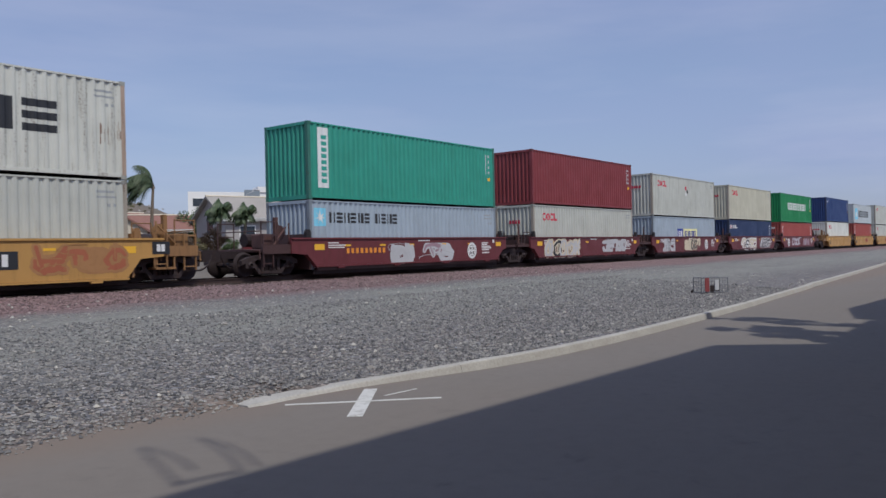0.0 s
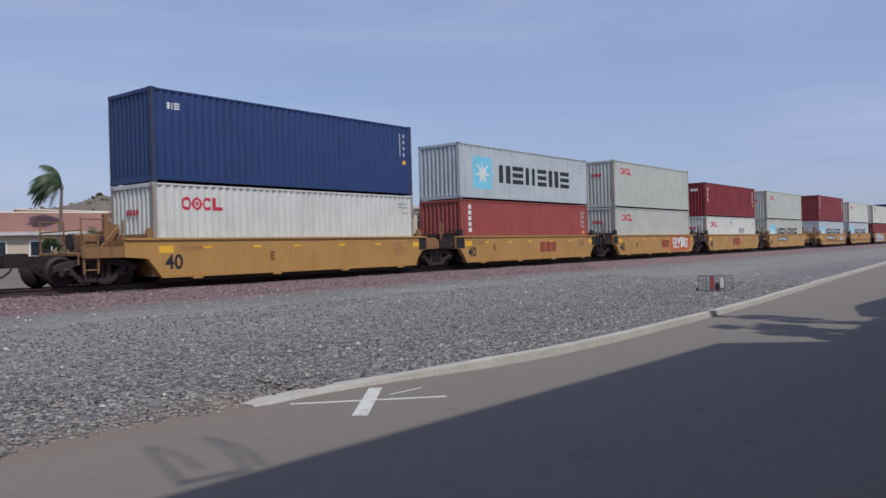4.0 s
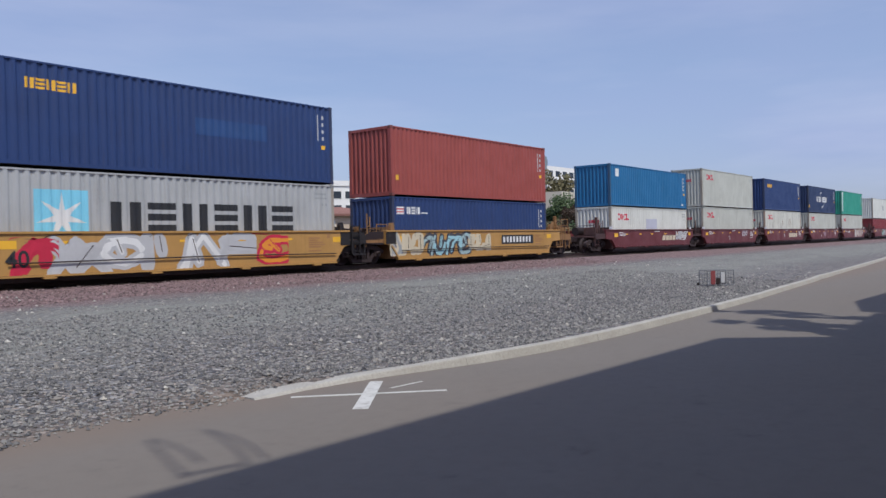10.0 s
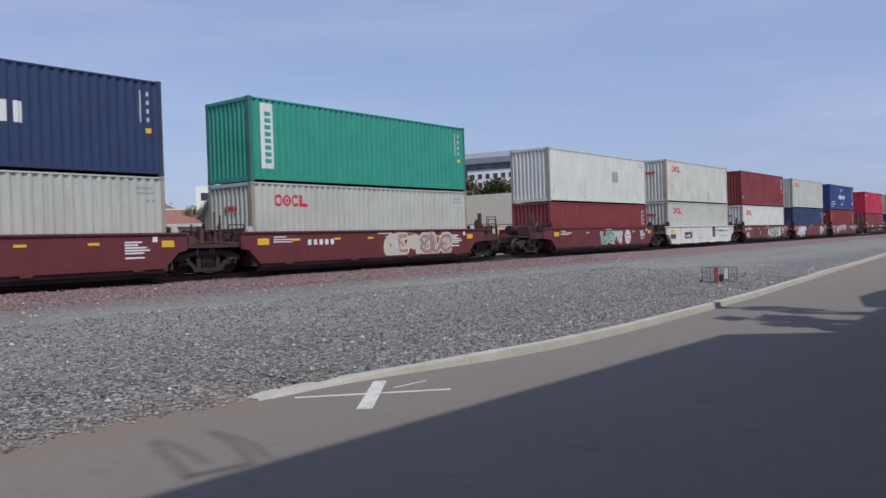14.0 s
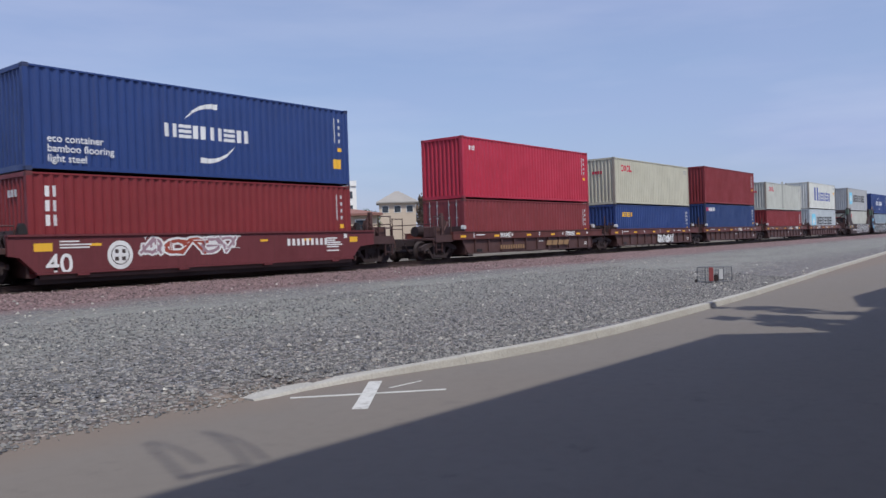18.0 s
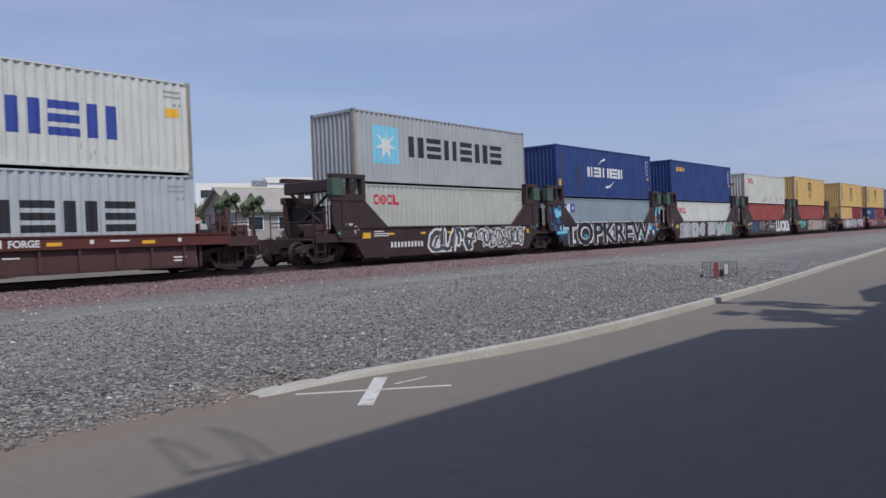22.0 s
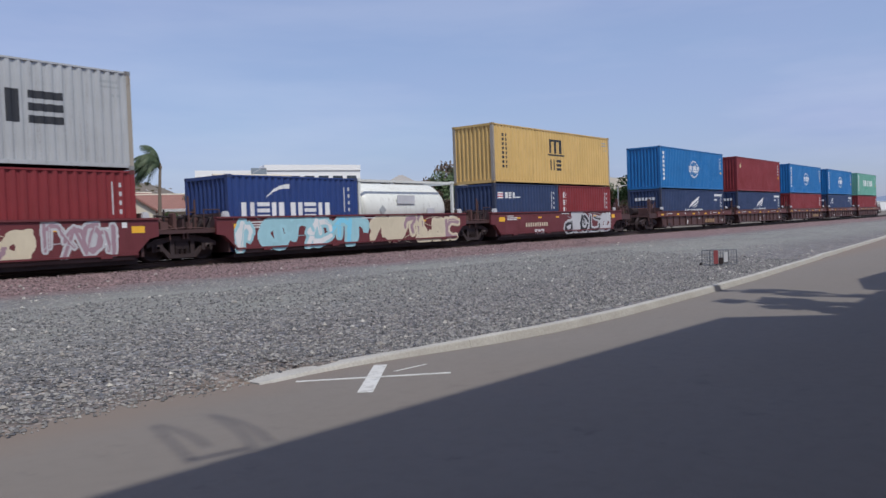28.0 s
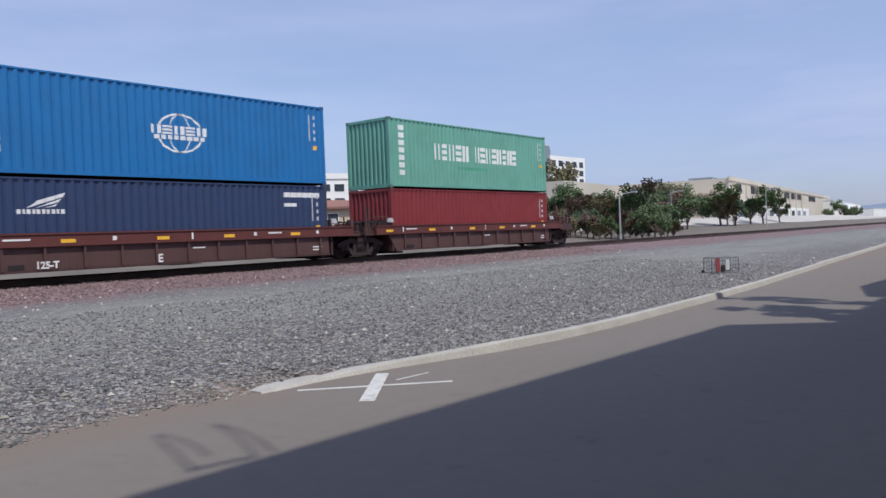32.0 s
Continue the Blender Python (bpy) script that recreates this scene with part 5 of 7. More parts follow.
def tall_ends(car, colour, seed):
    """High stake frames over both ends: sloping gussets, wide side plates, a boxed top with green plates."""
    c = CAR_PAINT[colour]
    for x, sd, reach in ((0.0, 1, 1.45), (12.19, -1, 0.88)):
        def span(a, b):
            return min(x + sd * a, x + sd * b), max(x + sd * a, x + sd * b)
        for sgn in (-1, 1):
            ya, yb = (SIDE - 0.02, SIDE + 0.09) if sgn < 0 else (-SIDE - 0.09, -SIDE + 0.02)
            g = [(x - sd * (reach - 0.25), 0.95), (x + sd * 0.1, 0.95), (x + sd * 0.1, 1.362), (x + sd * 1.55, 1.362), (x + sd * 0.30, 2.36), (x - sd * reach, 2.36), (x - sd * reach, 1.5)]
            part("stake_frame", Shape().prism(g if sd > 0 else list(reversed(g)), ya, yb), c, car)
            a, b = span(-reach - 0.02, 0.30)
            part("stake_head", Shape().box(a, b, ya - 0.03, yb + 0.10, 2.365, 2.62, 0.03).box(*span(0.10, 0.30), ya - 0.02, yb + 0.10, 2.60, 3.34).box(*span(-0.55, -0.40), ya - 0.02, yb + 0.10, 2.60, 3.34).box(a, b, ya - 0.04, yb + 0.10, 3.22, 3.38, 0.02), c, car)
        a, b = span(-reach - 0.04, -reach + 0.52)
        part("stake_box", Shape().box(a, b, -1.49, -1.18, 2.56, 3.21, 0.03), GREENISH, car)
        part("stake_flange", Shape().box(*span(-reach + 0.45, -reach + 0.60), SIDE - 0.06, SIDE + 0.02, 1.40, 2.36), c, car)
        part("end_wall", Shape().box(*span(-reach + 0.30, -reach + 0.24), -1.28, 1.28, 1.0, 2.2), CAR_PAINT["black"], car)
        part("top_beam", Shape().box(*span(-reach, -reach + 0.42), -1.16, 1.30, 2.72, 3.18, 0.04).tube((x - sd * (reach - 0.2), -1.1, 1.2), (x - sd * (reach - 0.2), 1.1, 2.72), 0.06, n=6).tube((x - sd * (reach - 0.2), 1.1, 1.2), (x - sd * (reach - 0.2), -1.1, 2.72), 0.06, n=6), c, car)
        part("grab_iron", Shape().tube((x - sd * (reach - 0.02), -1.2, 1.3), (x - sd * (reach - 0.02), -1.2, 2.4), 0.025, n=6).tube((x - sd * (reach + 0.12), -1.2, 1.3), (x - sd * (reach + 0.12), -1.2, 2.4), 0.025, n=6), INKS["silver"], car)


def ribbed_side(body, sgn, rng):
    """A heavy upper sill over a set-back, ribbed lower side."""
    ya, yb = (SIDE - 0.03, SIDE + 0.10) if sgn < 0 else (-SIDE - 0.10, -SIDE + 0.03)
    sill = part("top_sill", Shape().prism([(-1.15, 0.88), (13.3, 0.88), (13.3, 1.20), (-1.15, 1.20)], ya, yb), CAR_PAINT["mahogany"], body)
    part("sill_flange", Shape().box(-1.15, 13.3, ya - 0.03, yb + 0.03, 1.202, 1.25, 0.01), CAR_PAINT["mahogany"], sill)
    y0, y1 = (SIDE + 0.08, SIDE + 0.14) if sgn < 0 else (-SIDE - 0.14, -SIDE - 0.08)
    low = part("lower_side", Shape().prism([(0.05, 0.27), (12.1, 0.27), (12.1, 0.876), (-0.35, 0.876), (-0.1, 0.5)], y0, y1), CAR_PAINT["lower"], body)
    part("bottom_flange", Shape().box(0.05, 12.1, y0 - 0.05, y1 + 0.05, 0.20, 0.268, 0.01), CAR_PAINT["sooty"], low)
    if sgn < 0:
        for i in range(11):
            x = 0.55 + 1.105 * i
            part("rib", Shape().box(x, x + 0.07, SIDE - 0.0, SIDE + 0.08, 0.27, 0.876), CAR_PAINT["lower"], low)
        part("step_pocket", Shape().box(0.75, 1.15, SIDE + 0.04, SIDE + 0.08, 0.28, 0.42, 0.01), CAR_PAINT["black"], low)
        flat("stencil_block", [rect(11.3, 0.5, 0.45, 0.05), rect(11.3, 0.4, 0.35, 0.05), rect(6.3, 0.66, 0.45, 0.04)], SIDE + 0.08, "white", low)
        flat("sill_reflector", [rect(x, 0.97, 0.42, 0.1) for x in (-0.6, 2.1, 5.0, 7.4, 10.2)], SIDE - 0.03, "yellow", sill)
        flat("sill_mark", [rect(x, 0.95, 0.06, 0.22) for x in (0.4, 6.2)] + [rect(x, 1.0, 0.12, 0.12) for x in (3.6, 8.6, 11.4)] + [rect(0.6, 1.05, 0.7, 0.05), rect(9.2, 1.05, 0.6, 0.05)], SIDE - 0.03, "white", sill)
    return low, sill


CAR_LABELS = {"yellow": "yellow articulated well car", "brown": "red-brown articulated well car", "white": "white-sprayed well car with a grimy frame",
              "umber": "dark brown well car with tall stake frames", "mahogany": "brown well car with a ribbed lower side"}


def well_car(k, colour, style, left_end, right_end, decor):
    car = thing("well_car", CAR_LABELS[colour] + (", " + decor["note"] if "note" in decor else ""), "rail car", "well cars of the train")
    rng = random.Random(100 + k)
    floor = Shape() if style == "ribbed" else Shape().box(0.1, 12.1, -1.28, 1.28, 0.015, 0.17)
    body = part("well_floor", floor.box(0.1, 0.5, -1.3, 1.3, 0.10, 0.17).box(11.7, 12.1, -1.3, 1.3, 0.10, 0.17).box(0.3, 11.9, -0.12, 0.12, 0.168, 0.182).box(0.1, 0.5, -1.3, 1.3, 0.17, 0.183).box(11.7, 12.1, -1.3, 1.3, 0.17, 0.183).box(5.6, 6.6, -1.3, 1.3, 0.17, 0.183), STEEL, car)
    if style == "ribbed":
        ribbed_side(body, 1, rng)
        low, side = ribbed_side(body, -1, rng)
        y = SIDE - 0.03
    else:
        well_side(body, 1, colour, left_end, right_end)
        side = well_side(body, -1, colour, left_end, right_end)
        low, y = side, SIDE
        stencils(side, y, colour, rng, right_end)
    platforms(car, colour, left_end, right_end, colour == "yellow" and not (left_end or right_end), k < 16 or 20 < k < 26 or 30 < k < 36)
    if colour == "yellow" and style == "well":
        for x0, x1, flag in ((-0.62, -0.02, left_end), (12.3, 12.78, right_end)):
            if not flag:
                part("end_panel", Shape().box(x0, x1, SIDE - 0.012, SIDE - 0.002, 0.80, 1.30), CAR_PAINT["black"], side)
    if style == "tall":
        tall_ends(car, colour, k)
        yy = SIDE - 0.02
        if decor.get("splash"):
            hot = ("cyan", "splash_ink", "sky", "splash_ink")
            dabs(side, yy, -1.25, -0.05, 0.98, 2.35, 16, hot, 900 + k, 0.22)
            dabs(side, SIDE, -0.6, 0.6, 0.80, 1.3, 10, hot, 910 + k, 0.26)
            dabs(side, yy, 12.2, 13.0, 0.98, 2.35, 14, hot + ("orange",), 950 + k, 0.2)
            dabs(side, SIDE, 11.2, 12.7, 0.80, 1.3, 14, hot, 960 + k, 0.24)
        else:
            dabs(side, yy, -1.25, -0.1, 0.98, 1.5, 7, ("green", "grey", "sand", "umberish"), 900 + k, 0.10)
            dabs(side, yy, 12.25, 13.0, 0.98, 1.5, 6, ("green", "grey", "aqua", "umberish"), 950 + k, 0.10)
    for words, x, z, size, col in decor.get("words", ()):
        if len(words) > 5:      # bold block letters with a dark edge
            if words == "TOPKREW":
                dabs(side, y, x - 0.8, 12.2, 0.22, 1.28, 70, ("splash_ink", "cyan", "splash_ink", "white", "green"), 70, 0.20)
                lettering(words, side, (x + 0.05, y - 0.018, z - 0.03), size, "white", bold=0.12, wide=1.42)
                lettering(words, side, (x, y - 0.024, z), size, "night", bold=0.05, wide=1.42)
            else:
                lettering(words, side, (x, y - 0.016, z), size, col, bold=0.075, wide=1.06)
        else:
            lettering(words, side, (x, y - 0.016, z), size, col, bold=0.01)
    for j, (x0, x1, z0, z1, n, outline, fills) in enumerate(decor.get("spray", ())):
        spray(side, y, x0, x1, z0, z1, n, outline, fills, 31 * k + j)
    for x, z, w, h, col in decor.get("bars", ()):
        flat("painted_bar", [rect(x, z, w, h)], y, col, side, 0.006)
    for x, z, w, h, n, col, back in decor.get("plates", ()):
        if back:
            flat("number_plate", [rect(x - 0.15, z - 0.08, w + 0.3, h + 0.16)], y, back, side, 0.005)
        flat("number_bar", blocks(x, z, w, h, n, 0.42 if n > 4 else 0.16, 0.12 if n == 4 else 0.0), y, col, side, 0.012)
    for x, r in decor.get("roundels", ()):
        disc = [[(x + r * math.cos(6.2832 * i / 20), 0.74 + r * 1.05 * math.sin(6.2832 * i / 20)) for i in range(20)]]
        flat("roundel", disc, y, "white", side, 0.012)
        spots = [[(x + sx * 0.27 * r + 0.20 * r * math.cos(1.5708 * i + 0.7854), 0.74 + sz * 0.27 * r + 0.20 * r * math.sin(1.5708 * i + 0.7854)) for i in range(4)] for sx in (-1, 1) for sz in (-1, 1)]
        flat("roundel_mark", spots + ring(x, 0.74, 0.72 * r, 0.06 * r, 18), y, "umberish", side, 0.016)
    if 11 <= k <= 15:     # a long brake rod hung along the side
        part("brake_rod", Shape().tube((0.3, SIDE - 0.06, 0.52), (6.2, SIDE - 0.06, 0.55), 0.022, n=6).tube((6.2, SIDE - 0.06, 0.55), (12.0, SIDE - 0.06, 0.50), 0.022, n=6), STEEL, side)
    truck(car, -1.75 if left_end else -1.69)
    if right_end:
        truck(car, 13.5)
    return car


# ---- the train: car, its load, what is painted on the car ----
def P40(x=0.25):
    return ("40", x, 0.42, 0.62, "black")


W40 = ("40", 0.35, 0.30, 0.75, "white")
# style, colour, upper box (colour, sign), lower box (colour, sign), decoration
UNITS = [
    ("well", "yellow", ("rusty_white", "star"), ("pale_grey", "none"), {"plates": ((7.2, 0.62, 1.6, 0.32, 6, "white", "black"), (13.0, 0.95, 0.3, 0.22, 2, "white", "black")), "spray": ((9.3, 12.0, 0.35, 1.2, 4, "faded", ("faded", "rust_faint")),), "note": "partly primed over"}),
    ("well", "brown", ("teal", "vertical_plate"), ("light_blue", "star_small"), {"spray": ((4.2, 8.4, 0.25, 1.1, 4, "silver", ("silver", "mauve")),), "roundels": ((9.9, 0.36),), "plates": ((1.7, 0.75, 2.3, 0.2, 9, "orange", None),)}),
    ("well", "brown", ("brown_red", "none"), ("pale_grey", "rings"), {"spray": ((0.9, 4.6, 0.2, 1.25, 5, "sand", ("black", "silver")), (7.6, 10.6, 0.45, 1.2, 5, "silver", ("silver", "mauve"))), "note": "covered in sprayed letters"}),
    ("well", "brown", ("pale_grey", "rings"), ("light_blue", "two_panels"), {"spray": ((1.2, 3.2, 0.3, 1.2, 3, "silver", ("grey", "silver")), (5.2, 8.2, 0.35, 1.2, 5, "sand", ("black", "sand"))), "roundels": ((9.6, 0.36),)}),
    ("well", "brown", ("cream", "rings"), ("slate_navy", "stripes_word"), {"spray": ((2.4, 6.6, 0.15, 1.25, 4, "white", ("black", "sand")), (7.9, 10.7, 0.25, 1.25, 5, "white", ("black",))), "note": "with bold white sprayed letters"}),
    ("well", "brown", ("green", "word9"), ("orange_red", "three_white"), {"roundels": ((1.9, 0.38),), "spray": ((3.2, 6.2, 0.4, 1.2, 4, "mauve", ("mauve", "silver")), (7.6, 10.0, 0.4, 1.1, 4, "mauve", ("mauve", "grey")))}),
    ("well", "yellow", ("navy", "small_white"), ("white", "rings"), {"words": (P40(), ("E", 4.3, 0.6, 0.4, "rust"))}),
    ("well", "yellow", ("ice", "star"), ("orange_red", "six_column"), {"words": (P40(), ("E", 2.3, 0.7, 0.36, "rust")), "plates": ((6.6, 0.52, 1.7, 0.5, 3, "rust", None),)}),
    ("well", "yellow", ("pale_grey", "rings"), ("pale_grey", "rings"), {"words": (P40(), ("D", 2.6, 0.6, 0.3, "black")), "plates": ((6.6, 0.52, 1.3, 0.5, 3, "rust", None),), "spray": ((8.4, 11.2, 0.35, 1.18, 5, "white", ("white",)),), "bars": ((8.0, 0.24, 3.4, 1.06, "orange_spray"), (11.4, 0.5, 0.45, 0.7, "orange_spray")), "note": "with orange and white sprayed letters"}),
    ("well", "yellow", ("dark_red", "three_white"), ("white", "rings"), {"words": (P40(), ("C", 2.75, 0.72, 0.3, "rust")), "plates": ((5.55, 0.48, 1.85, 0.6, 3, "rust", None),)}),
    ("well", "yellow", ("pale_grey", "rings"), ("pale_grey", "star"), {"words": (P40(),), "plates": ((2.9, 0.78, 3.0, 0.22, 9, "white", "black"),)}),
    ("well", "yellow", ("brown_red", "six_column"), ("ice", "star"), {"words": (("A", 6.6, 0.62, 0.4, "black"),), "plates": ((3.2, 0.74, 2.8, 0.28, 9, "white", "black"),), "spray": ((9.0, 10.6, 0.45, 1.1, 4, "sand", ("sand", "silver")),)}),
    ("well", "yellow", ("rusty_white", "rings"), ("ice", "star"), {"words": (P40(0.6),), "plates": ((4.3, 0.85, 1.4, 0.42, 3, "rust", None),)}),
    ("well", "yellow", ("rusty_white", "rings"), ("brown_red", "none"), {"words": (P40(),), "spray": ((0.9, 6.4, 0.25, 1.3, 6, "white", ("mauve", "green", "grey")),), "plates": ((7.4, 0.75, 1.4, 0.45, 3, "rust", None),), "note": "with white and green sprayed letters"}),
    ("well", "yellow", ("navy", "five_yellow"), ("grey", "star"), {"words": (P40(),), "spray": ((1.4, 8.2, 0.16, 1.28, 5, "silver", ("white", "silver", "sand")), (0.5, 1.5, 0.2, 1.2, 1, "red", ("red",)), (8.3, 9.6, 0.2, 1.25, 1, "red", ("orange", "red")),), "note": "with white and red sprayed letters"}),
    ("well", "yellow", ("orange_red", "none"), ("navy", "stripes_word"), {"spray": ((-0.3, 1.6, 0.3, 1.3, 3, "sand", ("grey", "sand")), (1.6, 5.0, 0.25, 1.3, 4, "soot", ("aqua_grey", "aqua")), (5.0, 6.6, 0.4, 1.2, 3, "sand", ("grey", "sand")),), "plates": ((7.8, 0.75, 2.6, 0.28, 9, "white", "black"),)}),
    ("well", "brown", ("blue", "small_box"), ("white", "rings"), {"plates": ((7.2, 0.62, 2.3, 0.32, 4, "sand", None),), "spray": ((9.6, 11.4, 0.6, 1.2, 4, "silver", ("silver", "grey")),)}),
    ("well", "brown", ("pale_grey", "rings"), ("pale_grey", "rings"), {"words": (("C", 5.2, 0.55, 0.36, "white"),), "spray": ((8.6, 9.8, 0.75, 1.2, 3, "mauve", ("silver",)),)}),
    ("well", "brown", ("navy", "five_yellow"), ("rusty_white", "rings"), {"words": (("D", 5.3, 0.6, 0.36, "white"),), "plates": ((7.0, 0.55, 3.0, 0.38, 4, "sand", None),)}),
    ("well", "brown", ("slate_navy", "arc"), ("pale_grey", "rings"), {"words": (("E", 4.3, 0.5, 0.34, "white"),), "spray": ((5.4, 6.4, 0.5, 1.0, 2, "mauve", ("mauve",)),)}),
    ("well", "brown", ("teal", "vertical_plate"), ("pale_grey", "rings"), {"spray": ((6.4, 10.6, 0.3, 1.25, 6, "sand", ("mauve", "silver")),), "plates": ((2.3, 0.85, 1.4, 0.2, 5, "white", None),)}),
    ("well", "brown", ("white", "grey_square"), ("brown_red", "none"), {"spray": ((5.4, 8.2, 0.3, 1.1, 4, "silver", ("green", "silver")),), "roundels": ((8.9, 0.42),)}),
    ("well", "white", ("rusty_white", "rings"), ("pale_grey", "rings"), {"plates": ((2.7, 0.55, 0.9, 0.2, 6, "white", "black"), (8.8, 0.95, 1.5, 0.10, 8, "black", None)), "bars": ((2.55, 0.50, 1.35, 0.42, "black"), (3.2, 0.72, 0.5, 0.10, "yellow"), (5.2, 0.30, 0.04, 1.0, "grey"), (5.2, 0.46, 0.7, 0.05, "grey"), (5.9, 0.85, 0.05, 0.45, "grey"), (8.05, 0.52, 0.55, 0.80, "umberish"), (8.7, 0.25, 0.04, 1.05, "grey"), (9.5, 0.90, 2.1, 0.13, "grey"), (9.7, 0.55, 1.8, 0.05, "grey"), (0.0, 0.50, 0.9, 0.30, "soot"))}),
    ("well", "brown", ("brown_red", "none"), ("white", "rings"), {"words": (W40, ("D", 3.9, 0.62, 0.3, "white")), "spray": ((6.4, 9.5, 0.15, 1.22, 4, "soot", ("aqua_grey", "sand", "chalk")),), "roundels": ((9.9, 0.42),)}),
    ("well", "brown", ("pale_grey", "rings"), ("slate_navy", "none"), {"words": (W40,), "spray": ((1.3, 4.0, 0.15, 1.2, 3, "silver", ("silver", "white")),), "roundels": ((10.2, 0.42),)}),
    ("well", "brown", ("royal", "arc_text"), ("dark_red", "three_white"), {"words": (W40,), "roundels": ((2.5, 0.40),), "spray": ((3.2, 6.6, 0.65, 1.25, 5, "white", ("mauve", "rust")),), "plates": ((8.8, 0.85, 2.0, 0.24, 9, "white", None),)}),
    ("ribbed", "mahogany", ("bright_red", "small_white"), ("brown_red", "none"), {"words": (("MAME", 2.6, 0.93, 0.33, "white"), ("FORGE", 8.95, 0.93, 0.33, "white")), "plates": ((2.6, 0.36, 2.2, 0.2, 10, "dull_gold", None), (6.9, 0.45, 2.4, 0.26, 4, "dull_gold", None))}),
    ("ribbed", "mahogany", ("cream", "rings"), ("royal", "five_yellow"), {"spray": ((5.8, 8.4, 0.28, 0.8, 6, "white", ("white", "grey")),)}),
    ("ribbed", "mahogany", ("dark_red", "none"), ("navy", "five_mixed"), {"words": (("FORGE", 6.8, 0.93, 0.33, "white"),)}),
    ("ribbed", "mahogany", ("pale_grey", "rings"), ("dark_red", "none"), {"words": (("MANE", 6.7, 0.93, 0.33, "white"), ("FORGE", 8.9, 0.93, 0.33, "white"))}),
    ("ribbed", "mahogany", ("white", "word6_blue"), ("ice", "star"), {"words": (("FORGE", 6.4, 0.96, 0.26, "white"),), "spray": ((2.2, 3.6, 0.92, 1.18, 5, "white", ("white",)),)}),
    ("tall", "umber", ("grey", "star"), ("pale_grey", "rings"), {"plates": ((1.7, 0.50, 2.1, 0.22, 10, "white", None),), "spray": ((4.1, 7.4, 0.14, 1.28, 4, "white", ("soot",)), (7.7, 11.5, 0.25, 1.28, 8, "white", ("soot",))), "note": "with white sprayed letters"}),
    ("tall", "umber", ("royal", "arc"), ("steel_blue", "squares"), {"splash": 1, "words": (("TOPKREW", 0.25, 0.24, 1.62, "white"),), "note": "splashed blue, white-edged letters"}),
    ("tall", "umber", ("royal", "five_yellow"), ("white", "rings"), {"spray": ((0.9, 5.4, 0.2, 1.28, 6, "silver", ("silver", "grey")), (6.3, 11.4, 0.2, 1.28, 8, "silver", ("silver", "green"))), "note": "silver sprayed letters"}),
    ("tall", "umber", ("rusty_white", "rings"), ("orange_red", "three_white"), {"words": (("LUCKS!", 8.1, 0.36, 1.28, "white"),), "bars": ((0.2, 0.62, 1.3, 0.035, "green"), (0.2, 0.72, 1.2, 0.03, "green"), (5.4, 0.50, 2.6, 0.03, "silver"), (5.4, 1.0, 2.6, 0.03, "silver"), (6.0, 0.62, 1.6, 0.26, "grey")), "spray": ((1.0, 2.7, 0.3, 1.2, 3, "splash_ink", ("umberish",)), (3.3, 5.0, 0.5, 1.25, 4, "grey", ("umberish",)))}),
    ("tall", "umber", ("yellow", "crest"), ("orange_red", "none"), {"spray": ((1.2, 3.0, 0.5, 1.2, 3, "green", ("green", "sky")), (4.2, 11.0, 0.25, 1.25, 9, "sand", ("mauve", "black")))}),
    ("well", "brown", ("yellow", "crest"), ("yellow", "dark_red"), {"spray": ((0.8, 7.4, 0.2, 1.3, 7, "white", ("black", "grey")), (8.0, 11.2, 0.3, 1.3, 3, "silver", ("silver",)))}),
    ("well", "brown", ("yellow", "crest"), ("slate_navy", "dark_red"), {"spray": ((1.6, 5.2, 0.4, 1.1, 4, "mauve", ("mauve", "rust")),)}),
    ("well", "brown", ("grey", "star"), ("slate_navy", "dark_red"), {"spray": ((1.5, 6.3, 0.12, 1.34, 6, "chalk", ("sand", "chalk")), (6.9, 9.0, 0.3, 1.1, 3, "sand", ("mauve", "sand")), (9.3, 11.4, 0.25, 1.3, 4, "silver", ("mauve",)))}),
    ("well", "brown", None, ("royal", "tank"), {"spray": ((0.2, 6.4, 0.14, 1.3, 6, "aqua", ("aqua", "white", "sky")), (6.6, 12.2, 0.14, 1.3, 6, "sand", ("sand", "mauve"))), "note": "sprayed with pale blue and cream letters"}),
    ("well", "brown", ("yellow", "crest"), ("slate_navy", "dark_red"), {"words": (("FORGE", 3.2, 0.24, 0.3, "white"),), "plates": ((2.4, 0.6, 2.2, 0.2, 10, "sand", None),), "spray": ((6.3, 8.9, 0.12, 1.3, 3, "silver", ("silver", "black")), (9.1, 11.6, 0.12, 1.25, 2, "silver", ("silver", "black")))}),
    ("ribbed", "mahogany", ("bright_blue", "globe"), ("slate_navy", "wing"), {"words": (("B", 3.9, 0.34, 0.34, "white"),), "plates": ((7.4, 0.35, 2.0, 0.26, 4, "dull_gold", None),)}),
    ("ribbed", "mahogany", ("dark_red", "flag_small"), ("slate_navy", "wing"), {"words": (("C", 5.0, 0.3, 0.34, "white"),)}),
    ("ribbed", "mahogany", ("bright_blue", "globe"), ("dark_red", "none"), {"words": (("D", 5.0, 0.3, 0.34, "white"),), "plates": ((7.6, 0.35, 2.2, 0.26, 4, "dull_gold", None),)}),
    ("ribbed", "mahogany", ("bright_blue", "globe"), ("slate_navy", "wing_small"), {"words": (("E", 5.0, 0.3, 0.34, "white"), ("125-T", 1.4, 0.3, 0.26, "white"))}),
    ("ribbed", "mahogany", ("mint", "word13"), ("dark_red", "none"), {}),
]
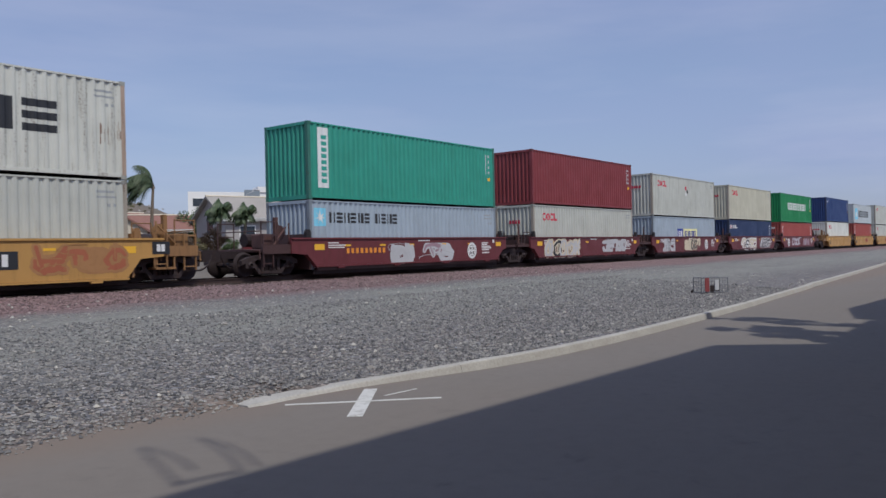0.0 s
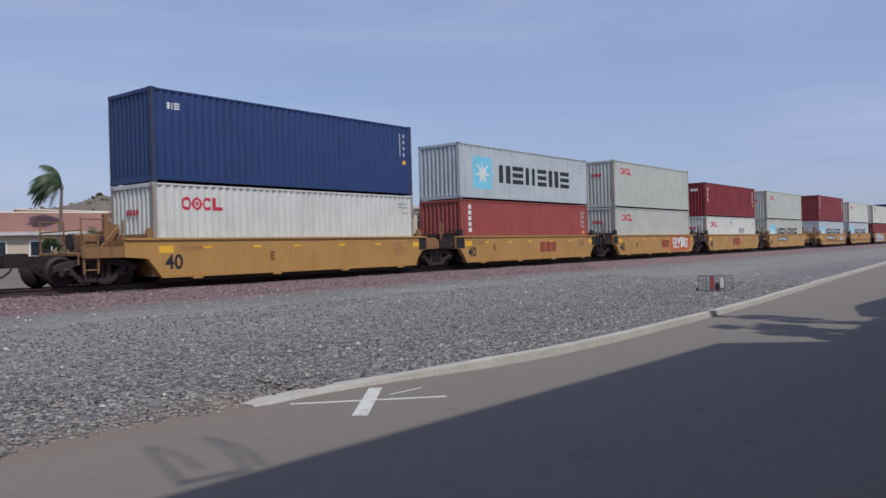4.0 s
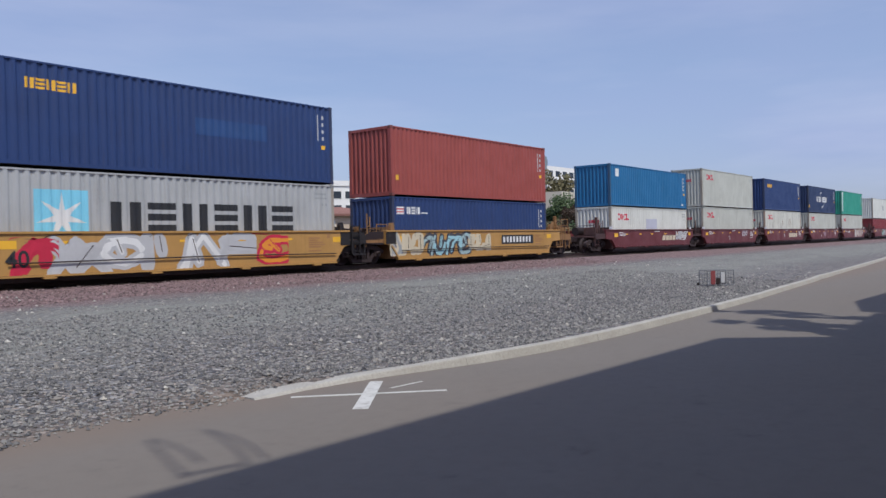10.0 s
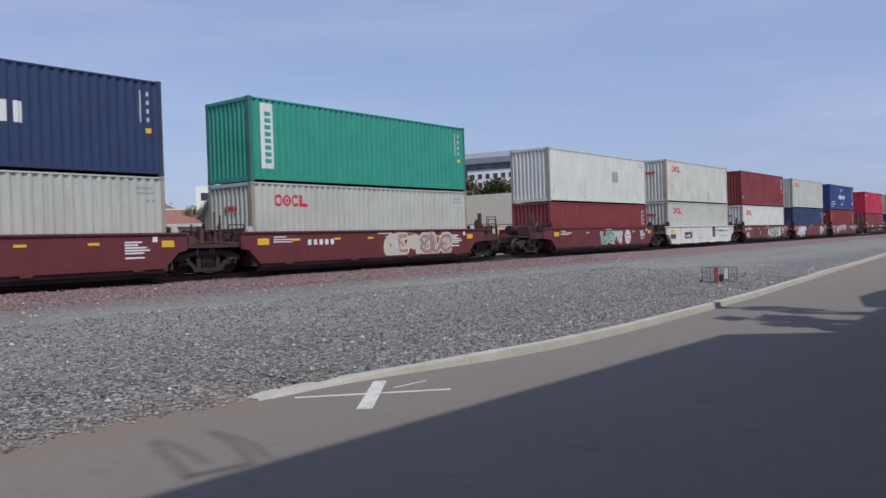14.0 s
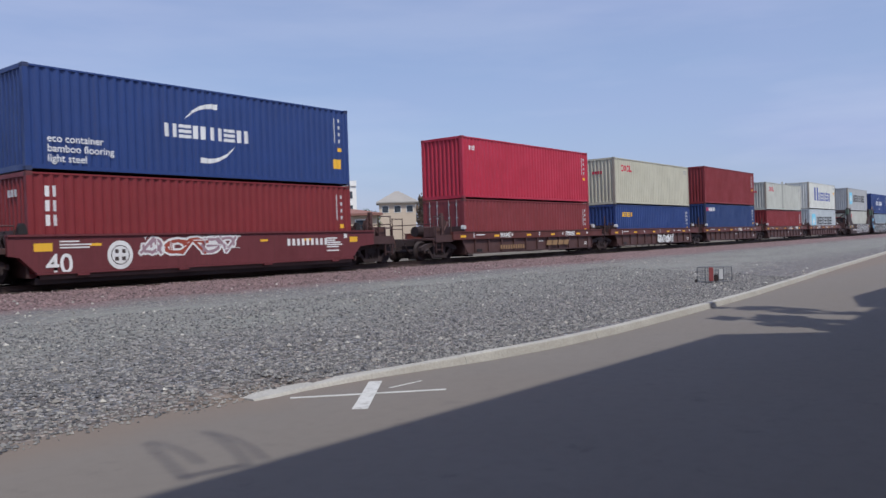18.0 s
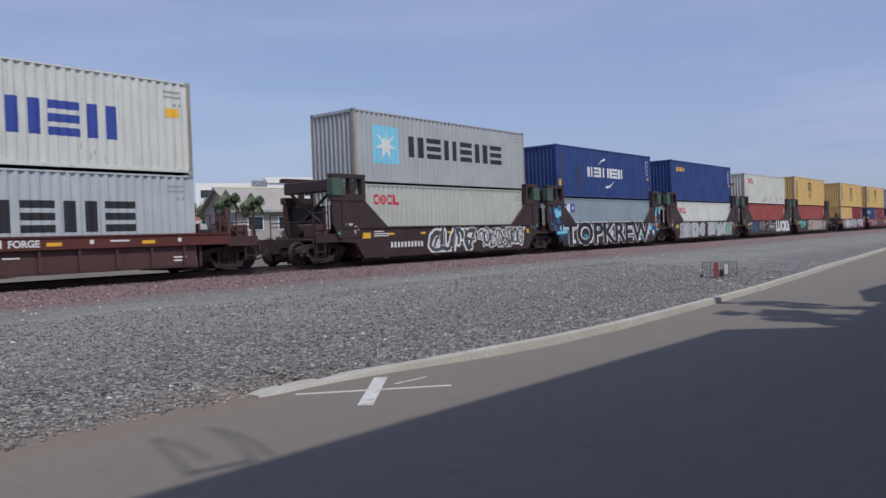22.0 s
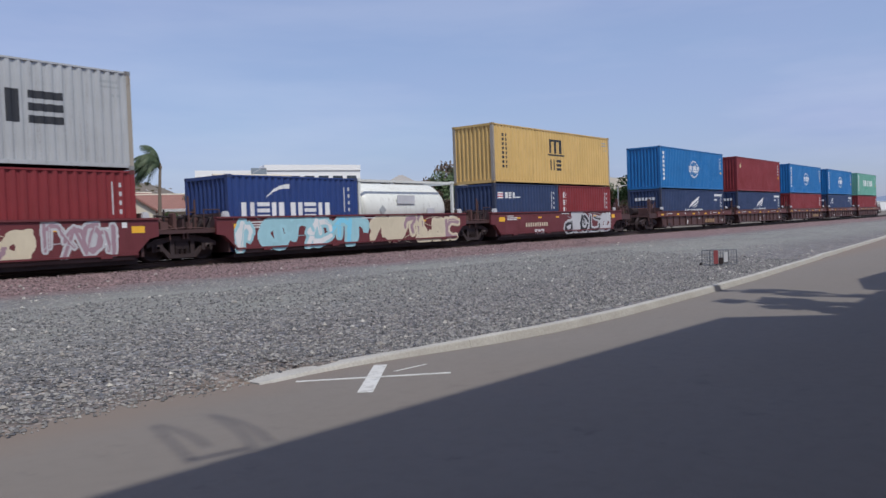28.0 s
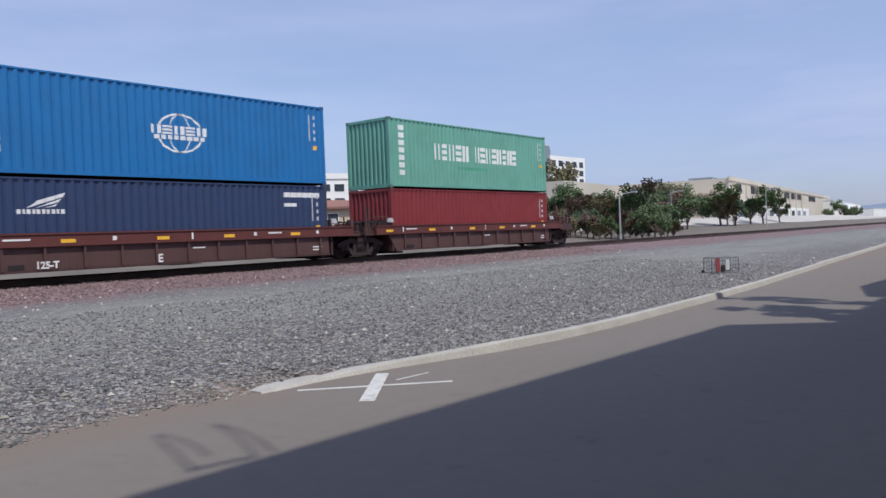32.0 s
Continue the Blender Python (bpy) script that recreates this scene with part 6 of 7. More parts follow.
LEVELS = [2, 1, 2, 1, 1, 1, 2, 1, 2, 0, 0, 1, 0, 0, 2, 1, 0, 2, 2, 2, 2, 1, 2, 2, 2, 2, 1, 1, 2, 0, 2, 2, 1, 1, 0, 1, 1, 1, 1, 0, 1, 1, 1, 1, 1, 1]
SLACK = [0.07, -0.09, 0.05, -0.06, 0.02, 0.04, -0.14, -0.17, -0.03, 0.02, 0.17, 0.1, 0.04, 0.11, 0.06, -0.05, 0.15, -0.07, -0.02, -0.02, -0.14, -0.1, -0.08, 0.11, -0.09, -0.04, -0.04, 0.03, -0.01, 0.22, 0.24, 0.12, -0.05, -0.01, -0.03, -0.16, 0.17, 0.11, 0.1, 0.0, -0.18, -0.03, -0.01, 0.03, -0.11, 0.06]
COLOUR_WORDS = {"ice": "pale bluish-grey", "pale_grey": "pale grey", "rusty_white": "white rust-streaked", "light_blue": "light grey-blue", "brown_red": "brown-red", "orange_red": "faded orange-red", "dark_red": "dark red",
                "bright_red": "bright red", "slate_navy": "dark slate-navy", "bright_blue": "bright blue", "steel_blue": "grey-blue", "mint": "pale green", "royal": "deep blue"}
SIGN_WORDS = {"rings": "with red ring-shaped lettering", "star": "with a light blue star panel", "star_small": "with a small star panel", "arc": "with a white word between arcs",
              "arc_text": "with white word, arcs and small text", "vertical_plate": "with an upright white plate", "word9": "with a wide white word", "five_yellow": "with a small yellow word",
              "five_mixed": "with a small red and white word", "stripes_word": "with a striped flag and white word", "three_white": "with small white upright lettering", "six_column": "with a column of white letters",
              "two_panels": "with blue and cream sign panels", "globe": "with a white globe sign", "wing": "with a white wing sign", "wing_small": "with a small white wing sign", "crest": "with a dark square crest", "word6_blue": "with a big blue word",
              "word13": "with wide white lettering", "squares": "with blue and white squares", "flag_small": "with a small flag mark", "grey_square": "with a grey vent patch"}
RUST = {(18, 0): [(5.8, 1.55, 9, 0.5), (8.3, 1.65, 14, 0.6), (0.4, 1.3, 8, 0.4), (12.0, 1.2, 8, 0.4)], (34, 1): [(5.5, 0.35, 10, 0.35), (7.2, 0.35, 14, 0.4), (9.3, 0.35, 12, 0.4), (11.0, 0.5, 8, 0.4)],
        (22, 1): [(8.0, 0.4, 6, 0.4), (10.5, 0.35, 8, 0.35), (12.0, 1.2, 8, 0.5), (0.4, 1.2, 8, 0.5)], (12, 1): [(0.4, 1.2, 8, 0.5), (7.0, 0.3, 5, 0.2)], (13, 1): [(0.35, 1.0, 8, 0.5), (6.0, 0.3, 6, 0.2)], (0, 1): [(11.8, 1.2, 12, 0.6)],
        (35, 1): [(7.0, 0.3, 10, 0.3), (3.0, 0.3, 6, 0.2), (0.3, 1.2, 6, 0.4)], (21, 1): [(0.5, 0.6, 6, 0.3), (11.0, 0.4, 8, 0.3), (4.0, 0.4, 5, 0.2)], (30, 1): [(0.4, 0.6, 8, 0.5), (9.0, 0.3, 5, 0.2)], (29, 1): [(5.3, 1.0, 6, 0.4)]}
PATCHES = {(3, 1): [(6.05, 2.0, 0.34, 0.26, "red"), (6.28, 1.76, 0.26, 0.24, "black"), (6.02, 1.56, 0.28, 0.26, "white")], (9, 0): [(5.6, 1.95, 0.34, 0.30, "grey"), (7.7, 1.28, 1.4, 0.42, "grey")],
           (29, 1): [(5.3, 0.17, 0.55, 2.62, "band")], (25, 1): [(11.4, 0.62, 0.36, 0.36, "yellow")], (23, 1): [(0.32, 0.55, 0.20, 0.22, "yellow")], (11, 1): [(0.32, 0.75, 0.20, 0.22, "yellow")],
           (15, 1): [(0.32, 0.65, 0.20, 0.22, "yellow")], (32, 1): [(0.45, 0.3, 0.30, 2.2, "stain"), (2.3, 0.35, 0.34, 1.5, "stain"), (0.30, 0.65, 0.24, 0.34, "yellow")], (19, 1): [(0.30, 0.55, 0.18, 0.30, "yellow")], (30, 1): [(11.3, 1.75, 0.45, 0.28, "yellow")],
           (14, 1): [(6.2, 1.35, 2.9, 0.55, "blue_patch")], (16, 0): [(5.1, 1.2, 1.8, 0.66, "lavender")], (16, 1): [(11.2, 0.25, 0.4, 0.10, "white")]}
H_LOW, H_HIGH, L40, L20 = 2.591, 2.896, 12.19, 6.06
RIDERS = []     # (thing, x, z): what rides the train, and its place behind the first box


def box_label(colour, sign, where):
    words = " ".join(w for w in (COLOUR_WORDS.get(colour, colour), "steel container", SIGN_WORDS.get(sign, ""), where) if w)
    return words if len(words.split()) <= 12 else words[:-len(where)].strip()


def build_train():
    x = 2.229
    for k, (style, colour, upper, lower, decor) in enumerate(UNITS):
        if k:
            x += 19.558 if k % 5 == 1 else 15.574
        at = x + SLACK[k]
        left_end, right_end = k % 5 == 1, k % 5 == 0
        car = well_car(k, colour, style, left_end, right_end, decor)
        RIDERS.append((car, at, 0.0))
        z = 0.185
        h_up, h_low = (H_HIGH if LEVELS[k] > 0 and k != 7 else H_LOW), (H_HIGH if LEVELS[k] > 1 or k == 7 else H_LOW)
        if lower[1] in ("dark_red", "tank"):
            a = container(L20, h_low, lower[0], "arc20" if lower[1] == "tank" else ("crest20" if lower[0] == "yellow" else "stripes_word"), box_label(lower[0], "", "half-length, in the well"))
            RIDERS.append((a, at, z))
            if lower[1] == "tank":
                b = tank_container("white tank container in a steel frame, in the well")
            else:
                b = container(L20, h_low, "dark_red", "three_white", box_label("dark_red", "", "half-length, in the well"))
            RIDERS.append((b, at + L40 - L20, z))
        else:
            RIDERS.append((container(L40, h_low, *lower, box_label(*lower, "in the well"), doors=(k == 26), rust=RUST.get((k, 0)), patches=PATCHES.get((k, 0), ())), at, z))
        if upper:
            RIDERS.append((container(L40, h_up, *upper, box_label(*upper, "on top"), rust=RUST.get((k, 1)), patches=PATCHES.get((k, 1), ())), at, z + h_low + 0.02))
    lamp = thing("rear_marker", "small dark end-of-train marker box with a red lens", "train light")
    part("marker_box", Shape().box(0, 0.2, -0.12, 0.12, 0, 0.42, 0.02), CAR_PAINT["black"], lamp)
    part("lens", Shape().tube((0.2, 0, 0.3), (0.23, 0, 0.3), 0.06, n=12), INKS["red"], lamp)
    RIDERS.append((lamp, x + 15.55, 0.98))


build_train()

# how far the train has rolled, second by second
ROLLED = [(0, 1.68), (1, 23.78), (2, 46.1), (3.5, 78.99), (4.5, 101.15), (5, 112.35), (6, 134.44), (7, 156.3), (8, 178.69), (9, 201.03), (10, 223.47), (11, 245.64), (12, 267.71), (13, 290.33), (14.5, 323.53), (15.5, 346.01),
          (16.5, 368.18), (17.5, 390.66), (18, 401.65), (19, 424.06), (20, 446.16), (21, 468.62), (22, 490.96), (23, 513.0), (24, 535.74), (25, 558.05), (26.5, 591.76), (27.5, 614.05), (28, 625.39), (29, 647.97), (30, 670.39), (32, 714.96)]


# ---- beyond the track ----
def bearing(az, dist, z=0.0):
    """A place by its bearing in degrees from the line across the track, and its distance."""
    return Vector((dist * math.sin(radians(az)), dist * math.cos(radians(az)), z))


def wall_box(corners, z0, z1):
    """A closed block over a four-cornered plan."""
    s = Shape()
    v = [(p[0], p[1], z) for z in (z0, z1) for p in corners]
    return s.add(v, [(3, 2, 1, 0), (4, 5, 6, 7)] + [(i, (i + 1) % 4, (i + 1) % 4 + 4, i + 4) for i in range(4)])


def on_face(a, b, u0, u1, z0, z1, proud, depth=0.12):
    """A flat block on the face from a to b, between u0 and u1 metres along it."""
    d = (b - a).normalized()
    n = Vector((d.y, -d.x, 0))
    p, q = a + d * u0, a + d * u1
    c = [p + n * proud, q + n * proud, q - n * depth, p - n * depth]
    return wall_box(c, z0, z1)


def window_rows(house, a, b, rows, cols, z0, dz, h, w_frac, margin=0.8, frame=None):
    """Windows with recessed dark panes and pale frames along a face."""
    length = (b - a).length - 2 * margin
    p = length / cols
    for r in range(rows):
        for c in range(cols):
            u = margin + p * c + p * (1 - w_frac) / 2
            win = part("window", on_face(a, b, u - 0.12, u + p * w_frac + 0.12, z0 + dz * r - 0.12, z0 + dz * r + h + 0.12, 0.05), frame or STUCCO_WHITE, house)
            part("pane", on_face(a, b, u, u + p * w_frac, z0 + dz * r, z0 + dz * r + h, 0.09, 0.0), GLASS, win)


def build_office():
    """White five-storey office block with a grey glazed corner and crown."""
    house = thing("office_building", "white office block with dark square windows and a grey roof crown", "building")
    c, l, r = bearing(57.15, 300), bearing(53.2, 309), bearing(61.7, 341)
    back = l + (r - c)
    base, top = 0.0, 31.2
    part("wall", wall_box([l, c, r, back], base, top), STUCCO_WHITE, house)
    crown = GREY_PANEL
    grow = lambda p, q: p + (p - q).normalized() * 0.6
    mid = (r - c) * 0.42
    part("roof_crown", wall_box([grow(l, r), grow(c, back), c + mid + (c - l).normalized() * 0.6, l + mid], top + 0.02, top + 2.2), crown, house)
    part("parapet", wall_box([l + (r - c) * 0.02, c + (r - c) * 0.02, c + (r - c) * 0.40, l + (r - c) * 0.40], top + 2.22, top + 4.3), GREY_ROOF_FLAT, house)
    part("glass_corner", on_face(l, c, 0, 1.3, 4, top, 0.3), GLASS, house)
    part("glass_band", on_face(l, c, 0.1, (c - l).length, top - 2.4, top - 0.1, 0.25), GLASS, house)
    part("glass_corner", on_face(c, r, 0.3, 3.6, 4, top, 0.25), GLASS, house)
    part("grey_tower", on_face(c, r, 14.5, 19.5, 2, top + 3.4, 0.8), crown, house)
    window_rows(house, l, c, 6, 6, top - 22.4, 3.3, 1.9, 0.56, 1.8)
    a = c + (r - c).normalized() * 3.8
    b = c + (r - c).normalized() * 14.3
    window_rows(house, a, b, 6, 4, top - 22.4, 3.3, 1.9, 0.5, 0.6)
    a = c + (r - c).normalized() * 20
    window_rows(house, a, r, 6, 5, top - 21.6, 3.5, 2.3, 0.6, 0.6)


APRON = mineral("pale_sand", (0.42, 0.40, 0.37), (0.50, 0.48, 0.45), 6, 0.01, 0.95, 0.2)
GREY_PANEL = mineral("grey_metal_panels", (0.20, 0.245, 0.28), (0.25, 0.29, 0.325), 4, 0.004, 0.6, 0.1)
GREY_ROOF_FLAT = mineral("pale_grey_cladding", (0.48, 0.50, 0.53), (0.54, 0.56, 0.58), 4, 0.004, 0.7, 0.1)
build_office()


def build_low_office():
    """Long white two-storey office behind the houses."""
    house = thing("office_building", "white low office block with dark ribbon windows", "building")
    a, b = bearing(34.3, 215), bearing(45.7, 226)
    back = Vector((20, 28, 0))
    top = 18.2
    part("wall", wall_box([a, b, b + back, a + back], 0, top), STUCCO_WHITE, house)
    part("parapet", on_face(a, b, 18, (b - a).length, top, top + 1.5, 0.3, 6), STUCCO_WHITE, house)
    part("recess", on_face(a, b, 14.5, 18.5, 8, top + 0.6, 0.35), GREY_PANEL, house)
    window_rows(house, a, a + (b - a).normalized() * 14, 3, 3, 6.6, 3.9, 2.0, 0.72, 0.6)
    window_rows(house, a + (b - a).normalized() * 19.5, b, 3, 6, 6.9, 3.9, 2.0, 0.7, 0.6)


build_low_office()


def gable_house(name, label, centre, along_dir, length, width, wall_h, roof_h, wall_m, roof_m, base, overhang=0.5, windows=2):
    """A house with a pitched roof; its ridge runs along along_dir."""
    house = thing(name, label, "house")
    d = Vector((*along_dir, 0)).normalized()
    n = Vector((-d.y, d.x, 0))
    def P(u, w, z):
        q = centre + d * u + n * w
        return (q.x, q.y, base + z)
    L, W = length / 2, width / 2
    s = Shape().add([P(-L, -W, 0), P(L, -W, 0), P(L, W, 0), P(-L, W, 0), P(-L, -W, wall_h), P(L, -W, wall_h), P(L, W, wall_h), P(-L, W, wall_h), P(-L, 0, wall_h + roof_h), P(L, 0, wall_h + roof_h)],
                    [(0, 1, 5, 4), (2, 3, 7, 6), (1, 2, 6, 9, 5), (3, 0, 4, 8, 7), (4, 5, 9, 8), (6, 7, 8, 9)])
    part("wall", s, wall_m, house)
    t = 0.22
    o = overhang
    k = roof_h / W
    roof = None
    for sg in (-1, 1):
        v = [P(-L - o, sg * (W + o), wall_h - k * o), P(L + o, sg * (W + o), wall_h - k * o), P(L + o, 0, wall_h + roof_h), P(-L - o, 0, wall_h + roof_h)]
        v += [(x, y, z + t) for x, y, z in v]
        f = [(0, 1, 2, 3), (7, 6, 5, 4), (0, 4, 5, 1), (1, 5, 6, 2), (2, 6, 7, 3), (3, 7, 4, 0)]
        roof = part("roof", mesh_of("roof", v, f), roof_m, house)
    ra, rb = Vector(P(-L - o, 0, wall_h + roof_h + t)), Vector(P(L + o, 0, wall_h + roof_h + t))
    part("ridge_cap", Shape().tube(ra, rb, 0.13, n=6), STUCCO_CREAM, house)
    part("fascia", Shape().add([P(-L - o - 0.02, -W - o - 0.03, wall_h - k * o - 0.1), P(L + o, -W - o - 0.03, wall_h - k * o - 0.1), P(L + o, -W - o - 0.03, wall_h - k * o + t), P(-L - o, -W - o - 0.03, wall_h - k * o + t)], [(0, 1, 2, 3), (3, 2, 1, 0)]), STUCCO_WHITE, house)
    fa, fb = Vector(P(-L, -W, 0)), Vector(P(L, -W, 0))
    fa.z = fb.z = 0
    window_rows(house, fa, fb, 1, windows, base + wall_h - 2.1, 3, 1.2, 0.45, 0.6)
    ga, gb = Vector(P(-L, W, 0)), Vector(P(-L, -W, 0))
    ga.z = gb.z = 0
    window_rows(house, ga, gb, 1, 1, base + wall_h - 1.6, 3, 2.0, 0.25, 0.6)
    return house


def hip_house(label, centre, length, width, wall_h, roof_h, wall_m, roof_m, base, turn=0.0):
    house = thing("house", label, "house")
    m = pose(centre.x, centre.y, base, 0, 0, turn)
    L, W = length / 2, width / 2
    part("wall", Shape().box(-L, L, -W, W, 0, wall_h), wall_m, house, m=m)
    o, r = 0.6, max(0.1, L - W)
    v = [(-L - o, -W - o, wall_h), (L + o, -W - o, wall_h), (L + o, W + o, wall_h), (-L - o, W + o, wall_h), (-r, 0, wall_h + roof_h), (r, 0, wall_h + roof_h)]
    v += [(x, y, z - 0.25) for x, y, z in v[:4]]
    f = [(0, 1, 5, 4), (1, 2, 5), (2, 3, 4, 5), (3, 0, 4), (6, 7, 1, 0), (7, 8, 2, 1), (8, 9, 3, 2), (9, 6, 0, 3), (9, 8, 7, 6)]
    part("roof", mesh_of("roof", v, f), roof_m, house, m=m)
    for i in range(3):
        x = -L + (i + 0.5) * 2 * L / 3
        w = part("window", Shape().box(x - 0.7, x + 0.7, -W - 0.05, -W + 0.05, wall_h - 2.1, wall_h - 0.7), STUCCO_WHITE, house, m=m)
        part("pane", Shape().box(x - 0.6, x + 0.6, -W - 0.08, -W - 0.052, wall_h - 2.0, wall_h - 0.8), GLASS, w)


gable_house("house", "grey stucco house with a grey shingle gable roof", bearing(38.2, 85.7), (0.97, -0.20), 8.0, 7.0, 4.1, 2.1, STUCCO_GREY, GREY_ROOF, 1.2)
hip_house("tan stucco building with a pyramid roof", bearing(48.6, 160), 7.2, 6.4, 8.0, 2.3, STUCCO_TAN, GREY_ROOF, 1.8, -48)
hip_house("tan low building behind the track", bearing(43.2, 98), 12.0, 8.0, 4.0, 1.0, STUCCO_TAN, TILE_ROOF, 1.3, -35)
gable_house("house", "cream house with a red tile roof and gable front", bearing(29.4, 90), (0.45, 0.89), 8.0, 6.4, 2.9, 2.1, STUCCO_CREAM, TILE_ROOF, 1.3, overhang=0.3)
gable_house("house", "cream house with a red clay tile roof", bearing(31.6, 96), (0.9, -0.4), 8.0, 6.0, 3.3, 1.5, STUCCO_TAN, TILE_ROOF, 1.3)
gable_house("house", "wide tan house with a red clay tile roof", bearing(24.5, 84), (0.95, -0.3), 12.0, 8.0, 2.9, 1.7, STUCCO_TAN, TILE_ROOF, 1.2, windows=3)
gable_house("house", "tan house with a long red tile roof", bearing(27.6, 108), (1.0, 0.1), 17.0, 8.0, 3.9, 2.0, STUCCO_TAN, TILE_ROOF, 1.3, windows=4)
gable_house("house", "tan house with a red tile roof behind trees", bearing(33.6, 112), (0.9, -0.4), 10.0, 8.0, 3.6, 1.9, STUCCO_TAN, TILE_ROOF, 1.3)


def build_warehouse():
    """Long beige building with dark strip windows along its upper floor."""
    house = thing("warehouse", "long beige concrete building with dark strip windows", "building")
    a, b = bearing(71.3, 195), bearing(77.4, 430)
    d = (b - a).normalized()
    back = Vector((-d.y, d.x, 0)) * 40
    part("wall", wall_box([a, b, b + back, a + back], 0.5, 12.0), STUCCO_BEIGE, house)
    part("parapet", on_face(a, b, -0.5, (b - a).length, 11.4, 12.4, 0.25), STUCCO_BEIGE, house)
    part("lower_wall", on_face(a, b, 4, 150, 0.5, 6.0, 0.35), STUCCO_WHITE, house)
    wing_a = a - d * 45 + back * 0.55
    part("side_wing", wall_box([wing_a, a + back * 0.55, a + back, wing_a + back * 0.6], 0.5, 11.2), STUCCO_BEIGE, house)
    part("side_wing", wall_box([a - d * 4, a + d * 0.0, a + back * 0.5, a - d * 4 + back * 0.5], 0.5, 8.6), STUCCO_TAN, house)
    for u0, u1, n in ((5, 15, 2), (27, 66, 6), (84, 130, 5), (152, 176, 2)):
        w = (u1 - u0) / n
        for i in range(n):
            win = part("window", on_face(a, b, u0 + w * i + 0.3, u0 + w * (i + 1) - 0.3, 8.9, 11.1, 0.06), STUCCO_BEIGE, house)
            part("pane", on_face(a, b, u0 + w * i + 0.45, u0 + w * (i + 1) - 0.45, 9.0, 11.0, 0.1, 0.0), CAR_PAINT["black"], win)
    for i in range(9):
        part("loading_door", on_face(a, b, 8 + 15.5 * i, 15 + 15.5 * i, 0.6, 5.0, 0.42, 0.0), GREY_PANEL if i % 3 else GLASS, house)
        part("pilaster", on_face(a, b, 4.5 + 15.5 * i, 5.7 + 15.5 * i, 0.6, 11.1, 0.5, 0.0), STUCCO_BEIGE, house)
    for i in range(5):
        part("roof_unit", on_face(a, b, 20 + 38 * i, 27 + 38 * i, 12.42, 13.6 + 0.4 * (i % 2), -8, 14), GREY_PANEL, house)
    far = thing("warehouse", "distant white warehouse with a flat roof", "building")
    p, q = bearing(77.6, 400), bearing(79.2, 560)
    part("wall", wall_box([p, q, q + Vector((-6, 30, 0)), p + Vector((-6, 30, 0))], 0, 9.5), STUCCO_WHITE, far)
    part("roof", wall_box([p, q, q + Vector((-6, 30, 0)), p + Vector((-6, 30, 0))], 9.52, 10.2), GREY_ROOF_FLAT, far)
    far = thing("warehouse", "distant pale warehouse beside the railway", "building")
    p, q = bearing(79.9, 420), bearing(81.5, 520)
    part("wall", wall_box([p, q, q + Vector((-4, 20, 0)), p + Vector((-4, 20, 0))], 0, 5.4), STUCCO_WHITE, far)
    part("roof", wall_box([p, q, q + Vector((-4, 20, 0)), p + Vector((-4, 20, 0))], 5.42, 6.0), GREY_ROOF_FLAT, far)


build_warehouse()


def hill_sheet(name, label, az0, az1, dist, depth, prof, material, rough=6.0):
    """A ridge seen far off: rows rising away from the viewer to a noisy crest."""
    n, rows = 90, 12
    v, f = [], []
    for j in range(rows + 1):
        for i in range(n + 1):
            az = az0 + (az1 - az0) * i / n
            h = float(np.interp(az, [p[0] for p in prof], [p[1] for p in prof])) * dist
            q = math.sin(math.pi * min(1, j / (rows * 0.8)) / 2)
            p = bearing(az, dist + depth * j / rows)
            z = 1.5 + h * q + rough * noise.noise(Vector((p.x * 0.012, p.y * 0.012, 1.0))) * q
            z -= max(0, j - rows * 0.8) * h * 0.1
            v.append((p.x, p.y, z))
    for j in range(rows):
        for i in range(n):
            a = j * (n + 1) + i
            f.append((a, a + 1, a + n + 2, a + n + 1))
    tagged(part(name, mesh_of(name, v, f, True), material), label, "hill", kind="structure")


hill_sheet("backdrop_hill", "dry brown rocky hillside with scattered brush", 14, 41, 650, 320, ((14, 0.045), (22, 0.062), (26, 0.079), (28.6, 0.099), (30.2, 0.088), (32, 0.078), (34, 0.055), (37, 0.034), (41, 0.01)), HILL, 5.0)
hill_sheet("backdrop_mountain", "distant hills near the horizon in a painted blue-grey haze tint", 62, 100, 2200, 500, ((62, 0.012), (72, 0.013), (78, 0.014), (80, 0.0165), (84, 0.02), (90, 0.022), (100, 0.015)), FAR_HILL, 6.0)


def hill_brush():
    """Dark scrub and pale rocks scattered over the hillside."""
    rng = random.Random(21)
    hill = bpy.data.objects["backdrop_hill"].data
    spots = [v.co.copy() for v in hill.vertices]
    for name, label, count, mat, size in (("hillside_scrub", "dark scrub on the dry hillside", 420, LEAF_DRY, 3.2), ("hillside_rocks", "pale rocks on the dry hillside", 260, STUCCO_GREY, 2.2)):
        s = Shape()
        for _ in range(count):
            c = rng.choice(spots) + Vector((rng.uniform(-5, 5), rng.uniform(-5, 5), 0))
            r = size * rng.uniform(0.4, 1.2)
            v = [c + Vector((rng.gauss(0, 1), rng.gauss(0, 1), rng.gauss(0, 0.6))).normalized() * r for _ in range(6)]
            s.add(v, [(0, 1, 2), (0, 2, 3), (0, 3, 4), (0, 4, 5), (1, 2, 5), (2, 3, 5), (1, 4, 5), (0, 1, 5)])
        tagged(part(name, s, mat), label, "scrub" if "scrub" in name else "rocks", kind="stuff")


hill_brush()


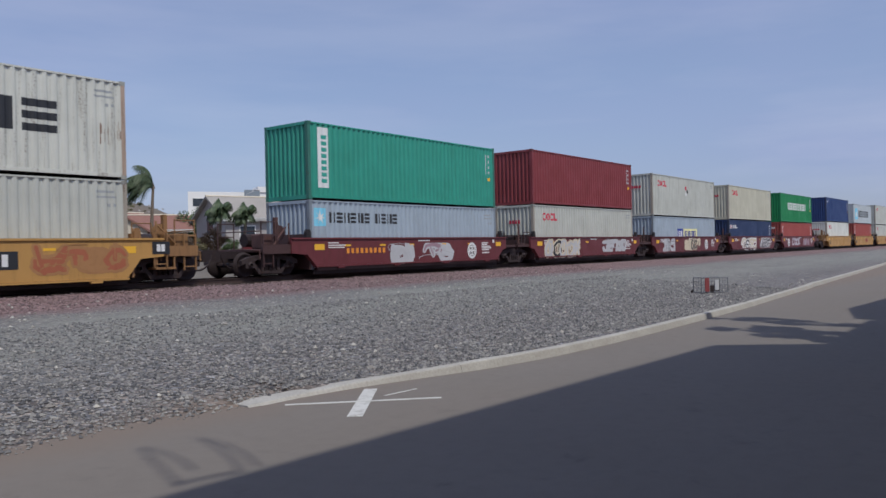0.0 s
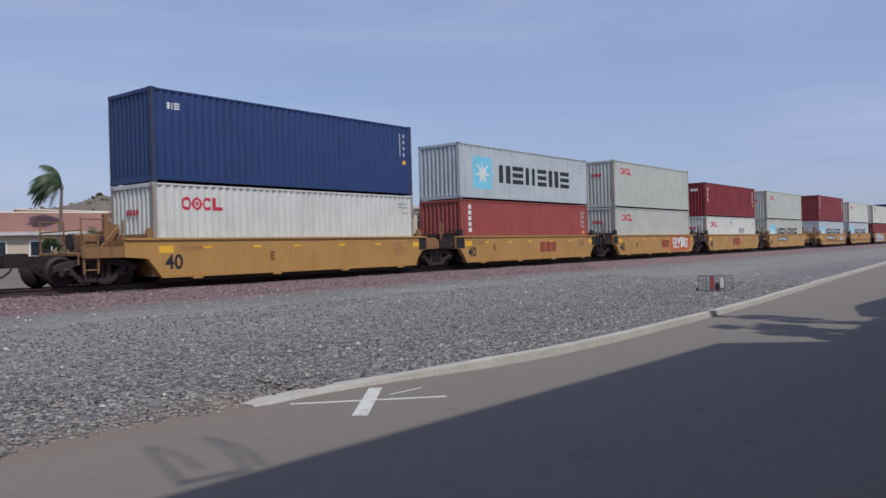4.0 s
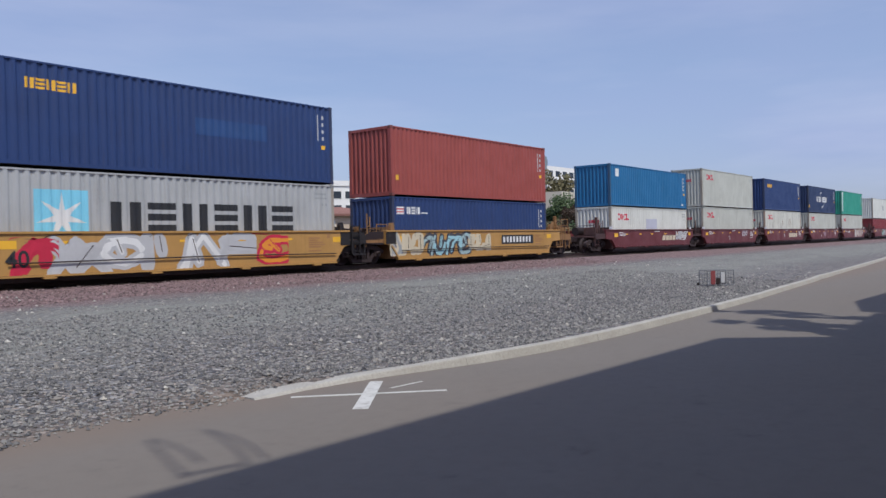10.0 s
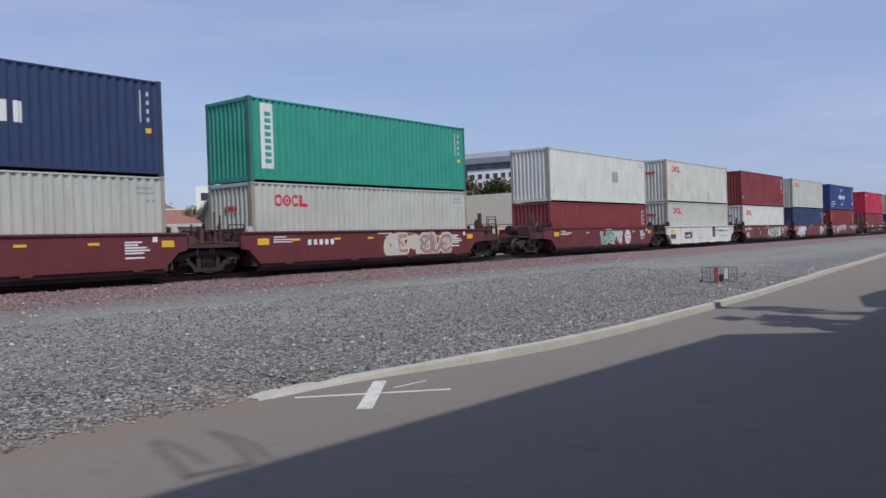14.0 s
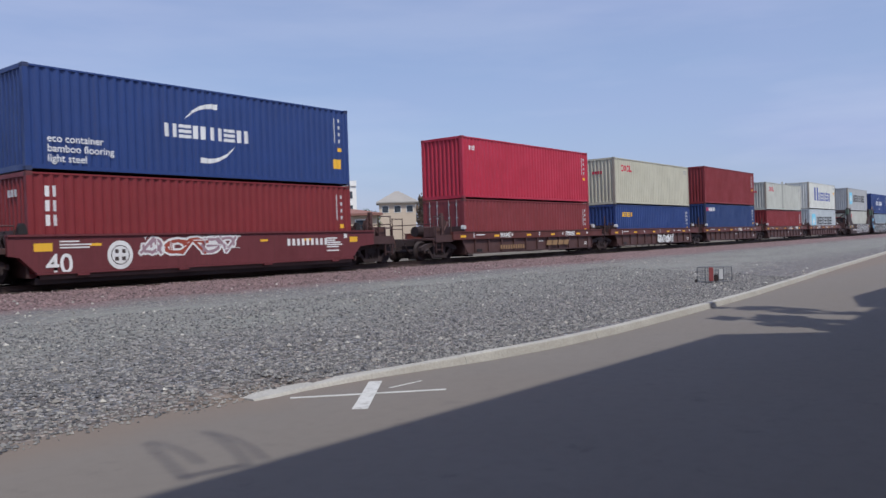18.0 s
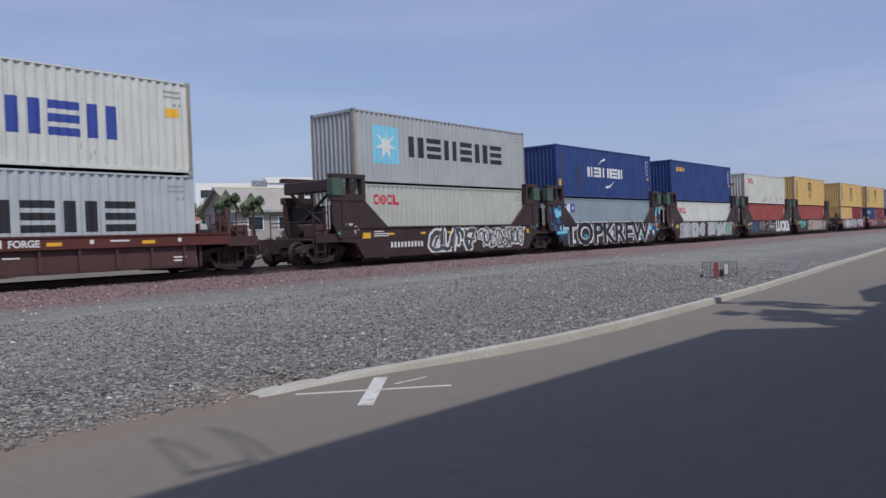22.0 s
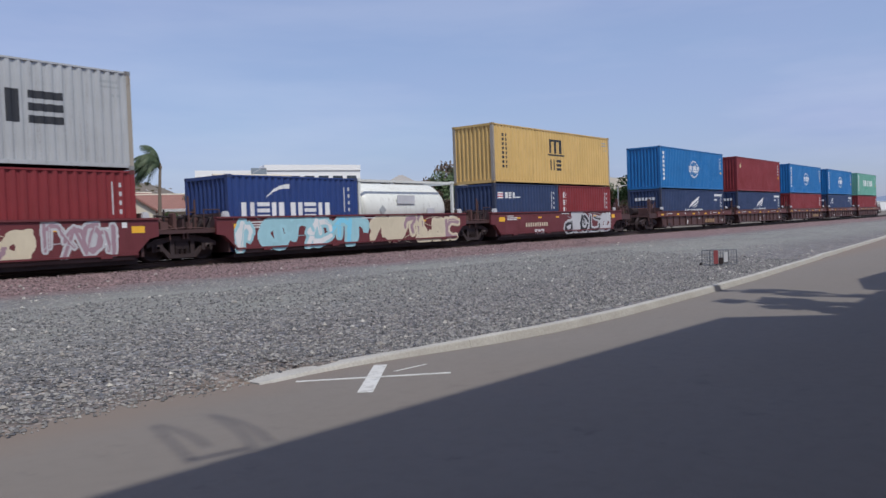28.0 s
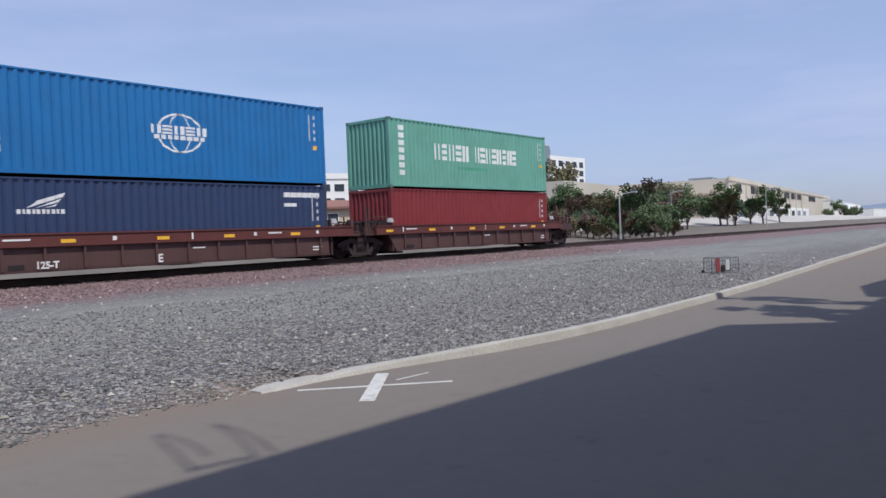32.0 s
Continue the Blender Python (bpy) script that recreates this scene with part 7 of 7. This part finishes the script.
def tree_mesh(seed, height, spread, leaves):
    rng = random.Random(seed)
    wood, crown = Shape(), Shape()
    fork = height * 0.22
    wood.tube((0, 0, 0), (0.1, 0, fork), 0.16, 0.11)
    tips = []
    for i in range(13):
        a = 2 * math.pi * i / 13 + rng.uniform(-0.3, 0.3)
        r, z = spread * rng.uniform(0.35, 0.75), height * rng.uniform(0.34, 0.88)
        tip = (r * math.cos(a), r * math.sin(a), z)
        wood.tube((0.1, 0, fork * rng.uniform(0.8, 1.0)), tip, 0.06, 0.02, n=5)
        tips.append((tip, rng.uniform(0.5, 0.85)))
    tips.append(((0, 0, height * 0.86), 0.8))
    for i in range(leaves):
        (cx, cy, cz), s = rng.choice(tips)
        d = Vector((rng.gauss(0, 1), rng.gauss(0, 1), rng.gauss(0, 0.8))).normalized() * (spread * 0.42 * s * rng.uniform(0.35, 1.05))
        c = Vector((cx, cy, cz)) + d
        u = Vector((rng.gauss(0, 1), rng.gauss(0, 1), rng.gauss(0, 1))).normalized() * rng.uniform(0.09, 0.2)
        w = u.orthogonal().normalized() * rng.uniform(0.07, 0.14)
        crown.add([c - u, c + w, c + u, c - w], [(0, 1, 2, 3)])
    return wood.mesh("trunk"), crown.mesh("crown")


def build_trees():
    kinds = [tree_mesh(s, h, r, n) for s, h, r, n in ((1, 4.6, 2.3, 2600), (2, 5.4, 2.7, 3000), (3, 3.6, 2.0, 2000), (4, 3.0, 1.9, 1800))]
    rng = random.Random(8)
    spots = [(az, rng.uniform(84, 108)) for az in (59.9, 60.6, 61.2, 61.9, 62.7, 64.5, 65.2, 66.7, 67.9, 68.5)]
    spots += [(az, rng.uniform(118, 150)) for az in (60.3, 61.6, 62.8, 64.0, 65.6, 66.8, 68.2, 72.6, 73.4, 74.4)]
    spots += [(az, rng.uniform(210, 250)) for az in (51.8, 52.6, 53.5, 54.4, 55.4, 56.3, 57.2, 58.2, 59.0)]
    spots += [(az, rng.uniform(330, 420)) for az in (76.3, 77.3, 78.0, 78.4, 78.9)]
    spots += [(az, rng.uniform(74, 84)) for az in (60.2, 61.6, 62.6, 64.6, 66.0)]
    spots += [(az, rng.uniform(152, 175)) for az in (60.8, 62.1, 63.3, 64.5, 65.3, 66.0, 66.7, 67.4, 68.1, 68.6)]
    spots += [(25.5 + 1.15 * j, rng.uniform(66, 82)) for j in range(8)]
    spots += [(59.6 + 0.42 * j, rng.uniform(66, 73)) for j in range(20)]
    spots += [(26.5 + 1.05 * j, rng.uniform(46, 58)) for j in range(20)]
    spots += [(69.8 + 0.45 * j, rng.uniform(112, 140)) for j in range(5)]
    spots += [(31.0, 120), (32.9, 118), (34.2, 100), (35.0, 96), (26.0, 135), (28.8, 140), (46.3, 110), (44.8, 104), (51.2, 120), (23.0, 130)]
    for i, (az, d) in enumerate(spots):
        p = bearing(az, d)
        k = rng.randrange(3) if d < 160 else 1 if 200 < d < 260 else rng.randrange(4)
        s = rng.uniform(0.8, 1.1) * (rng.uniform(0.20, 0.34) if d < 60 else rng.uniform(0.35, 0.6) if az < 43 and d < 83 else rng.uniform(0.32, 0.62) if 59 < az < 69 and d < 84 else 1.0 if d < 110 else 1.0 if d < 151 else 1.7 if d < 176 else 3.1 if d < 260 else 1.6)
        t = thing(*(("shrub", "low dusty shrub beside the railway", "shrub", "shrubs beyond the track") if d < 60 else ("tree", "bushy green street tree beyond the railway", "tree", "trees beyond the track")), m=pose(p.x, p.y, ground_z(p.x, p.y) - 0.1, 0, 0, rng.uniform(0, 360)))
        t.scale = (s, s, s * rng.uniform(0.9, 1.1))
        part("trunk", kinds[k][0], BARK, t)
        part("crown", kinds[k][1], (LEAF_BROWN, LEAF_DRY, LEAF_BROWN, LEAF)[i % 4] if d < 60 else (LEAF, LEAF, LEAF_BROWN, LEAF, LEAF_DRY, LEAF_DEEP)[i % 6], t)


build_trees()


def palm_mesh(seed, height, reach, fronds, blown):
    """A palm blown to one side: ringed trunk, arching fronds of narrow leaflets."""
    rng = random.Random(seed)
    wood, crown = Shape(), Shape()
    top = Vector((0.25, 0, height))
    for i in range(8):
        a, b = Vector((0.25 * (i / 8) ** 2, 0, height * i / 8)), Vector((0.25 * ((i + 1) / 8) ** 2, 0, height * (i + 1) / 8))
        wood.tube(a, b, 0.20 - 0.010 * i, 0.185 - 0.010 * i)
    wood.tube(top, top + Vector((0, 0, 0.5)), 0.2, 0.06)
    for k in range(fronds):
        a = 2 * math.pi * k / fronds + rng.uniform(-0.2, 0.2)
        lift = rng.uniform(0.0, 1.25)
        d = (Vector((math.cos(a) * 0.55, math.sin(a) * 0.55, lift)) + blown * rng.uniform(0.6, 1.5)).normalized()
        length = reach * rng.uniform(0.8, 1.1)
        p = top + Vector((0, 0, 0.35))
        step = length / 12
        for j in range(12):
            q = p + d * step
            d = (d + Vector((0, 0, -0.20)) + blown * 0.05).normalized()
            crown.tube(p, q, 0.022, 0.018, n=3)
            side = d.cross(Vector((0, 0, 1))).normalized()
            ll = 0.85 * math.sin(math.pi * (j + 1.5) / 14) + 0.12
            for sg in (-1, 1):
                for off in (0.0, 0.5):
                    o = p + (q - p) * off
                    e = o + (side * sg * 0.55 + d * 0.6 + Vector((0, 0, -0.75)) + blown * 0.25).normalized() * ll
                    w = d * 0.06
                    crown.add([o - w, o + w, e], [(0, 1, 2)])
            p = q
    return wood.mesh("trunk"), crown.mesh("fronds")


def build_palms():
    left = Vector((-0.95, 0.58, 0.0))
    big = palm_mesh(3, 6.0, 3.1, 74, left * 0.8)
    small = palm_mesh(5, 3.3, 1.6, 34, left * 0.3)
    for az, d, me, s, lab in ((31.9, 76, big, 1.0, "tall palm blown to one side by the wind"), (26.0, 80, big, 1.04, "tall palm blown to one side by the wind"), (36.3, 72, small, 1.0, "small palm beside a grey house"), (38.0, 73, small, 0.95, "small palm beside a grey house")):
        p = bearing(az, d)
        t = thing("palm_tree", lab, "palm", m=pose(p.x, p.y, ground_z(p.x, p.y) - 0.05))
        t.scale = (s, s, s)
        part("trunk", me[0], BARK, t)
        part("fronds", me[1], PALM, t)


build_palms()


def build_far_furniture():
    for az, d, h in ((64.0, 62, 3.6), (67.5, 96, 4.2), (71.5, 120, 4.6), (73.6, 118, 5.0)):
        p = bearing(az, d)
        b = ground_z(p.x, p.y)
        lamp = thing("street_lamp", "slim galvanised lamp post beyond the railway", "lamp post", "lamp posts beyond the track")
        part("post", Shape().tube((p.x, p.y, b), (p.x, p.y, b + h), 0.07, 0.05), GALV, lamp)
        part("arm", Shape().tube((p.x, p.y, b + h), (p.x + 0.5, p.y - 0.8, b + h + 0.1), 0.03), GALV, lamp)
        part("lamp_head", Shape().box(p.x + 0.35, p.x + 0.65, p.y - 1.2, p.y - 0.75, b + h + 0.06, b + h + 0.18, 0.02), GALV, lamp)
    p = bearing(38.2, 150)
    lamp = thing("street_lamp", "tall curved street lamp in front of a white office", "lamp post", "lamp posts beyond the track")
    part("post", Shape().tube((p.x, p.y, 1), (p.x, p.y, 12.6), 0.1, 0.06), GALV, lamp)
    part("arm", Shape().tube((p.x, p.y, 12.6), (p.x + 1.4, p.y - 0.9, 13.4), 0.05), GALV, lamp)
    part("lamp_head", Shape().box(p.x + 1.2, p.x + 2.2, p.y - 1.2, p.y - 0.8, 13.3, 13.5, 0.03), GALV, lamp)
    # pale paved apron, low wall and fence beyond the track
    def berm(x, y):
        u = max(0.0, min(1.0, (y - 38 - 0.05 * (x - 110)) / 5.0)) * max(0.0, min(1.0, (x - 104) / 14)) * max(0.0, min(1.0, (330 - x) / 110))
        return ground_z(x, y) + 0.03 + 1.0 * u + 0.10 * noise.noise(Vector((x * 0.12, y * 0.3, 0)))
    apron = grid_sheet("sand_bank", steps((104, 330, 4)), steps((38, 62, 1.0)), berm, APRON)
    tagged(apron, "pale sandy bank beyond the railway", "bank", kind="structure")
    wall = thing("low_wall", "low block wall in front of the trees", "wall")
    for i in range(14):
        x = 44 + 3.0 * i
        y = 33 + 0.25 * (x - 44)
        z = ground_z(x, y)
        part("wall_panel", Shape().box(x, x + 2.9, y, y + 0.2, z - 0.1, z + 1.5), STUCCO_TAN if i % 3 else STUCCO_WHITE, wall)
    fence = thing("chain_link_fence", "thin grey fence beyond the railway", "fence")
    for i in range(40):
        x = 84 + 3.0 * i
        y = 45 + 0.17 * (x - 84)
        z = ground_z(x, y)
        part("fence_post", Shape().box(x - 0.04, x + 0.04, y - 0.04, y + 0.04, z, z + 1.8), GALV, fence)
        part("fence_rail", Shape().box(x, x + 3.0, y - 0.02, y + 0.02, z + 1.72, z + 1.78).box(x, x + 3.0, y - 0.02, y + 0.02, z + 0.9, z + 0.94), GALV, fence)


build_far_furniture()


# ---- behind the camera: the building whose shadow covers the lot ----
def build_shade():
    reach = 1.0 / math.tan(radians(SUN_EL))
    def caster(x, y, h):
        """Where a point h high stands whose shadow falls on (x, y)."""
        return x - SUN_DIR.x * reach * h, y - SUN_DIR.y * reach * h
    h = 8.8
    x0, y0 = caster(12.45, 4.36, h)
    xl, yl = caster(2.6, 4.78, h)
    b = thing("building_behind", "plain tan building behind the camera", "building", kind="structure")
    s = Shape()
    slope = (y0 - yl) / (x0 - xl)
    xw = -34.0
    c = [(xw, yl + slope * (xw - xl)), (x0, y0), (x0 + 0.9, y0 - 1.42), (x0 + 5.2, y0 - 1.30), (x0 + 5.2, -24), (xw, -24)]
    n = len(c)
    v = [(x, y, z) for z in (0, h) for x, y in c]
    s.add(v, [tuple(range(n - 1, -1, -1)), tuple(range(n, 2 * n))] + [(i + n, (i + 1) % n + n, (i + 1) % n, i) for i in range(n)])
    part("wall", s, STUCCO_TAN, b)
    # a roof hatch rail: two bent hoops joined by a bar
    def rail(points, r):
        s = Shape()
        line = []
        for sx, sy in points:
            z = h + max(0.05, 1.15 * (sy - 4.72))
            line.append((*caster(sx, sy, z), z))
        for a, q in zip(line, line[1:]):
            s.tube(a, q, r, n=6)
        part("hatch_rail", s, GALV, b)
    rail([(3.20, 4.86), (3.34, 5.25), (3.47, 5.60), (3.58, 5.90), (3.66, 6.10), (3.70, 6.02), (3.68, 5.78), (3.62, 5.46), (3.50, 5.14)], 0.016)
    rail([(3.68, 4.80), (3.84, 5.12), (3.97, 5.42), (4.08, 5.75), (4.15, 6.00), (4.16, 5.80), (4.11, 5.50), (4.03, 5.22), (3.84, 4.80)], 0.016)
    rail([(3.20, 4.95), (3.42, 4.88), (3.66, 4.82)], 0.034)
    h2 = 7.0
    x1, y1 = caster(17.85, 3.35, h2)
    x2, y2 = caster(20.5, 3.98, h2)
    b2 = thing("building_behind", "plain low building behind the camera", "building", kind="structure")
    part("wall", wall_box([(x1, y1), (x2, y2), (70, y2 - 2.5), (70, -25)], 0, h2), STUCCO_TAN, b2)
    part("wall", wall_box([(x1, y1), (70, y2 - 2.5), (70, -25), (x1 + 1, -25)], 0, h2 - 0.01), STUCCO_TAN, b2)
    # trees beside it whose shadows reach the kerb
    leaf = tree_mesh(11, 8.0, 1.0, 900)
    for tx, ty, sx, sy in ((17.05, 5.3, 0.55, 1.0), (14.9, 4.3, 1.15, 1.1)):
        x, y = caster(tx, ty, 7.0)
        t = thing("tree", "slim leafy tree beside the parking lot building", "tree", m=pose(x, y, 0, 0, 0, 25))
        t.scale = (sx, sy, 1)
        part("trunk", leaf[0], BARK, t)
        part("crown", leaf[1], LEAF, t)


build_shade()


# ---- the cart lying on the gravel ----
def build_cart():
    x, y = 23.5, 8.26
    z = ground_z(x, y)
    cart = thing("shopping_cart", "tipped grey wire shopping cart with a red panel on the gravel", "shopping cart", m=pose(x, y, z + 0.01, 0, 0, -38))
    wire = Shape()
    L, W, H = 0.88, 0.42, 0.45
    for i in range(11):
        u = -L / 2 + L * i / 10
        wire.tube((u, -W / 2, 0.02), (u, -W / 2, H), 0.007, n=4).tube((u, W / 2, 0.02), (u, W / 2, H), 0.007, n=4).tube((u, -W / 2, 0.02), (u, W / 2, 0.02), 0.007, n=4)
    for j in range(5):
        zz = 0.02 + H * j / 4
        wire.tube((-L / 2, -W / 2, zz), (L / 2, -W / 2, zz), 0.006, n=4).tube((-L / 2, W / 2, zz), (L / 2, W / 2, zz), 0.006, n=4)
        wire.tube((-L / 2, -W / 2, zz), (-L / 2, W / 2, zz), 0.006, n=4)
    part("basket", wire, WIRE, cart)
    fr = Shape()
    for y0 in (-W / 2, W / 2):
        fr.tube((-L / 2, y0, 0.03), (L / 2, y0, 0.03), 0.014, n=6).tube((-L / 2, y0, H), (L / 2, y0, H), 0.013, n=6)
        for u in (-L / 2, L / 2):
            fr.tube((u, y0, 0.03), (u, y0, H), 0.014, n=6)
    part("frame", fr, WIRE, cart)
    part("red_panel", Shape().box(-0.33, -0.19, -W / 2 - 0.03, -W / 2 - 0.012, 0.06, 0.46, 0.02), DULL_RED, cart)
    part("pale_panel", Shape().box(0.0, 0.13, -W / 2 - 0.03, -W / 2 - 0.012, 0.10, 0.40, 0.02), INKS["silver"], cart)
    part("dark_panel", Shape().box(-0.16, -0.03, -W / 2 - 0.026, -W / 2 - 0.012, 0.05, 0.24, 0.02), STEEL, cart)
    for u in (-0.42, 0.42):
        part("wheel", Shape().lathe_y(u, 0.04, [(0.28, 0.02), (0.28, 0.055), (0.31, 0.055), (0.31, 0.02)], 12), STEEL, cart)


build_cart()


def motions():
    for ob, x, z in RIDERS:
        walk(ob, [(t, pose(x - s, TRACK_Y, RAIL_Z + z)) for t, s in ROLLED])


motions()
